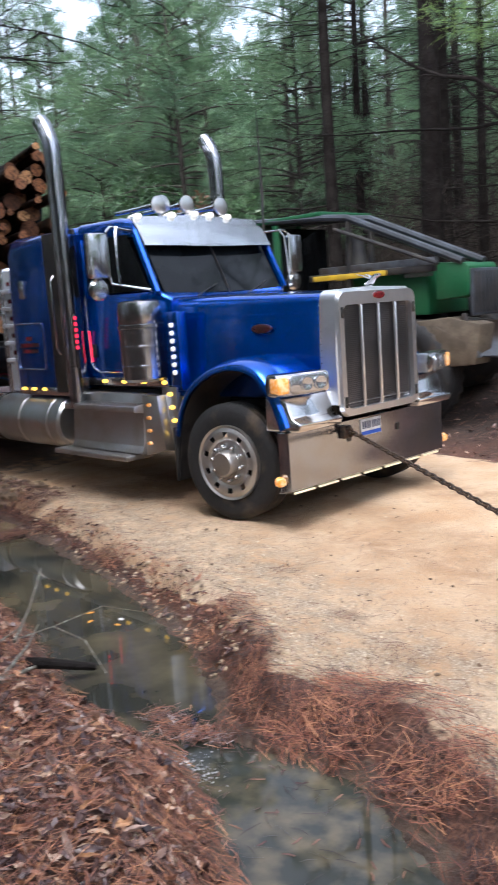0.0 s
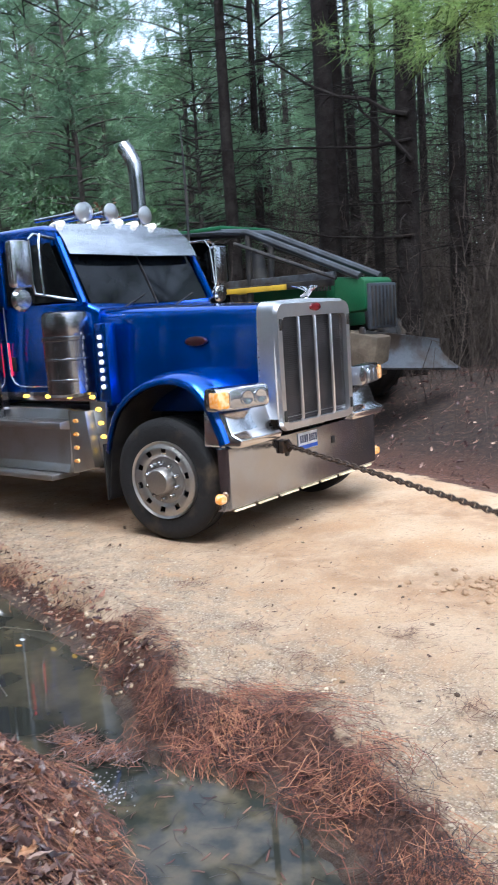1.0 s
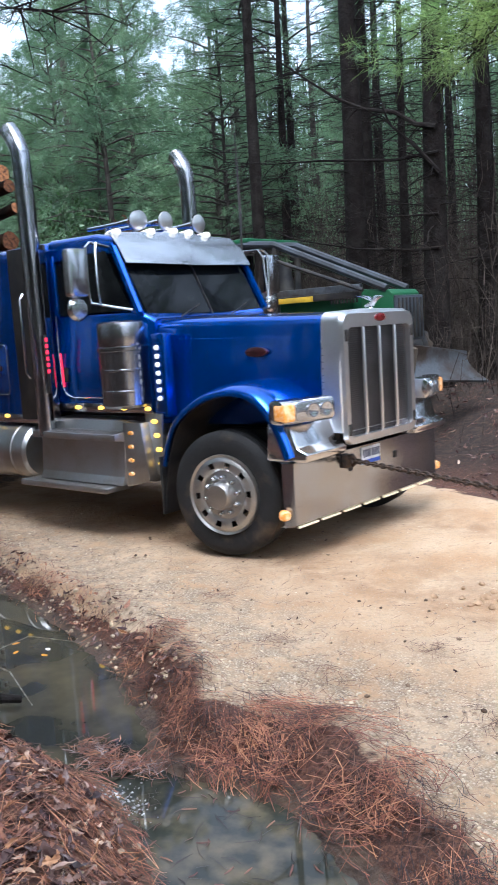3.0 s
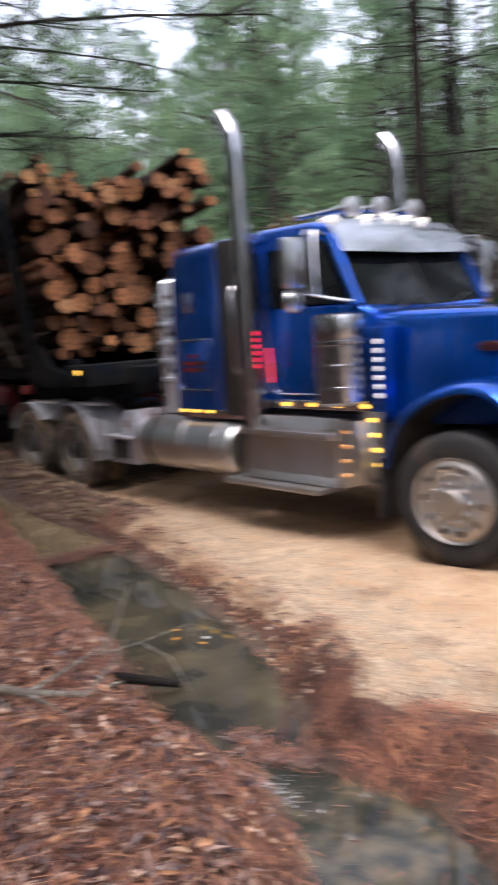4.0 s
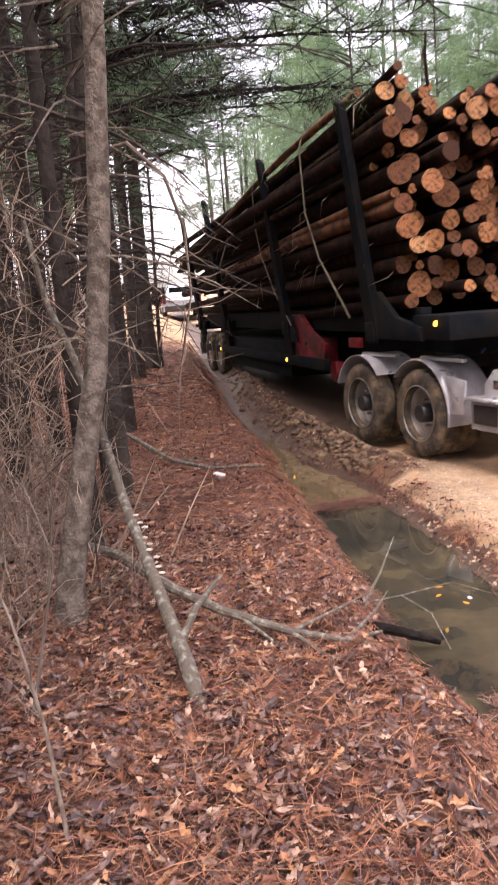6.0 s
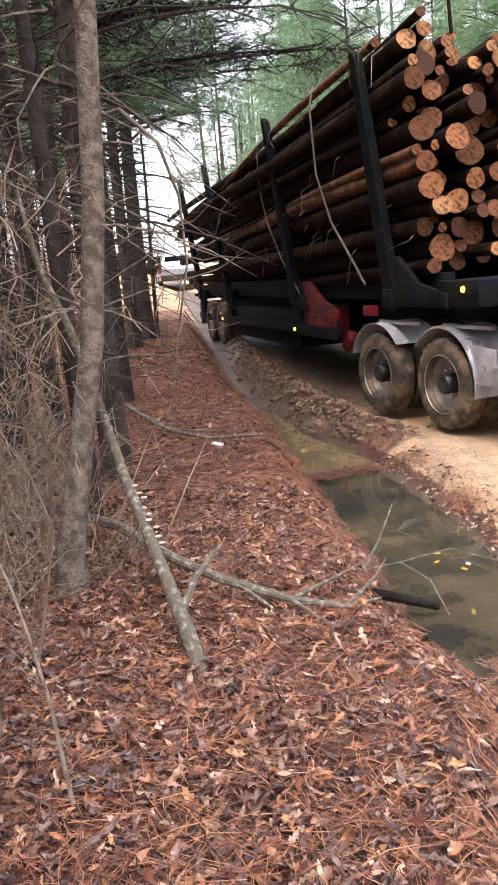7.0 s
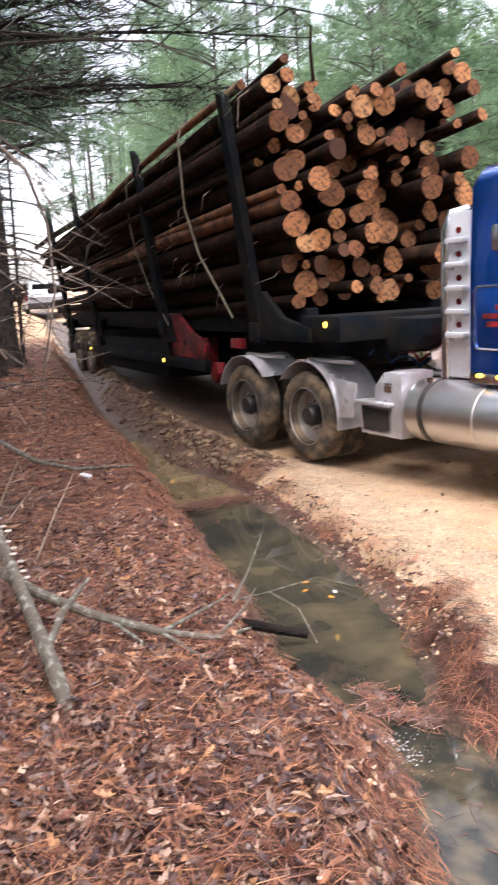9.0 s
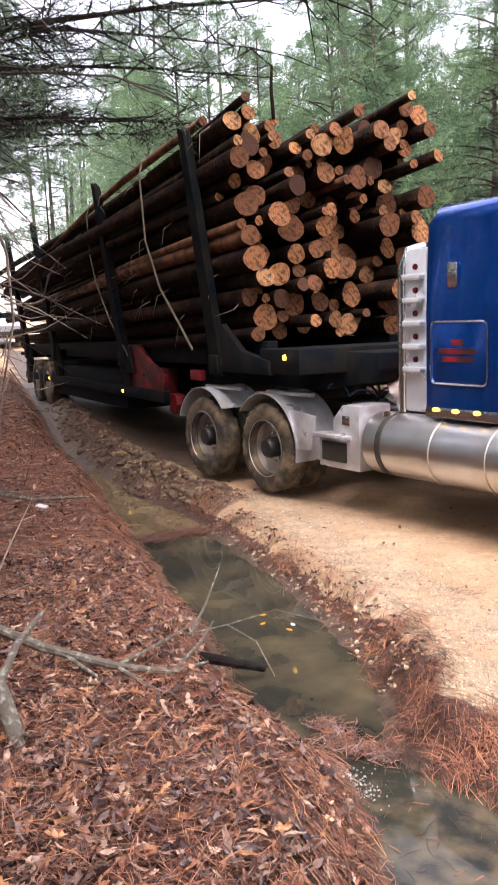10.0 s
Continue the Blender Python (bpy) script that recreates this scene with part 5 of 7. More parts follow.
def build_machine():
    for s, y in ((-1, 3.75), (1, 4.3)):
        fr = part("roll_bar", sweep([(-5.6, y, 3.4), (-3.35, y, 3.26), (-2.81, y, 3.2), (-2.52, y, 3.08), (-0.87, y, 2.4)], 0.055, 8), FRAMEGREY, machine, "dark slanting roll bar")
        part("post", sweep([(-4.3, y, 1.6), (-4.3, y, 3.25)], 0.06, 8), GREEN, machine)
        part("post", sweep([(-2.85, y, 1.6), (-2.8, y, 3.15)], 0.05, 8), BLACK, machine)
        part("roll_bar", sweep([(-3.0, y + 0.1 * s, 3.05), (-1.2, y + 0.1 * s, 2.4)], 0.03, 8), BLACK, machine)
        part("hood_rail", box(-3.6, -1.3, y - 0.05, y + 0.05, 2.3, 2.4, 0.015), BLACK, machine)
        part("stripe", box(-3.5, -2.1, y - 0.07, y - 0.04, 2.3, 2.38, 0.006), YELLOW, machine, "yellow stripe")
    part("roof", box(-5.8, -3.3, 3.7, 5.0, 3.29, 3.36, 0.02), GREEN, machine, "green cab roof")
    part("cab_screen", box(-5.2, -4.2, 3.85, 4.9, 1.8, 3.2, 0.02), DARKGLASS, machine, "dark caged cab")
    part("engine_hood", prism([(-2.9, 1.7), (-1.5, 1.7), (-1.5, 2.4), (-2.9, 2.3)], "y", 3.85, 4.9, 0.03), GREEN, machine, "green engine hood")
    g = part("nose", prism([(-1.3, 1.9), (-0.82, 1.93), (-0.79, 1.97), (-0.79, 2.33), (-0.84, 2.38), (-1.3, 2.42)], "y", 3.74, 4.5, 0.02), GREEN, machine, "green nose panel")
    part("nose_grille", box(-0.8, -0.74, 3.78, 4.52, 1.66, 2.3, 0.02), FRAMEGREY, g, "dark radiator guard")
    for k in range(7):
        part("guard_bar", box(-0.742, -0.72, 3.82 + 0.1 * k, 3.85 + 0.1 * k, 1.7, 2.26, 0.004), BLACK, g)
    side = part("side_guard", box(-3.4, -1.28, 3.72, 3.8, 2.3, 2.5, 0.015), MACHINEGREY, machine, "grey side guard with cooling slots")
    for k in range(9):
        part("slot", box(-1.8 + 0.055 * k, -1.77 + 0.055 * k, 3.71, 3.722, 2.24, 2.4), BLACK, side)
    part("grab_handle", sweep([(-1.75, 3.78, 2.48), (-1.75, 3.78, 2.56), (-1.5, 3.78, 2.56), (-1.5, 3.78, 2.48)], 0.015, 6), BLACK, machine)
    part("exhaust", lathe([(0.12, 2.4), (0.17, 2.46), (0.16, 2.55), (0.12, 2.75), (0.11, 2.95), (0.0001, 2.97)], 16, "z", (-3.0, 4.2, 0)), BLACK, machine)
    part("front_frame", prism([(-1.9, 0.9), (-0.7, 1.0), (-0.6, 1.55), (-1.1, 1.66), (-1.9, 1.6)], "y", 3.7, 4.1, 0.03), MACHINETAN, machine, "clay-stained frame arm")
    part("front_frame", prism([(-1.9, 0.9), (-1.2, 1.0), (-1.1, 1.45), (-1.3, 1.6), (-1.9, 1.6)], "y", 4.6, 4.9, 0.03), MACHINETAN, machine, "clay-stained frame arm")
    rows = []
    for k in range(8):
        u = k / 7
        a = u * 1.3
        hollow = -0.12 * math.sin(u * math.pi)
        rows.append([(-0.86 + 0.16 * u + hollow + 0.36 * j + 0.19 * j * u, 3.75 + 1.55 * j, 1.66 - 0.56 * u - (0.23 - 0.08 * u) * j) for j in (0, 0.25, 0.5, 0.75, 1.0)])
    part("blade", sheet(rows, 0.035), MACHINEGREY, machine, "worn curved steel blade")
    part("blade_end", prism([(-0.9, 1.7), (-0.82, 1.7), (-0.78, 1.35), (-0.6, 1.1), (-0.72, 1.08), (-0.95, 1.3)], "y", 3.72, 3.75, 0.006), MACHINEGREY, machine, "curved end plate of the blade")
    part("blade_arm", sweep([(-1.4, 3.9, 1.2), (-0.75, 3.9, 1.3)], 0.09, 8), MACHINETAN, machine)
    part("blade_arm", sweep([(-1.4, 4.7, 1.2), (-0.75, 4.7, 1.3)], 0.09, 8), MACHINETAN, machine)
    for x in (-1.9, -5.2):
        for y in (3.9, 5.3):
            w = part("wheel", tyre_mesh(0.8, 0.5, 0.0), RUBBER, machine, "tall black machine tyre")
            w.matrix_basis = pose(x, y, height(x, y) + 0.83)
            part("rim", lathe([(0.45, -0.2), (0.45, 0.2), (0.2, 0.1), (0.2, -0.1)], 24, "y", close=True), BLACK, w)
    part("rear_frame", box(-6.2, -2.0, 4.1, 5.2, 0.9, 1.7, 0.05), BLACK, machine)


# ---- silver car far up the road ----
car = tagged(new("parked_car"), "silver sport utility car parked far up the road", "car")


def build_car():
    def sec(x, h, z0, z1, r):
        return body_section(x, h, z0, z1, r, 0.04)
    part("body", loft([sec(x, h, 0.45, z, 0.1) for x, h, z in ((-2.2, 0.8, 0.85), (-2.1, 0.88, 0.95), (0.9, 0.9, 1.05), (2.2, 0.9, 1.05), (2.3, 0.85, 0.95))]), CARGREY, car)
    part("cabin", loft([sec(x, h, 1.0, z, 0.12) for x, h, z in ((-1.0, 0.8, 1.1), (-0.3, 0.74, 1.65), (1.6, 0.74, 1.7), (2.2, 0.78, 1.1))]), CARGREY, car)
    part("rear_window", prism([(-0.62, 1.15), (0.62, 1.15), (0.56, 1.55), (-0.56, 1.55)], "x", 1.95, 2.0), DARKGLASS, car)
    for s in SIDES:
        part("side_window", prism([(-0.7, 1.15), (1.8, 1.15), (1.6, 1.58), (-0.3, 1.58)], "y", s * 0.76, s * 0.79), DARKGLASS, car)
        part("tail_lamp", box(2.24, 2.32, s * 0.84 - 0.09, s * 0.84 + 0.05, 0.8, 1.15, 0.02), RED, car, "red tail lamp")
        for x in (-1.4, 1.45):
            part("wheel", lathe([(0.2, s * 0.95), (0.34, s * 0.93), (0.35, s * 0.75), (0.1, s * 0.72)], 24, "y", (x, 0, 0.35)), RUBBER, car)
    part("rear_bumper", box(2.25, 2.38, -0.85, 0.85, 0.42, 0.7, 0.04), BLACK, car)
    car.matrix_basis = pose(-35.5, 4.9, height(-35.5, 4.9) + 0.0, 0, 0, -12)
    # a heap of cut logs beyond it
    heap = tagged(new("log_pile"), "distant heap of cut logs beside the landing", "logs")
    rng = random.Random(3)
    for k in range(26):
        row = k // 8
        x, y = -46 + rng.uniform(-0.3, 0.3), 4.0 + (k % 8) * 0.5 + row * 0.25
        lg = part("log", sweep([(0, 0, 0), (-3, 0.05, 0), (-7, 0, 0)], [0.24, 0.22, 0.16], 9), LOGBARK, heap)
        lg.matrix_basis = pose(x, y, height(x, y) + 0.2 + row * 0.42, 0, 0, -14)


build_chain()
build_machine()
build_car()
# ---- the pine wood ----
def needle_material(name, base, other):
    m = material(name, base, 0.55, 0.0, other, 0.9, 14, 0.0, var=0.25, island=0.35)
    return m


GREEN_NEEDLES = needle_material("pine_needles", (0.15, 0.25, 0.12), (0.09, 0.175, 0.092))
LIGHT_NEEDLES = needle_material("young_pine_needles", (0.27, 0.4, 0.11), (0.18, 0.31, 0.085))


def tufts(rng, centers, ways, per, length, width):
    """Bundles of thin needles fanning from points on the twigs."""
    n = len(centers)
    c = np.repeat(np.asarray(centers), per, 0)
    w = np.repeat(np.asarray(ways), per, 0)
    d = w * 0.75 + rng.normal(0, 0.62, (n * per, 3))
    d /= np.linalg.norm(d, axis=1, keepdims=True) + 1e-9
    ln = length * rng.uniform(0.65, 1.2, (n * per, 1))
    c = c + rng.normal(0, 0.05, c.shape)
    side = np.cross(d, rng.normal(0, 1, c.shape))
    side /= np.linalg.norm(side, axis=1, keepdims=True) + 1e-9
    tip = c + d * ln
    tip[:, 2] -= 0.15 * ln[:, 0]
    v = np.stack([c - side * width, c + side * width, tip], 1).reshape(-1, 3)
    f = np.arange(len(v)).reshape(-1, 3)
    return v, f


def limb_points(rng, z, a, ln, up, droop):
    pts = []
    for k in range(5):
        u = k / 4
        bend = rng.uniform(-0.12, 0.12) * u
        pts.append(Vector((math.cos(a + bend) * ln * u, math.sin(a + bend) * ln * u, z + up * ln * u - droop * ln * u * u)))
    return pts


def pine(name, seed, h, r, crown, reach, limbs, dead, per=11, needles=None, dead_from=0.8, needle_w=0.0065, bark=None):
    """Tapered trunk with dead lower limbs, and a crown of needle bundles on live limbs."""
    rng = random.Random(seed)
    nrng = np.random.default_rng(seed)
    tree = new(name)
    trunk = bmesh.new()
    lean = rng.uniform(-0.02, 0.02), rng.uniform(-0.02, 0.02)
    n = 12
    pts = [(lean[0] * h * u * u + 0.03 * math.sin(7 * u + seed), lean[1] * h * u * u + 0.03 * math.cos(6 * u + seed), h * u - 0.25) for u in [k / n for k in range(n + 1)]]
    sweep(pts, [r * (1.25 if k == 0 else 1.0) * (1 - 0.88 * k / n) for k in range(n + 1)], 11, trunk)

    def centre(z):
        u = min(max((z + 0.25) / h, 0), 1)
        return Vector((lean[0] * h * u * u, lean[1] * h * u * u, 0))
    for k in range(dead):
        z = rng.uniform(dead_from, max(crown + 1.0, dead_from + 1))
        ln = rng.uniform(0.5, 2.0) * min(1, 0.4 + z / 6)
        lp = [centre(z) + p for p in limb_points(rng, z, rng.uniform(0, math.tau), ln, rng.uniform(-0.15, 0.35), rng.uniform(0, 0.4))]
        rr = rng.uniform(0.004, 0.011) * (1.6 if rng.random() < 0.15 else 1)
        sweep(lp, [rr, rr * 0.85, rr * 0.65, rr * 0.4, rr * 0.15], 4, trunk, caps=False)
        for j in range(rng.randint(1, 4)):
            b = lp[rng.randint(1, 3)]
            q = b + Vector((rng.uniform(-0.5, 0.5), rng.uniform(-0.5, 0.5), rng.uniform(-0.4, 0.25)))
            sweep([b, (b + q) / 2 + Vector((0, 0, 0.04)), q], [rr * 0.5, rr * 0.35, rr * 0.1], 3, trunk, caps=False)
    centers, ways = [], []
    for k in range(limbs):
        u = (k + rng.random()) / limbs
        z = crown + (h - crown) * u * 0.98
        ln = reach * (1 - u) ** 0.7 * rng.uniform(0.6, 1.15) + 0.25
        lp = [centre(z) + p for p in limb_points(rng, z, rng.uniform(0, math.tau), ln, rng.uniform(0.0, 0.4) + 0.5 * u, rng.uniform(0.1, 0.45))]
        rr = 0.008 + 0.012 * ln
        sweep(lp, [rr, rr * 0.8, rr * 0.6, rr * 0.4, rr * 0.15], 4, trunk, caps=False)
        for j in range(int(5 + ln * 5)):
            f = rng.uniform(0.3, 1.0) ** 0.7 * 3.99
            i = int(f)
            p = lp[i].lerp(lp[i + 1], f - i)
            off = Vector((rng.uniform(-1, 1), rng.uniform(-1, 1), rng.uniform(-0.5, 0.6))) * (0.16 + 0.14 * ln)
            tip = p + off
            if off.length > 0.25 and rng.random() < 0.5:
                sweep([p, tip], [rr * 0.3, rr * 0.1], 3, trunk, caps=False)
            centers.append(tip)
            ways.append((off + (lp[i + 1] - lp[i])).normalized())
    part("trunk", trunk, bark or BARK, tree, smooth=60)
    if centers:
        v, f = tufts(nrng, [tuple(c) for c in centers], [tuple(w) for w in ways], per, 0.27, needle_w)
        me = mesh_of("crown", v.tolist(), f.tolist(), needles or GREEN_NEEDLES)
        ob = new("crown", me)
        ob.parent = tree
    return tree


def clear_of_road(x, y, gap):
    yc, yf = float(np.interp(x, DX, DY)), float(np.interp(x, FX, FY))
    return y < yc - gap or y > yf + gap


def plant(proto, spots, label, group):
    first = True
    for x, y, turn, size in spots:
        z = height(x, y) - 0.05
        m = pose(x, y, z, 0, 0, turn)
        if first:
            t, first = proto, False
            t.matrix_basis = m
        else:
            t = copy_thing(proto, m)
        t.scale = (size, size, size)
        tagged(t, label, "pine tree", group)


def build_forest():
    rng = random.Random(21)
    # kinds: tall bare-stemmed pines, bushy young pines, thin dead stems
    tall = [pine("pine_tree", s, h, r, c, 2.8, 50, 90, 20, bark=BANKBARK) for s, h, r, c in ((1, 16, 0.2, 4.6), (2, 14, 0.17, 4.0), (3, 17, 0.22, 5.4))]
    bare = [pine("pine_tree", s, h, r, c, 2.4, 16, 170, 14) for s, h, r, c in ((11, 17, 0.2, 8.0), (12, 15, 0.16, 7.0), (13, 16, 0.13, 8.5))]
    young = [pine("pine_tree", s, h, r, c, 2.3, 70, 60, 24, bark=BANKBARK) for s, h, r, c in ((4, 11, 0.11, 2.9), (5, 12.5, 0.13, 3.4), (6, 9.5, 0.1, 2.6))]
    thin = [pine("pine_tree", s, h, r, c, 1.3, 22, 80, 16, bark=BANKBARK) for s, h, r, c in ((7, 11, 0.07, 7.0), (8, 9, 0.055, 6.0), (9, 12.5, 0.085, 8.0))]
    spots = {id(p): [] for p in tall + bare + young + thin}
    taken = []

    def put(kind, x, y, size=None, apart=0.0):
        if apart and any((x - a) ** 2 + (y - b) ** 2 < apart ** 2 for a, b in taken):
            return False
        taken.append((x, y))
        p = rng.choice(kind)
        spots[id(p)].append((x, y, rng.uniform(0, 360), size or rng.uniform(0.88, 1.15)))
        return True
    # stems seen one by one behind the truck
    for x, y, s in ((-2.75, 7.6, 0.6), (-6.0, 7.3, 1.05), (-9.1, 12.6, 1.0), (-6.1, 12.2, 1.0), (-2.5, 10.7, 0.8), (-5.5, 14.8, 1.1), (-4.7, 17.4, 1.0), (0.9, 9.5, 0.9), (-1.6, 8.4, 0.9), (-4.4, 8.9, 0.9), (1.6, 11.5, 1.0), (-0.8, 12.5, 1.0), (-7.2, 9.8, 0.9)):
        put(bare, x, y, s)
    for x, y, s in ((-10.6, 7.3, 0.95), (-14.0, 8.6, 1.0), (-10.1, 10.6, 1.05), (-14.3, 11.5, 1.1), (-17.6, 9.9, 1.0), (-20.2, 10.2, 1.0), (-12.2, 8.3, 0.8), (-8.0, 8.6, 0.9), (-17.0, 13.5, 1.2), (-23.5, 11.6, 1.1), (-27, 12, 1.1), (-21, 14.5, 1.2)):
        put(young, x, y, s)
    for x, y, s in ((-19.8, 6.8, 1.05), (-24.5, 7.9, 1.15), (-31, 10.4, 1.35), (-34, 11.6, 1.4)):
        put(young, x, y, s)
    # stems on the near bank
    for x, y, s in ((-6.3, -4.2, 0.9), (-13.1, -2.45, 0.9), (-15.0, -1.7, 1.0), (-8.5, -5.4, 0.9), (-19.5, -1.7, 1.0), (-11, -6.5, 1.0), (-17, -5.5, 1.0), (-24, -1.5, 1.0), (-9.9, -3.6, 0.9)):
        put(tall, x, y, s)
    for x, y, s in ((-1.96, -5.25, 1.0), (-15.4, -1.3, 0.8), (-4.5, -5.75, 0.95), (-3.5, -6.2, 0.9), (-7.5, -6.1, 1.0), (-10.2, -4.9, 0.9), (-0.9, -6.9, 1.0), (-5.6, -7.4, 1.0), (-2.4, -5.05, 1.5), (-4.5, -5.4, 1.35), (-3.0, -5.95, 1.5), (-7.4, -3.95, 1.3), (-0.45, -5.68, 1.25), (-6.4, -4.75, 1.4)):
        put(thin, x, y, s)
    # the wood behind, thinning with distance
    tries = 0
    while len(taken) < 250 and tries < 5000:
        tries += 1
        side = rng.random() < 0.68
        x = rng.uniform(-62, 16) if side else rng.uniform(-55, 20)
        y = (float(np.interp(x, FX, FY)) + 4.6 + 30 * rng.random() ** 1.7) if side else (float(np.interp(x, DX, DY)) - 4.5 - 26 * rng.random() ** 1.4)
        if (x - EYE.x) ** 2 + (y - EYE.y) ** 2 < 7.5 ** 2 or (x < -24 and -1 < y - float(np.interp(x, DX, DY)) < 6):
            continue
        if side and x < -7:
            kind = young if rng.random() < 0.62 else tall
        elif side:
            kind = rng.choice((bare, bare, bare, thin))
        else:
            kind = rng.choice((tall, thin))
        put(kind, x, y, None, 1.5)
    for k in range(26):
        y = -16 + 46 * k / 25
        if not -2 < y < 17:
            put(young + tall, -58 + rng.uniform(-14, 4), y, rng.uniform(1.0, 1.3))
    # unseen tall pines added beside and behind the standpoint, to shade the bank
    for x, y, z in ((7.4, -9.0, 1.1), (4.3, -10.2, 1.1), (1.2, -9.4, 1.1), (10.2, -11.0, 1.0), (-1.8, -9.0, 1.1), (6.0, -11.8, 1.15), (2.4, -11.5, 1.1), (0.2, -7.9, 0.95)):
        put(tall, x, y, z)
    # unseen wood added behind and beside the standpoint, to darken the truck's reflections
    for k in range(70):
        x = rng.uniform(-2, 26)
        put(rng.choice((young, tall)), x, min(float(np.interp(x, DX, DY)) - 4.2, -9.3) - 13 * rng.random() ** 1.3, rng.uniform(0.9, 1.15), 1.2)
    for k in range(36):
        x = rng.uniform(3, 28)
        put(rng.choice((bare, bare, thin)) if x < 18 else young, x, float(np.interp(x, FX, FY)) + 3.5 + 12 * rng.random(), rng.uniform(0.9, 1.15), 1.2)
    for kinds, label, group in ((bare, "tall straight pine stem with many dead twigs", "bare pine stems"), (tall, "tall pine with dark furrowed bark and dead lower limbs", "tall pines"), (young, "bushy green young pine with low limbs", "young pines"), (thin, "thin bare-stemmed pine sapling with dead twigs", "pine saplings")):
        for p in kinds:
            if spots[id(p)]:
                plant(p, spots[id(p)], label, group)
            else:
                for o in [*p.children, p]:
                    bpy.data.objects.remove(o)


def build_limbed_pines():
    """Two dark pines behind the machine, with the long bare limbs they hold out."""
    limbs = (([(-1.55, 6.6, 5.05), (-1.92, 6.6, 5.16), (-2.26, 6.5, 5.41), (-2.79, 6.4, 5.55), (-3.26, 6.3, 5.81), (-3.73, 6.2, 6.17), (-4.4, 6.1, 6.7), (-4.85, 6.0, 7.25)], 0.05),
             ([(-1.5, 6.6, 4.65), (-2.3, 6.55, 4.64), (-3.8, 6.5, 4.88), (-4.9, 6.45, 5.0), (-6.2, 6.4, 5.26)], 0.032),
             ([(-1.55, 6.6, 3.1), (-1.97, 6.55, 3.1), (-3.13, 6.5, 3.24), (-4.33, 6.45, 3.52), (-5.26, 6.4, 3.86)], 0.03),
             ([(-1.55, 6.6, 3.66), (-1.99, 6.55, 3.68), (-2.71, 6.5, 3.73), (-3.57, 6.45, 4.08)], 0.024),
             ([(-1.5, 6.6, 4.3), (-1.85, 6.5, 4.75), (-2.35, 6.45, 5.24), (-2.5, 6.4, 5.8)], 0.045),
             ([(-1.5, 6.6, 5.6), (-0.9, 6.5, 5.9), (-0.2, 6.4, 6.5)], 0.04))
    for x, y, seed, size, own in ((-1.7, 6.75, 61, 1.0, limbs), (-3.36, 6.8, 62, 1.0, ())):
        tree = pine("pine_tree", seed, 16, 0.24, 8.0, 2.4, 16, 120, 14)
        m = pose(x, y, height(x, y) - 0.05)
        tree.matrix_basis = m
        rng = random.Random(seed)
        for pts, r in own:
            lp = [Vector(q) - m.translation for q in pts]
            n = len(lp)
            b = sweep(lp, [r * (1 - 0.85 * k / (n - 1)) for k in range(n)], 7)
            for k in range(16):
                i = rng.randint(0, n - 2)
                q = lp[i].lerp(lp[i + 1], rng.random())
                e = q + Vector((rng.uniform(-0.8, 0.3), rng.uniform(-0.4, 0.4), rng.uniform(-0.5, 0.5)))
                sweep([q, (q + e) / 2 + Vector((0, 0, 0.05)), e], [r * 0.3, r * 0.2, 0.002], 4, b, caps=False)
            part("limb", b, BARK, tree, "long bare dead limb")
        tagged(tree, "tall dark pine with long bare dead limbs", "pine tree", "bare pine stems")


def brush_mesh(name, seed, n, w, d, h, r, hang, mat=None, wild=0.0, tall=0.7):
    """A tangle of thin bare twigs."""
    rng = random.Random(seed)
    b = bmesh.new()
    for k in range(n):
        x, y = rng.gauss(0, w / 2.5), rng.gauss(0, d / 2.5)
        z = 0 if rng.random() < (0.55 if tall < 1 else 0.3) else rng.uniform(0, h * tall)
        a = rng.uniform(0, math.tau)
        ln = rng.uniform(0.35, 1.0) * h * (1.0 if z == 0 else 0.5 if tall < 1 else 0.75)
        out = rng.uniform(0.1, 0.7)
        p0 = Vector((x, y, z))
        p1 = p0 + Vector((math.cos(a) * out * 0.35, math.sin(a) * out * 0.35, 0.55)) * ln
        p1 += Vector((rng.uniform(-1, 1), rng.uniform(-1, 1), rng.uniform(-0.7, 0.3))) * wild * ln
        p2 = p1 + Vector((math.cos(a + 0.6) * out, math.sin(a + 0.6) * out, 0.4 - hang * rng.random())) * ln * 0.6
        rr = r * rng.uniform(0.5, 1.3)
        sweep([p0, p0.lerp(p1, 0.5) + Vector((rng.uniform(-1, 1), rng.uniform(-1, 1), 0)) * 0.06 * ln, p1, p2], [rr, rr * 0.8, rr * 0.55, rr * 0.12], 3, b, caps=False)
        for j in range(3):
            s = p0.lerp(p1, rng.uniform(0.3, 1.0)) if rng.random() < 0.5 else p1.lerp(p2, rng.random())
            q = s + Vector((rng.uniform(-1, 1), rng.uniform(-1, 1), rng.uniform(-0.6, 0.6))) * ln * 0.28
            sweep([s, q], [rr * 0.4, rr * 0.08], 3, b, caps=False)
    me = bpy.data.meshes.new(name)
    b.to_mesh(me)
    b.free()
    me.materials.append(mat or TWIG)
    return me


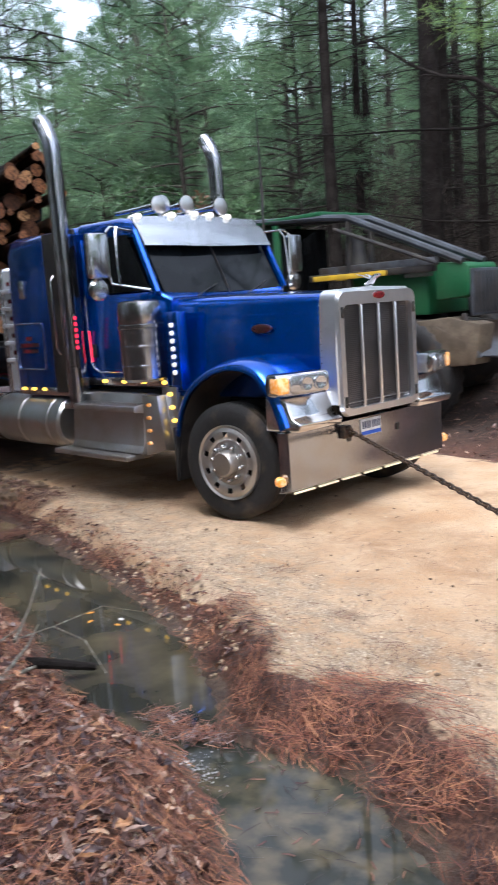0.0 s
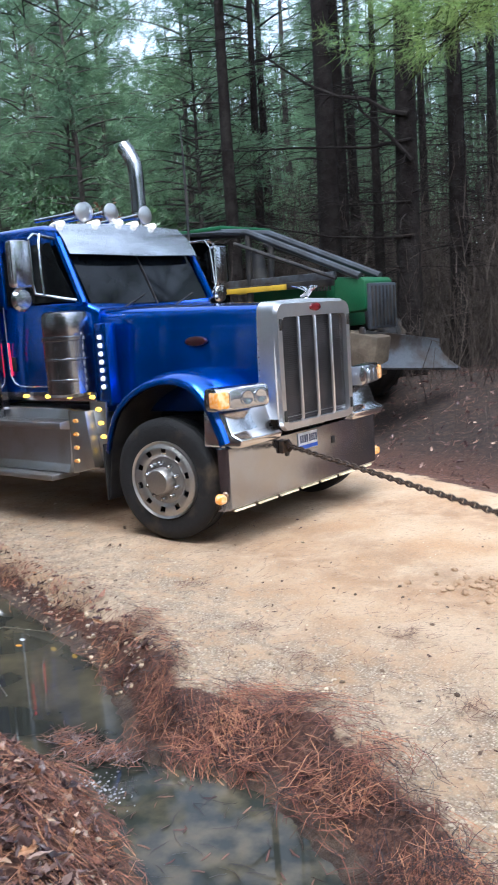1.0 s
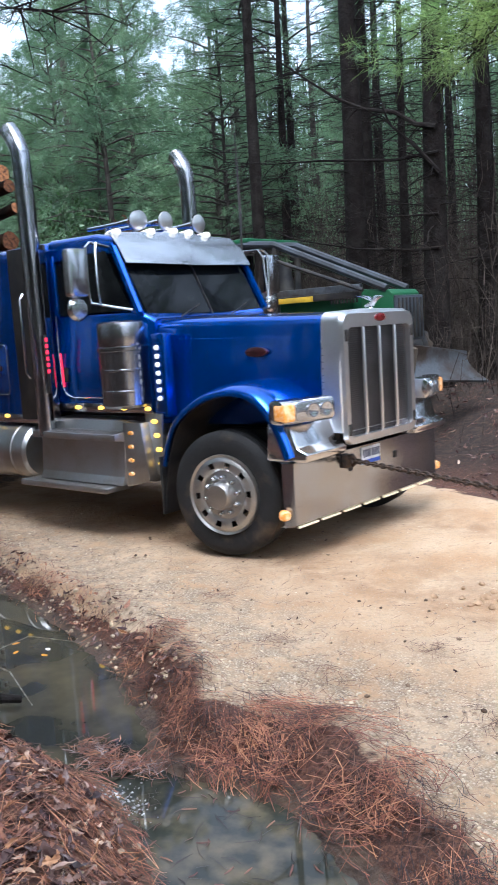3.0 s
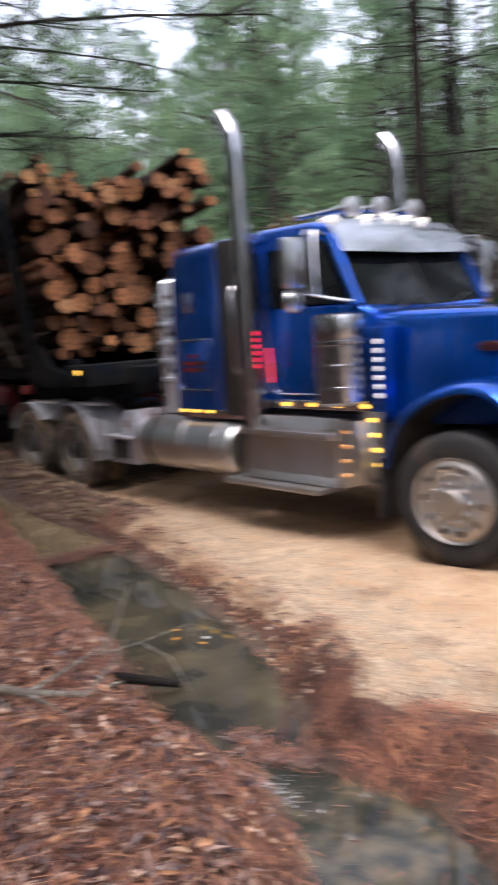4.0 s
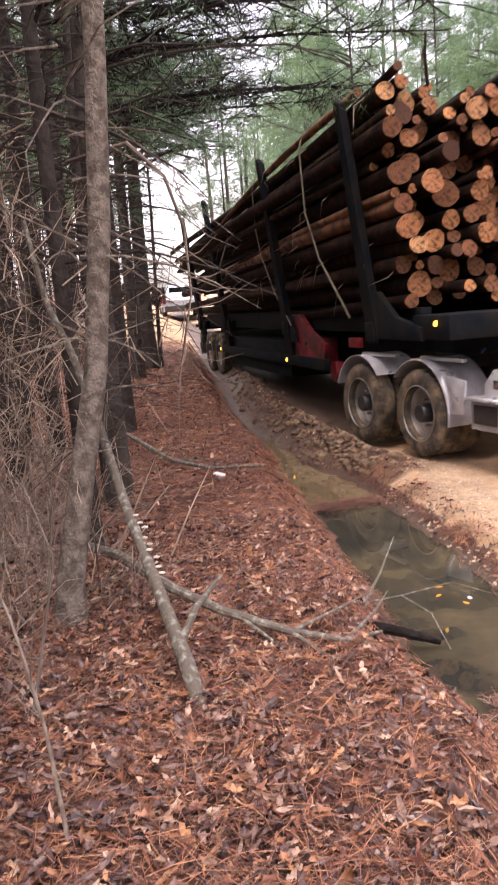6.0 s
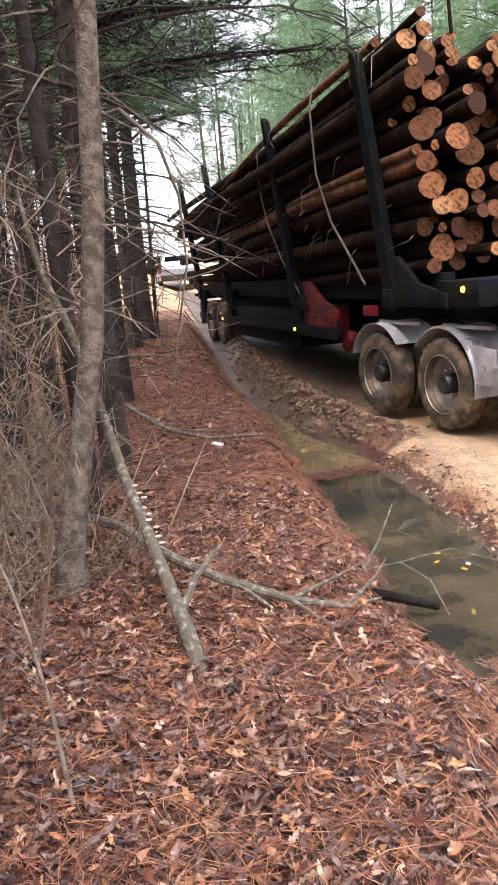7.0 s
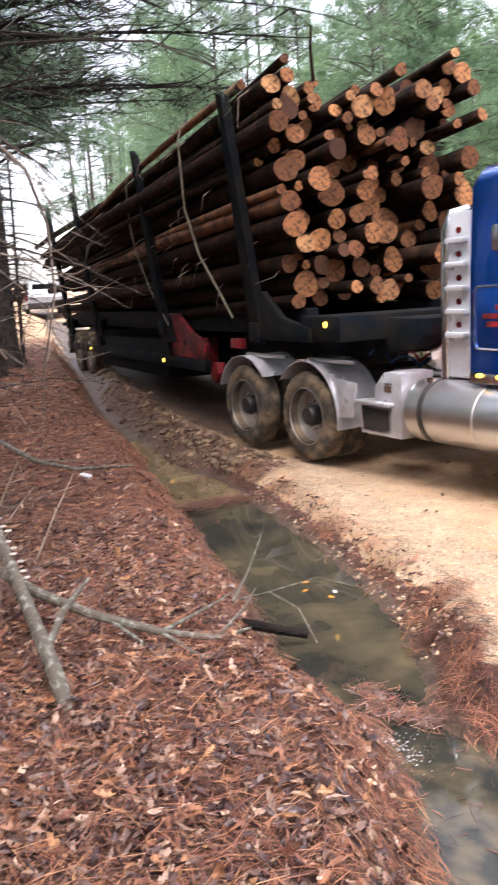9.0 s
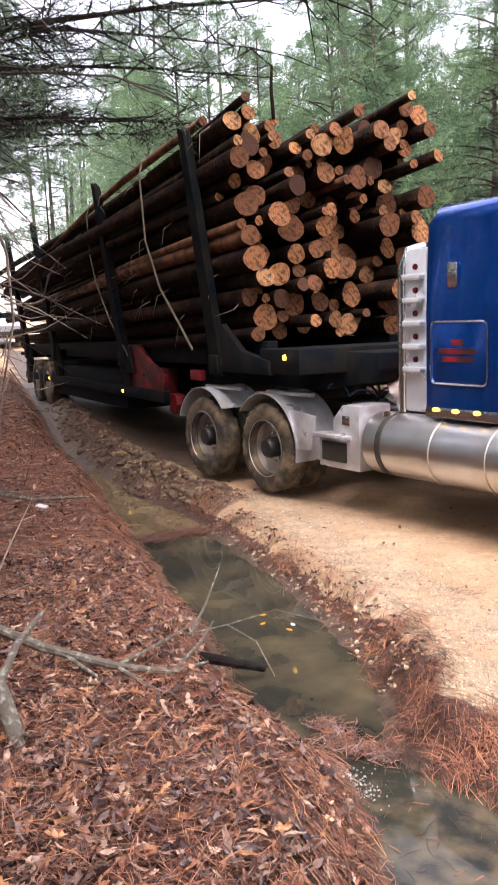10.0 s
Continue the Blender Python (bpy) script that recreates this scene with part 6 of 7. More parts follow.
def build_brush():
    rng = random.Random(5)
    # undergrowth twigs use the colour darkened for shade
    meshes = [brush_mesh("undergrowth", s, 130, 2.6, 2.2, 2.6, 0.0055, 0.9, SHADETWIG, 0.15) for s in (1, 2, 3)]
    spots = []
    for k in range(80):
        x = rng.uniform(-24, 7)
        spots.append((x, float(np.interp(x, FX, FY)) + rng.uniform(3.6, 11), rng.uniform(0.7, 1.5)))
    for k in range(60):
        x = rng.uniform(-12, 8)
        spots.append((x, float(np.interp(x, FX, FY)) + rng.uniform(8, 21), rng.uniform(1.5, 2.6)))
    fine = [brush_mesh("undergrowth", s, 150, 2.0, 1.8, 4.6, 0.006, 0.7, SHADETWIG, 0.1, 0.85) for s in (4, 5)]
    for k in range(84):
        x = rng.uniform(-18, 9)
        y = float(np.interp(x, FX, FY)) + rng.uniform(6.0, 11)
        ob = new("undergrowth", rng.choice(fine))
        ob.matrix_basis = pose(x, y, height(x, y) - 0.05, 0, 0, rng.uniform(0, 360))
        ob.scale = [rng.uniform(0.8, 1.25)] * 3
        tagged(ob, "tall thin bare understorey twigs between the pines", "undergrowth", kind="stuff")
    for k in range(16):
        x = rng.uniform(1.5, 9)
        spots.append((x, float(np.interp(x, FX, FY)) + rng.uniform(2.0, 4.0), rng.uniform(0.4, 0.75)))
    for k in range(14):
        x = rng.uniform(-16, -1.5)
        spots.append((x, float(np.interp(x, DX, DY)) - rng.uniform(3.6, 6.5), rng.uniform(0.6, 1.1)))
    for x, y, s in spots:
        ob = new("undergrowth", rng.choice(meshes))
        ob.matrix_basis = pose(x, y, height(x, y) - 0.05, 0, 0, rng.uniform(0, 360))
        ob.scale = (s, s, s)
        tagged(ob, "tangle of bare brown undergrowth twigs", "undergrowth", kind="stuff")
    # close tangle at the foot of the bank trees
    PALETWIG = material("pale_dead_twig", (0.2, 0.145, 0.11), 0.9, 0.0, (0.38, 0.3, 0.235), 3, 30, 0.4, 0.004, var=0.3, island=0.5)
    near = brush_mesh("bare_bush", 11, 120, 0.85, 0.8, 0.9, 0.0042, 1.6, PALETWIG, 0.6, 2.0)
    for x, y, s, a in ((0.9, -6.6, 1.0, 0), (0.3, -6.35, 1.25, 130), (-0.6, -6.0, 1.3, 240), (1.5, -6.85, 0.8, 60), (-0.1, -6.7, 1.6, 310), (-1.4, -6.1, 1.4, 20), (-2.2, -6.1, 1.4, 80), (-2.9, -6.3, 1.7, 200), (-1.2, -6.7, 1.8, 280), (-0.2, -6.3, 0.9, 40), (-4.4, -6.3, 2.0, 10), (0.8, -6.25, 0.75, 170)):
        ob = new("bare_bush", near)
        ob.matrix_basis = pose(x, y, height(x, y) - 0.03, 0, 0, a)
        ob.scale = (s, s, s)
        tagged(ob, "leafless tangled bush with fine grey twigs", "bush", kind="stuff")


def leafy_bush(x, y, w, h, seed, mat):
    """An evergreen shrub of many small leaves."""
    rng = np.random.default_rng(seed)
    n = 2400
    u = rng.normal(0, 1, (n, 3))
    u /= np.linalg.norm(u, axis=1, keepdims=True)
    c = u * rng.uniform(0.4, 1.0, (n, 1)) ** 0.5 * np.array([w, w, h / 2]) + np.array([0, 0, h * 0.55])
    c += 0.15 * np.sin(c[:, [1, 2, 0]] * 5)
    a, b = rng.normal(0, 1, (n, 3)), rng.normal(0, 1, (n, 3))
    a /= np.linalg.norm(a, axis=1, keepdims=True)
    b = np.cross(a, b)
    b /= np.linalg.norm(b, axis=1, keepdims=True)
    s = rng.uniform(0.035, 0.075, (n, 1))
    v = np.stack([c - a * s, c + b * s * 0.45, c + a * s, c - b * s * 0.45], 1).reshape(-1, 3)
    bush = tagged(new("evergreen_shrub"), "broad-leaved evergreen shrub with glossy green leaves", "shrub")
    crown = new("crown", mesh_of("crown", v.tolist(), np.arange(4 * n).reshape(-1, 4).tolist(), mat))
    crown.parent = bush
    st = bmesh.new()
    r2 = random.Random(seed)
    for k in range(9):
        q = Vector((r2.uniform(-w, w) * 0.8, r2.uniform(-w, w) * 0.8, h * r2.uniform(0.6, 1)))
        sweep([(0, 0, 0), q * 0.5 + Vector((0, 0, 0.1)), q], [0.02, 0.012, 0.004], 5, st)
    part("stems", st, BARK, bush)
    bush.matrix_basis = pose(x, y, height(x, y) - 0.05)


def build_near_limbs():
    """The grey trunk on the bank, the lichened fallen limbs and the boughs overhead."""
    rng = random.Random(31)
    # grey smooth-barked trunk
    t = tagged(new("grey_trunk_tree"), "slender grey-barked tree with mossy foot", "tree")
    b = sweep([(0.86, -6.03, 0.2), (0.82, -6.0, 0.55), (0.76, -5.87, 1.1), (0.65, -5.71, 1.7), (0.6, -5.6, 2.5), (0.64, -5.54, 3.4), (0.58, -5.45, 5.2), (0.5, -5.3, 8)], [0.11, 0.08, 0.07, 0.066, 0.063, 0.06, 0.05, 0.03], 14)
    for k in range(34):
        z = rng.uniform(1.2, 4.6)
        a = rng.uniform(-2.4, 2.6)
        ln = rng.uniform(0.3, 1.1)
        base = Vector((0.66 - 0.03 * z, -5.72, z))
        lp = [base + p - Vector((0, 0, z)) for p in limb_points(rng, z, a, ln, rng.uniform(-0.4, 0.5), rng.uniform(0.0, 0.8))]
        part("limb", sweep(lp, [0.008, 0.0065, 0.005, 0.0035, 0.001], 5), BARKGREY, t)
    part("trunk", b, BARKGREY, t, smooth=60)
    # leaning lichened stem
    limb = tagged(new("leaning_branch"), "leaning dead stem with pale lichen and bracket fungus", "branch")
    stem = [(2.03, -5.63, 0.24), (1.8, -5.63, 0.42), (1.42, -5.62, 0.56), (1.12, -5.62, 0.7), (0.74, -5.64, 0.95), (0.42, -5.7, 1.43), (0.28, -5.78, 1.8), (0.15, -5.88, 2.1), (0.05, -5.95, 2.6)]
    part("stem", sweep(stem, [0.04, 0.038, 0.034, 0.032, 0.03, 0.026, 0.023, 0.02, 0.014], 10), LICHEN, limb)
    part("side_shoot", sweep([(1.72, -5.63, 0.45), (1.58, -5.5, 0.57), (1.44, -5.38, 0.6), (1.32, -5.28, 0.62)], [0.02, 0.018, 0.015, 0.009], 8), LICHEN, limb)
    FUNGUS = material("bracket_fungus", (0.62, 0.58, 0.5), 0.8, 0.0, (0.45, 0.4, 0.33), 30, 80, 0.3)
    for k in range(9):
        u = k / 8
        p = Vector((1.22, -5.585, 0.66)).lerp(Vector((0.84, -5.6, 0.9)), u)
        c = lathe([(0.0001, 0.006), (0.012, 0.005), (0.02, 0.0), (0.012, -0.004), (0.0001, -0.005)], 8, "z", (p.x + 0.02, p.y + rng.uniform(-0.01, 0.02), p.z + rng.uniform(-0.01, 0.01)))
        part("bracket", c, FUNGUS, limb, "pale bracket fungus")
    # long fallen limb running to the ditch
    low = tagged(new("fallen_branch"), "grey fallen branch lying across the leaf litter", "branch")
    main = [(-0.2, -5.8, 0.5), (0.3, -5.62, 0.52), (0.92, -5.45, 0.46), (1.25, -5.27, 0.4), (1.5, -4.98, 0.31), (1.62, -4.72, 0.25), (1.5, -4.45, 0.2)]
    part("stem", sweep(main, [0.036, 0.034, 0.03, 0.026, 0.021, 0.016, 0.009], 9), LICHEN, low)
    for p, q, m in (((1.5, -4.98, 0.31), (1.3, -4.6, 0.3), (1.1, -4.3, 0.28)), ((1.62, -4.72, 0.25), (1.25, -4.35, 0.22), (0.85, -4.05, 0.16)), ((1.3, -5.2, 0.38), (1.55, -5.1, 0.3), (1.78, -5.05, 0.24)), ((1.5, -4.98, 0.31), (1.75, -4.9, 0.26), (1.95, -4.75, 0.22)), ((1.2, -4.4, 0.25), (0.85, -4.1, 0.28), (0.6, -3.85, 0.42))):
        part("twig", sweep([p, q, m], [0.012, 0.008, 0.003], 6), LICHEN, low)
    for pts in ([(0.62, -4.2, 0.02), (0.58, -3.8, 0.0), (0.58, -3.4, 0.02), (0.82, -3.15, -0.06)], [(0.58, -3.8, 0.0), (0.92, -3.78, -0.02), (1.25, -3.86, -0.12)]):
        part("twig", sweep(pts, [0.006, 0.005, 0.004, 0.002][:len(pts)], 5), LICHEN, low, "pale twig over the water")
    stub = tagged(new("rotten_branch"), "dark wet rotten branch at the water's edge", "branch")
    part("stem", sweep([(1.05, -4.42, 0.09), (1.12, -4.2, 0.03), (1.2, -3.9, -0.08)], [0.035, 0.033, 0.024], 9), BARK, stub)
    limb2 = tagged(new("fallen_branch"), "long thin fallen branch on the pine straw", "branch")
    g = [(-6.6, -4.4), (-5.0, -4.45), (-3.6, -4.25), (-3.0, -4.0), (-2.65, -3.5)]
    part("stem", sweep([(x, y, height(x, y) + h) for (x, y), h in zip(g, (0.35, 0.22, 0.1, 0.08, 0.16))], [0.03, 0.028, 0.024, 0.02, 0.01], 8), LICHEN, limb2)
    part("twig", sweep([(-3.6, -4.25, height(-3.6, -4.25) + 0.1), (-3.3, -3.7, height(-3.3, -3.7) + 0.12)], [0.012, 0.004], 6), LICHEN, limb2)
    # sapling stems in front
    for x, y, lx, ly in ((2.35, -6.52, -0.55, 0.03), (1.9, -6.35, -0.4, 0.1), (0.4, -6.1, -0.15, 0.06)):
        s = tagged(new("bare_sapling"), "thin bare grey sapling stem", "sapling")
        z = height(x, y)
        bm = sweep([(x, y, z - 0.02), (x + lx * 0.3, y + ly, z + 0.3), (x + lx * 0.7, y + ly * 2, z + 0.62), (x + lx, y + ly, z + 1.0)], [0.009, 0.008, 0.006, 0.003], 6)
        for k in range(16):
            u = rng.random()
            p = Vector((x + lx * u, y + ly * u, z + u * 1.0))
            q = p + Vector((rng.uniform(-0.25, 0.25), rng.uniform(-0.2, 0.2), rng.uniform(-0.1, 0.3)))
            part("twig", sweep([p, (p + q) / 2 + Vector((0, 0, 0.03)), q], [0.003, 0.0022, 0.0008], 4), TWIG, s)
        part("stem", bm, TWIG, s)
    s = tagged(new("bare_sapling"), "pale bent sapling stem with fine twigs", "sapling")
    stem = [(2.86, -6.32, height(2.86, -6.32) - 0.03), (2.84, -6.325, 0.35), (2.826, -6.331, 0.446), (2.796, -6.349, 0.7), (2.746, -6.38, 0.9), (2.7, -6.41, 1.06), (2.6, -6.48, 1.3)]
    part("stem", sweep(stem, [0.009, 0.0085, 0.008, 0.007, 0.006, 0.005, 0.003], 7), PALEBARK, s)
    for k in range(26):
        i = rng.randint(1, 5)
        p = Vector(stem[i]).lerp(Vector(stem[i + 1]), rng.random())
        q = p + Vector((rng.uniform(-0.12, 0.12), rng.uniform(-0.14, 0.14), rng.uniform(-0.08, 0.16)))
        part("twig", sweep([p, (p + q) / 2 + Vector((0, 0, 0.015)), q], [0.0022, 0.0016, 0.0006], 4), PALEBARK, s)
    # hanging dead twig before the road
    tw = tagged(new("hanging_branch"), "thin dead branch hanging from the bank trees", "branch")
    bm = sweep([(-0.9, -5.5, 3.1), (-0.5, -5.15, 3.15), (-0.33, -4.95, 2.9), (-0.3, -4.85, 2.55), (-0.33, -4.83, 2.1), (-0.37, -4.95, 1.55), (-0.4, -5.0, 1.0)], [0.02, 0.018, 0.014, 0.01, 0.008, 0.006, 0.002], 7)
    for k in range(26):
        p = Vector((-0.33, -4.88, rng.uniform(1.6, 3.0)))
        q = p + Vector((rng.uniform(-0.3, 0.3), rng.uniform(-0.15, 0.5), rng.uniform(-0.35, 0.2)))
        part("twig", sweep([p, (p + q) / 2 + Vector((0, 0, -0.04)), q], [0.005, 0.0035, 0.001], 4), TWIG, tw)
    part("stem", bm, TWIG, tw)
    # boughs reaching over the road
    for i in range(42):
        x0 = rng.uniform(-18, -2.2)
        y0 = float(np.interp(x0, DX, DY)) - rng.uniform(1.8, 3.2)
        z0 = rng.uniform(3.5, 5.2) + 0.16 * abs(x0)
        ln = rng.uniform(2.4, 4.2)
        a = radians(rng.uniform(15, 85))
        bough = tagged(new("pine_bough"), "dark bare pine bough with sparse needles over the ditch", "bough", "boughs over the ditch")
        bm = bmesh.new()
        lp = [Vector((x0 + math.cos(a) * ln * u, y0 + math.sin(a) * ln * u, z0 + 0.3 * u * ln * 0.5 - 0.35 * u * u)) for u in (0, 0.25, 0.5, 0.75, 1)]
        sweep(lp, [0.03, 0.025, 0.018, 0.011, 0.004], 6, bm)
        cs, ws = [], []
        for k in range(60):
            f = rng.uniform(0.2, 3.99)
            p = lp[int(f)].lerp(lp[int(f) + 1], f - int(f))
            q = p + Vector((rng.uniform(-0.4, 0.9), rng.uniform(-0.7, 0.9), rng.uniform(-0.45, 0.35))) * rng.uniform(0.4, 1.0)
            m = (p + q) / 2 + Vector((0, 0, rng.uniform(-0.08, 0.08)))
            sweep([p, m, q], [0.009, 0.006, 0.002], 4, bm, caps=False)
            for j in range(3):
                s = m.lerp(q, rng.random())
                e = s + Vector((rng.uniform(-0.3, 0.3), rng.uniform(-0.3, 0.3), rng.uniform(-0.25, 0.2)))
                sweep([s, e], [0.004, 0.001], 3, bm, caps=False)
            if rng.random() < (0.35 if x0 > -7 else 0.7):
                cs.append(tuple(q))
                ws.append(tuple((q - p).normalized()))
        part("limb", bm, BARK, bough)
        v, f = tufts(np.random.default_rng(i), cs, ws, 16, 0.2, 0.0026)
        nd = new("needles", mesh_of("needles", v.tolist(), f.tolist(), GREEN_NEEDLES))
        nd.parent = bough
    # fresh bright bough over the far bank
    for x, y, z, a, ln in ((2.4, 1.9, 5.2, 190, 1.7), (2.3, 1.7, 5.0, 180, 1.3), (2.7, 2.1, 5.45, 185, 2.0), (2.2, 1.9, 4.9, 200, 0.8)):
        bough = tagged(new("pine_bough"), "bright fresh green pine bough", "bough", "bright boughs")
        bm = bmesh.new()
        lp = [Vector((x + math.cos(radians(a)) * ln * u, y + math.sin(radians(a)) * ln * u, z - 0.45 * u * u)) for u in (0, 0.25, 0.5, 0.75, 1)]
        sweep([lp[0] + Vector((2.5, 3.5, 0.6)), *lp], [0.04, 0.022, 0.018, 0.013, 0.009, 0.004], 6, bm)
        cs, ws = [], []
        for k in range(64):
            f = rng.uniform(0, 3.99)
            p = lp[int(f)].lerp(lp[int(f) + 1], f - int(f))
            q = p + Vector((rng.uniform(-0.5, 0.4), rng.uniform(-0.5, 0.5), rng.uniform(-0.2, 0.25)))
            sweep([p, q], [0.006, 0.002], 4, bm, caps=False)
            cs.append(tuple(q))
            ws.append(tuple((q - p).normalized()))
        part("limb", bm, BARK, bough)
        v, f = tufts(np.random.default_rng(int(a)), cs, ws, 34, 0.24, 0.0026)
        nd = new("needles", mesh_of("needles", v.tolist(), f.tolist(), LIGHT_NEEDLES))
        nd.parent = bough


def build_far_woods():
    """Distant belts of pine stems and foliage that close the view."""
    rng, nr = random.Random(8), np.random.default_rng(8)
    meshes = []
    for seed in range(3):
        b = bmesh.new()
        for k in range(46 if seed < 2 else 60):
            x, y, h, r = rng.uniform(-7, 7), rng.uniform(-3, 3), rng.uniform(9, 16), rng.uniform(0.06, 0.16)
            sweep([(x, y, -0.5), (x + rng.uniform(-0.2, 0.2), y, h * 0.5), (x + rng.uniform(-0.5, 0.5), y, h)], [r, r * 0.7, 0.02], 6, b, caps=False)
            for j in range(16):
                z = rng.uniform(0.5, 8)
                q = Vector((x + rng.uniform(-1.6, 1.6), y + rng.uniform(-1, 1), z + rng.uniform(-0.6, 0.9)))
                sweep([(x, y, z), q], [0.016, 0.004], 3, b, caps=False)
        me = bpy.data.meshes.new("far_stems")
        b.to_mesh(me)
        b.free()
        me.materials.append(BARK)
        n = (2600, 2600, 450)[seed]
        z = (2.0, 5.5, 6.5)[seed] + (14, 11, 10)[seed] * nr.random(n) ** 0.75
        c = np.stack([nr.uniform(-7.5, 7.5, n), nr.uniform(-3.5, 3.5, n), z], -1)
        c += 0.5 * np.sin(c[:, [1, 2, 0]] * 1.7 + seed)
        keep = (np.sin(c[:, 0] * 1.3 + seed * 2) + np.sin(c[:, 2] * 0.9 + c[:, 0] * 0.5)) > -0.9
        c = c[keep]
        v, f = tufts(nr, c, nr.normal(0, 1, c.shape), 18, 0.42, 0.012)
        meshes.append((me, mesh_of("far_foliage", v.tolist(), f.tolist(), GREEN_NEEDLES)))
    spots = []
    for k in range(13):
        x = 16 - 6.6 * k
        spots.append((x, float(np.interp(x, FX, FY)) + 27 + rng.uniform(-2, 5)))
        if k % 2 == 0:
            spots.append((x + 2, float(np.interp(x, FX, FY)) + 40))
    for k in range(7):
        if -30 + 11 * k not in (3, 14):
            spots.append((-66 + rng.uniform(-3, 3), -30 + 11 * k))
    for k in range(9):
        spots.append((-48 + 8 * k, float(np.interp(-48 + 8 * k, DX, DY)) - 24))
    for k in range(6):
        spots.append((34 + 3 * math.sin(k), -40 + 13 * k))
    for x, y in spots:
        turn = rng.uniform(-20, 20) + (90 if abs(x) > 60 or x > 30 else 0)
        for me, name, lab in zip(meshes[2] if x > -12 and y > 0 else rng.choice(meshes[:2]), ("far_stems", "far_foliage"), ("distant pine stems at the back of the wood", "distant green pine foliage at the back of the wood")):
            ob = new(name, me)
            ob.matrix_basis = pose(x, y, height(x, y), 0, 0, turn)
            tagged(ob, lab, "woods", kind="stuff")


build_forest()
build_limbed_pines()
build_far_woods()
build_brush()
SHRUB = material("shrub_leaf", (0.05, 0.11, 0.03), 0.4, 0.0, (0.03, 0.075, 0.025), 4, 30, 0.0, island=0.4)
SHRUBRED = material("rusty_leaf", (0.14, 0.065, 0.032), 0.6, 0.0, (0.09, 0.055, 0.03), 4, 30, 0.0, island=0.4)
leafy_bush(-8.9, 4.7, 0.9, 4.7, 1, SHRUB)
leafy_bush(-8.1, 7.0, 0.9, 3.4, 2, SHRUB)
leafy_bush(-8.7, 6.0, 0.75, 3.9, 3, SHRUBRED)
build_near_limbs()
# ---- leaf litter, pine straw, pebbles ----
LEAVES = [material("orange_dead_leaf", (0.42, 0.195, 0.108), 0.45, 0.0, (0.22, 0.09, 0.054), 14, 60, 0.3, 0.003, island=0.55),
          material("tan_dead_leaf", (0.54, 0.37, 0.28), 0.45, 0.0, (0.3, 0.18, 0.13), 14, 60, 0.3, 0.003, island=0.5),
          material("dark_wet_leaf", (0.07, 0.037, 0.032), 0.22, 0.0, (0.16, 0.1, 0.09), 14, 60, 0.3, 0.003, island=0.55)]
STRAW = [material("red_pine_straw", (0.42, 0.175, 0.098), 0.45, 0.0, (0.3, 0.115, 0.066), 8, 50, 0.0, island=0.55),
         material("brown_pine_straw", (0.18, 0.08, 0.052), 0.55, 0.0, (0.12, 0.055, 0.038), 8, 50, 0.0, island=0.5)]
DARKSTRAW = material("dark_wet_pine_straw", (0.06, 0.03, 0.024), 0.3, 0.0, (0.035, 0.02, 0.016), 8, 50, 0.0, island=0.5)
PEBBLE = material("pale_pebble", (0.52, 0.42, 0.3), 0.8, 0.0, (0.36, 0.26, 0.17), 9, 60, 0.3, island=0.35)
CLOD = material("mud_clod", (0.21, 0.14, 0.085), 0.8, 0.0, (0.09, 0.058, 0.036), 9, 40, 0.8, 0.01, island=0.3)


def ground_normals(x, y):
    e = 0.04
    nx = -(land(x + e, y) - land(x - e, y)) / (2 * e)
    ny = -(land(x, y + e) - land(x, y - e)) / (2 * e)
    n = np.stack([nx, ny, np.ones_like(nx)], -1)
    return n / np.linalg.norm(n, axis=1, keepdims=True)


def bank_points(rng, n, x0, x1, near=0.02, far=4.2, power=1.0):
    """Places on the bank, from the water's edge outwards."""
    x = rng.uniform(x0, x1, n)
    d = near + (far - near) * rng.random(n) ** power
    y = np.interp(x, DX, DY) - np.interp(x, DX, DW) - d
    return x, y


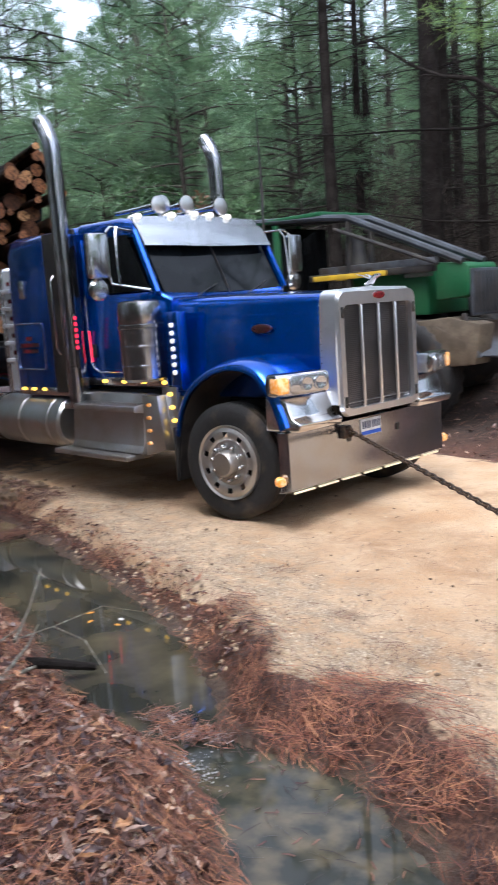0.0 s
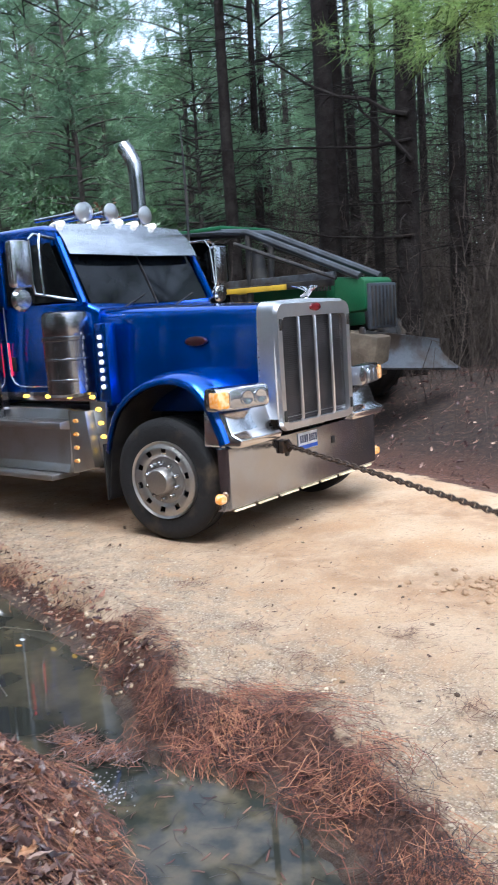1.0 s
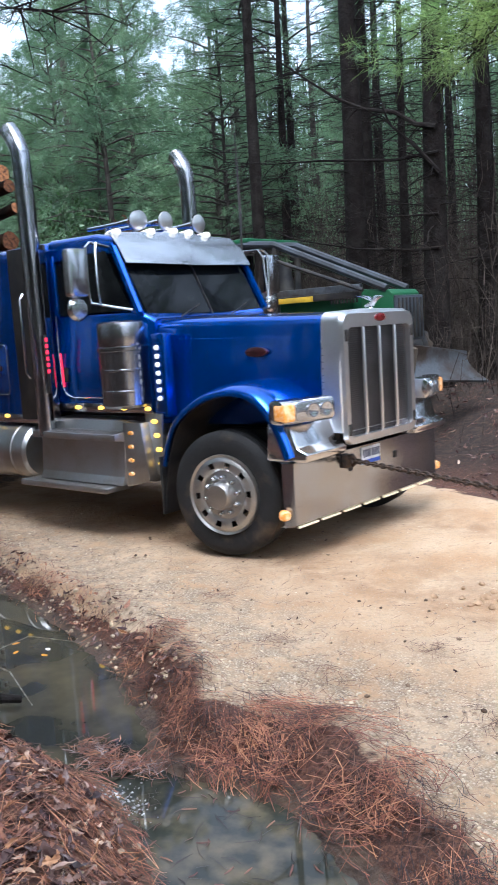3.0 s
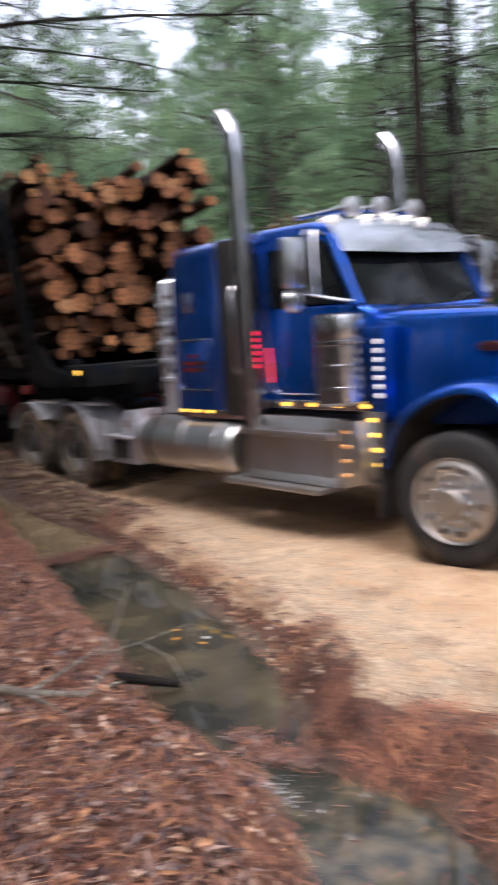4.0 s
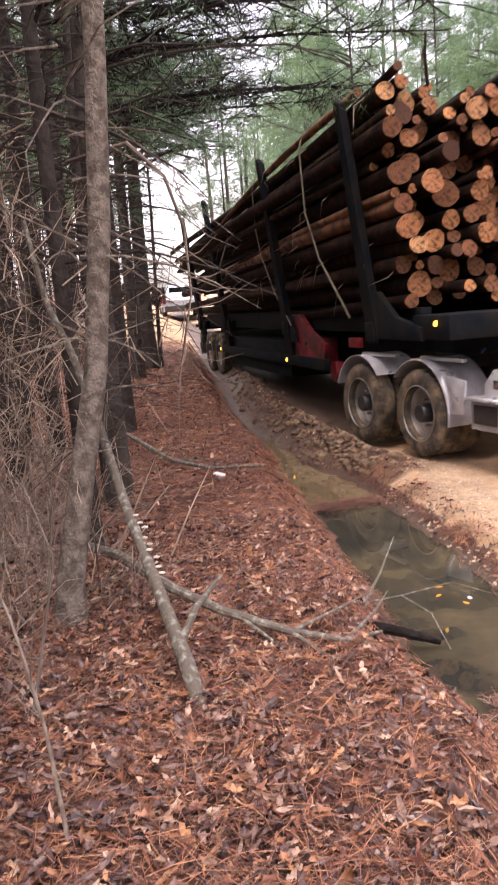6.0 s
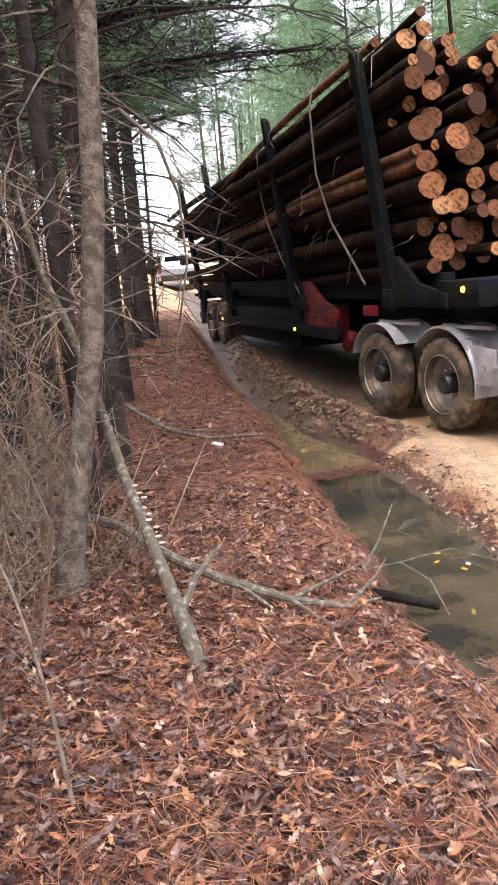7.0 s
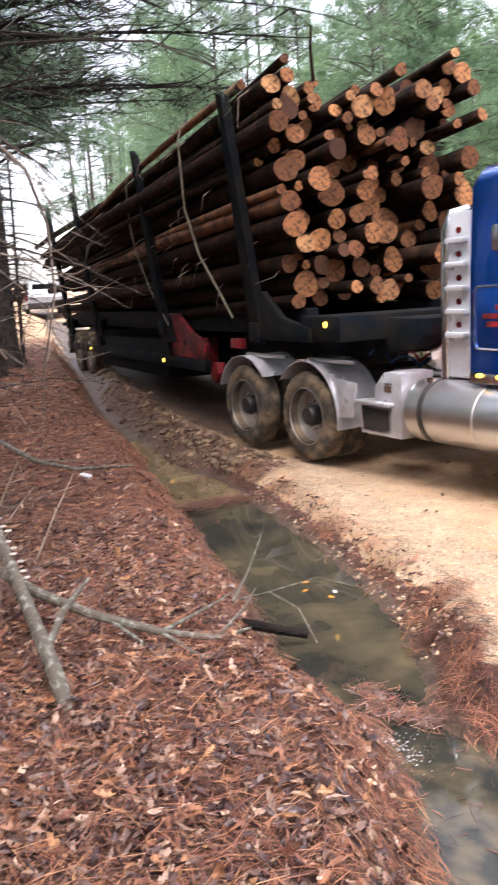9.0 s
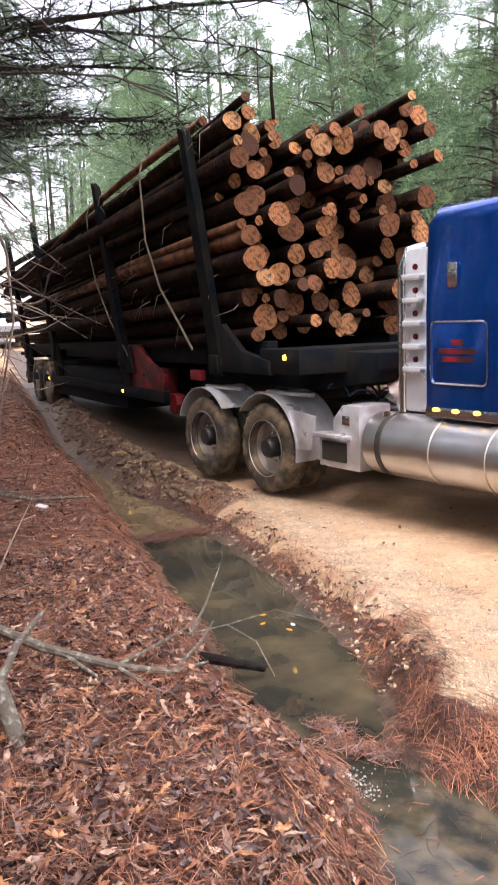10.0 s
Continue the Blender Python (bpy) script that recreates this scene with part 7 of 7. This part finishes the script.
def scatter_leaves(name, mat, rng, x, y, size, label):
    n = len(x)
    smooth_half = np.array([(-0.8, 0.1), (-0.45, 0.3), (-0.1, 0.37), (0.25, 0.34), (0.6, 0.2), (0.85, 0.08)])
    lobed_half = np.array([(-0.72, 0.07), (-0.42, 0.4), (-0.18, 0.15), (0.16, 0.55), (0.34, 0.17), (0.68, 0.32)])
    faces = np.array([(0, 4, 1), (4, 5, 1), (5, 6, 1), (1, 6, 2), (6, 7, 2), (7, 8, 2), (2, 8, 3), (8, 9, 3)])
    faces = np.concatenate([faces, np.where(faces > 3, faces + 6, faces)[:, ::-1]])
    s = size * rng.uniform(0.4, 1.05, n) * np.where(rng.random(n) < 0.06, 1.4, 1.0)
    lobed = np.where(rng.random(n) < 0.6, rng.uniform(0.5, 1.0, n), 0.0)[:, None, None]
    half = smooth_half * (1 - lobed) + lobed_half * lobed
    wide = np.where(lobed[:, 0, 0] > 0, rng.uniform(0.6, 1.1, n), rng.uniform(0.4, 0.9, n))[:, None]
    pts = np.zeros((n, 16, 3))
    pts[:, :4, 0] = (-1.0, -0.3, 0.3, 1.0)
    pts[:, 4:10, 0] = pts[:, 10:, 0] = half[:, :, 0]
    pts[:, 4:10, 1], pts[:, 10:, 1] = half[:, :, 1] * wide, -half[:, :, 1] * wide
    fold, roll = rng.uniform(-0.5, 1.3, (n, 1)), rng.uniform(-0.25, 0.45, (n, 1))
    pts[:, :, 2] = fold * np.abs(pts[:, :, 1]) + roll * pts[:, :, 0] ** 2
    pts = (pts + rng.normal(0, 0.05, pts.shape)) * s[:, None, None]
    nrm = ground_normals(x, y) + rng.normal(0, 0.5, (n, 3))
    nrm /= np.linalg.norm(nrm, axis=1, keepdims=True)
    a = np.stack([np.cos(t := rng.uniform(0, 6.283, n)), np.sin(t), np.zeros(n)], -1)
    u = a - nrm * (a * nrm).sum(1, keepdims=True)
    u /= np.linalg.norm(u, axis=1, keepdims=True)
    v = np.cross(nrm, u)
    world_pts = pts[:, :, :1] * u[:, None] + pts[:, :, 1:2] * v[:, None] + pts[:, :, 2:] * nrm[:, None]
    c = np.stack([x, y, land(x, y) + 0.008 + 0.045 * rng.random(n)], -1)
    verts = (world_pts + c[:, None]).reshape(-1, 3)
    polys = (faces[None] + (np.arange(n) * 16)[:, None, None]).reshape(-1, 3).tolist()
    ob = new(name, mesh_of(name, verts.tolist(), polys, mat))
    return tagged(ob, label, "leaf litter", kind="stuff")


def scatter_straw(name, mat, rng, x, y, length, width, lift, label, flow=None, floating=None):
    n = len(x)
    ln = length * rng.uniform(0.6, 1.25, n) / 2
    t = rng.uniform(0, 6.283, n) if flow is None else flow + rng.normal(0, 0.8, n)
    dx, dy = np.cos(t) * ln, np.sin(t) * ln
    bend = rng.normal(0, 0.16, n)
    h = rng.random(n) * lift
    tilt = rng.normal(0, 0.14, n) * ln + 0.0
    verts = []
    for k, u in enumerate((-1, 0, 1)):
        px = x + dx * u - dy * bend * (1 - u * u)
        py = y + dy * u + dx * bend * (1 - u * u)
        pz = (land(px, py) if floating is None else np.maximum(land(px, py), floating)) + 0.006 + h + np.abs(tilt) * (0.5 + 0.5 * u)
        w = width * (1.0 if u == 0 else 0.6)
        sx, sy = -np.sin(t) * w, np.cos(t) * w
        verts += [np.stack([px - sx, py - sy, pz], -1), np.stack([px + sx, py + sy, pz + width * 0.6], -1)]
    v = np.stack(verts, 1).reshape(-1, 3)
    b = (np.arange(n) * 6)[:, None]
    f = np.concatenate([b + np.array([0, 2, 3, 1]), b + np.array([2, 4, 5, 3])], 0)
    ob = new(name, mesh_of(name, v.tolist(), f.tolist(), mat))
    return tagged(ob, label, "pine straw", kind="stuff")


def scatter_stones(name, mat, rng, x, y, size, label, category, floating=-9.0):
    base = bmesh.new()
    bmesh.ops.create_icosphere(base, subdivisions=1, radius=1)
    bv = np.array([v.co[:] for v in base.verts])
    bf = np.array([[v.index for v in f.verts] for f in base.faces])
    base.free()
    n = len(x)
    s = size * rng.uniform(0.35, 1.3, n) ** 1.5
    pts = bv[None] * s[:, None, None] * rng.uniform(0.6, 1.3, (n, 1, 3)) * np.array([1, 1, 0.7])
    pts = pts + rng.normal(0, 0.12, pts.shape) * s[:, None, None]
    c = np.stack([x, y, np.maximum(land(x, y), floating) + s * 0.25], -1)
    f = (bf[None] + (np.arange(n) * len(bv))[:, None, None]).reshape(-1, 3)
    ob = new(name, mesh_of(name, (pts + c[:, None]).reshape(-1, 3).tolist(), f.tolist(), mat))
    return tagged(ob, label, category, kind="stuff")


def build_litter():
    rng = np.random.default_rng(4)
    for mat, n, size in ((LEAVES[0], 5600, 0.046), (LEAVES[1], 4300, 0.048), (LEAVES[2], 8500, 0.05)):
        x, y = bank_points(rng, n, -1.2, 4.9, 0.1, 3.0, 0.8)
        scatter_leaves("dead_leaves", mat, rng, x, y, size, "scattered curled dead oak leaves on the bank")
    # the litter goes on behind the standpoint
    for mat, n in ((LEAVES[0], 1500), (LEAVES[2], 1700)):
        x, y = bank_points(rng, n, 4.6, 11, 0.1, 5.5)
        scatter_leaves("dead_leaves", mat, rng, x, y, 0.05, "scattered curled dead oak leaves on the bank")
        x, y = bank_points(rng, n, -6, 5.2, 2.8, 7.0)
        scatter_leaves("dead_leaves", mat, rng, x, y, 0.05, "scattered curled dead oak leaves on the bank")
    x, y = bank_points(rng, 7000, 4.4, 11, 0.0, 5.5)
    scatter_straw("pine_straw", STRAW[0], rng, x, y, 0.18, 0.003, 0.03, "red-brown fallen pine needles covering the bank")
    for mat, n in ((LEAVES[0], 2600), (LEAVES[1], 1500), (LEAVES[2], 2600)):
        x, y = bank_points(rng, n, -14, -1.0, 0.1, 4.2)
        scatter_leaves("dead_leaves", mat, rng, x, y, 0.045, "scattered dead leaves on the pine straw")
    for mat, n in ((STRAW[0], 15000), (STRAW[1], 11000)):
        x, y = bank_points(rng, int(n * 1.2), -1.5, 4.9, 0.0, 3.0, 0.9)
        scatter_straw("pine_straw", mat, rng, x, y, 0.18, 0.0014, 0.05, "red-brown fallen pine needles covering the bank")
        x, y = bank_points(rng, n, -9, -1.0, 0.0, 3.6)
        scatter_straw("pine_straw", mat, rng, x, y, 0.17, 0.0026, 0.03, "red-brown fallen pine needles covering the bank")
        x, y = bank_points(rng, n // 2, -22, -8, 0.0, 4.5)
        scatter_straw("pine_straw", mat, rng, x, y, 0.2, 0.005, 0.03, "red-brown fallen pine needles covering the bank")
    # washed-up drifts along the road side of the ditch
    for mat, n in ((STRAW[0], 14000), (STRAW[1], 13000), (DARKSTRAW, 12000)):
        x = rng.choice(rng.uniform(-4.2, 5.2, 190), n) + rng.normal(0, 0.05, n)
        k = 0.5 + 0.5 * wobble(x, x * 0, 2.1, 3)
        d = rng.normal(0.2 + 0.14 * k, 0.1 + 0.09 * k, n)
        y = np.interp(x, DX, DY) + np.interp(x, DX, DW) + d
        keep = (d > -0.06) & (rng.random(n) < 0.13 + 0.72 * smooth_step(0.8, 2.1, x)) & (d < 0.45 + 0.5 * smooth_step(0.8, 2.1, x)) & (wobble(x, np.interp(x, DX, DY) + d, 4.2, 7) + rng.normal(0, 0.35, n) > -0.05)
        x, y = x[keep], y[keep]
        flow = -0.45 + 0.9 * wobble(x, y, 2.6, 2)
        scatter_straw("pine_straw", mat, rng, x, y, 0.17, 0.0017, 0.055, "drift of washed-up pine needles along the ditch", flow)
    u = rng.random(700)
    scatter_straw("pine_straw", STRAW[1], rng, -2.35 + rng.normal(0, 0.1, 700), -2.35 - 0.75 * u, 0.15, 0.0025, 0.03, "bar of wet pine needles between two pools", None, -0.125)
    # debris and foam gathered where the two pools meet
    for mat, n in ((STRAW[0], 160), (STRAW[1], 330), (material("bleached_straw", (0.4, 0.33, 0.31), 0.5, 0.0, (0.25, 0.19, 0.18), 8, 50, 0.0, island=0.5), 110)):
        u = rng.random(n)
        x = 1.9 + 0.5 * u + rng.normal(0, 0.05, n)
        y = -4.02 + 0.05 * u + rng.normal(0, 0.055, n) + 0.05 * np.sin(9 * u)
        scatter_straw("pine_straw", mat, rng, x, y, 0.11, 0.0017, 0.012, "wet pine needles caught between the pools", None, -0.137)
    u = rng.normal(0, 1, (170, 2))
    scatter_stones("foam", material("pale_foam", (0.5, 0.49, 0.48), 0.25, 0.0, (0.2, 0.19, 0.19), 14, 60, 0.2, island=0.5), rng, 2.46 + 0.09 * u[:, 0] - 0.05 * u[:, 1], -4.21 + 0.05 * u[:, 1] + 0.02 * u[:, 0], 0.006, "pale foam bubbles at the edge of the puddle", "foam", -0.146)
    # needles and leaf scraps afloat on the front puddle, and flecks trodden into the sand
    x = rng.uniform(2.5, 4.6, 150)
    y = np.interp(x, DX, DY) + np.interp(x, DX, DW) * rng.uniform(-0.95, 0.95, 150)
    scatter_straw("pine_straw", DARKSTRAW, rng, x[:90], y[:90], 0.1, 0.0014, 0.002, "pine needles afloat on the puddle", None, -0.15)
    scatter_straw("pine_straw", STRAW[1], rng, x[90:], y[90:], 0.06, 0.004, 0.002, "bark scraps afloat on the puddle", None, -0.15)
    x = rng.uniform(-2, 6, 240)
    y = rng.uniform(-3.0, 0.8, 240) - 0.22 * x
    keep = y > np.interp(x, DX, DY) + np.interp(x, DX, DW) + 0.4
    x, y = x[keep], y[keep]
    scatter_leaves("dead_leaves", LEAVES[2], rng, x[:110], y[:110], 0.022, "brown leaf scraps trodden into the sand")
    scatter_stones("sand_clods", CLOD, rng, x[110:], y[110:], 0.014, "small dark clods on the sandy road", "sand")
    # thin scatter on the sand, with small tufts
    x = rng.uniform(-3, 5.5, 1900)
    y = np.interp(x, DX, DY) + np.interp(x, DX, DW) + 0.5 + 1.9 * rng.random(1900) ** 1.6
    scatter_straw("pine_straw", STRAW[1], rng, x, y, 0.1, 0.0013, 0.005, "loose pine needles on the sandy road")
    for cx, cy in ((2.05, -2.55), (3.0, -2.2), (1.1, -2.1), (3.75, -2.9), (2.7, -2.85)):
        x, y = rng.normal(cx, 0.1, 60), rng.normal(cy, 0.07, 60)
        scatter_straw("straw_tuft", STRAW[1], rng, x, y, 0.1, 0.0014, 0.02, "small tuft of dead straw on the sand")
    # far bank and wood floor
    x = rng.uniform(-16, 8, 9000)
    y = np.interp(x, FX, FY) + 0.2 + 7 * rng.random(9000)
    scatter_straw("pine_straw", STRAW[1], rng, x, y, 0.18, 0.003, 0.04, "brown pine needles on the far bank")
    x = rng.uniform(-12, 8, 2600)
    y = np.interp(x, FX, FY) + 0.3 + 6 * rng.random(2600)
    scatter_leaves("dead_leaves", LEAVES[2], rng, x, y, 0.06, "brown dead leaves on the far bank")
    scatter_leaves("dead_leaves", LEAVES[1], rng, x[:500] + 0.4, y[:500] + 0.3, 0.05, "pale dead leaves on the far bank")
    # pebbles on the road's edge
    x = rng.uniform(-3.5, 5.4, 8200)
    d = 0.42 + 0.1 * rng.random(8200) + np.abs(rng.normal(0, 0.42, 8200))
    y = np.interp(x, DX, DY) + np.interp(x, DX, DW) + d
    keep = wobble(x, y, 3.7, 5) + rng.normal(0, 0.4, 8200) > -0.1
    x, y = x[keep], y[keep]
    scatter_stones("pebbles", PEBBLE, rng, x, y, 0.0085, "small pale pebbles along the road edge", "pebbles")
    x = rng.uniform(-2.5, 1.9, 420)
    y = np.interp(x, DX, DY) + np.interp(x, DX, DW) + 0.02 + 0.34 * rng.random(420)
    scatter_stones("pebbles", PEBBLE, rng, x, y, 0.015, "pale stones along the water's edge", "pebbles")
    scatter_leaves("dead_leaves", LEAVES[2], rng, x[:260] + 0.07, y[:260], 0.04, "wet dead leaves along the water's edge")
    scatter_leaves("dead_leaves", LEAVES[0], rng, x[260:], y[260:] + 0.05, 0.04, "dead leaves along the water's edge")
    x, y = bank_points(rng, 260, -0.5, 4.6, 0.05, 0.5)
    scatter_stones("pebbles", PEBBLE, rng, x, y, 0.016, "small pale pebbles on the bank", "pebbles")
    x = rng.uniform(-1, 6, 900)
    y = rng.uniform(-2.6, 1.2, 900) - 0.25 * x
    scatter_stones("pebbles", PEBBLE, rng, x, y, 0.007, "fine grit on the sandy road", "pebbles")
    # churned clods beside the wheels
    x = -3.6 - 12.4 * rng.random(700) ** 1.3
    y = np.interp(x, DX, DY) + np.interp(x, DX, DW) + np.abs(rng.normal(0.42, 0.2, 700))
    scatter_stones("mud_clods", CLOD, rng, x, y, 0.045, "clods of churned mud beside the wheel ruts", "mud")
    x, y = rng.normal(3.05, 0.22, 90), rng.normal(-1.15, 0.12, 90)
    scatter_stones("sand_clods", material("sand_clod", (0.45, 0.3, 0.18), 0.9, 0.0, (0.3, 0.19, 0.11), 9, 60, 0.4), rng, x, y, 0.026, "loose clods of sand in a rut", "sand")
    x = -7.2 + 3.9 * rng.random(420)
    y = np.interp(x, DX, DY) + np.interp(x, DX, DW) + 0.12 + 0.75 * rng.random(420)
    scatter_stones("mud_clods", CLOD, rng, x, y, 0.06, "heaped clods of wet clay beside the drive wheels", "mud")
    scatter_stones("mud_clods", material("pale_clay_clod", (0.26, 0.175, 0.105), 0.85, 0.0, (0.13, 0.085, 0.05), 9, 40, 0.8, 0.01, island=0.3), rng, x[:170] + 0.1, y[:170] + 0.03, 0.05, "pale clods of clay on the churned mud", "mud")
    # leaves and straw trodden into the mud bank
    x = -2.6 - 9 * rng.random(5000)
    y = np.interp(x, DX, DY) + np.interp(x, DX, DW) + np.abs(rng.normal(0.4, 0.22, 5000))
    scatter_straw("pine_straw", STRAW[1], rng, x, y, 0.14, 0.003, 0.03, "pine needles trodden into the mud")
    scatter_leaves("dead_leaves", LEAVES[1], rng, x[:500], y[:500] + 0.05, 0.035, "dead leaves trodden into the mud")
    scatter_leaves("dead_leaves", LEAVES[2], rng, x[500:1100], y[500:1100], 0.04, "wet dead leaves trodden into the mud")
    # a few floating leaves and a scrap of pale litter
    LEAFY = material("yellow_leaf", (0.75, 0.33, 0.03), 0.5, 0.0, (0.6, 0.25, 0.03), 20, 60, 0.0)
    PALE = material("pale_scrap", (0.75, 0.75, 0.75), 0.6)
    for x, y, m, lab in ((0.62, -3.32, LEAFY, "yellow leaf floating on the puddle"), (0.4, -3.4, LEAFY, "yellow leaf floating on the puddle"), (0.55, -3.24, PALE, "white scrap floating on the puddle"), (0.25, -3.3, LEAFY, "yellow leaf floating on the puddle")):
        b = lathe([(0.0001, 0.003), (0.014, 0.004), (0.024, 0.001), (0.0001, 0.0)], 7, "z")
        bmesh.ops.transform(b, matrix=Matrix.Diagonal((1.3, 0.7, 1, 1)), verts=b.verts[:])
        ob = part("floating_leaf", b, m)
        ob.matrix_basis = pose(x, y, -0.134, 0, 0, x * 300)
        tagged(ob, lab, "leaf")
    b = box(-0.06, 0.06, -0.035, 0.035, 0, 0.05, 0.012)
    ob = part("paper_scrap", b, PALE)
    ob.matrix_basis = pose(-2.85, -3.95, height(-2.85, -3.95) + 0.005, 8, 12, 40)
    tagged(ob, "crumpled white scrap on the pine straw", "litter")


build_litter()


# ---- what moves ----
def truck_at(d):
    """The truck after d metres: it swings about its drive axles and dips at the nose."""
    return Matrix.Translation((0.975 * d - 7.1, 0, 0.01 * d)) @ Matrix.Rotation(radians(0.55 * d), 4, "Z") @ Matrix.Rotation(radians(0.2 * d), 4, "Y") @ Matrix.Translation((7.1, 0, 0))


def motions():
    walk(truck, [(t, truck_at(d)) for t, d in ADVANCE])
    walk(sack, [(t, truck_at(d) @ pose(-4.95, -0.35, 1.24, 0, 0, 20)) for t, d in ADVANCE])
    for w, (x, y, z), flip in WHEELS:
        rows = []
        for t, d in ADVANCE:
            turn = math.degrees(d / 0.525)
            rows.append((t, Matrix.Translation((x, y, z)) @ Matrix.Rotation(radians((180 if flip else 0) + (8 if x > -1 else 0)), 4, "Z") @ Matrix.Rotation(radians(-turn if flip else turn), 4, "Y")))
        walk(w, rows)
    for thing in (trailer, load):
        walk(thing, [(t, pose(PIVOT + d, 0, 0, 0, 0, -(6.5 + (3.585 - d) * 0.5))) for t, d in ADVANCE])

    # the chain swings up as it tightens and sags again
    for_chain = []
    for t, d in ADVANCE:
        lift = float(np.interp(t, (0, 0.5, 1.0, 1.5, 2.0, 3.5, 10), (-9.7, -7.0, -4.0, 6.5, 8.0, -2.7, 0.0)))
        for_chain.append((t, truck_at(d) @ pose(0.88, -0.45, 0.79, 0, -lift, -21.7)))
    walk(chain, for_chain)


motions()
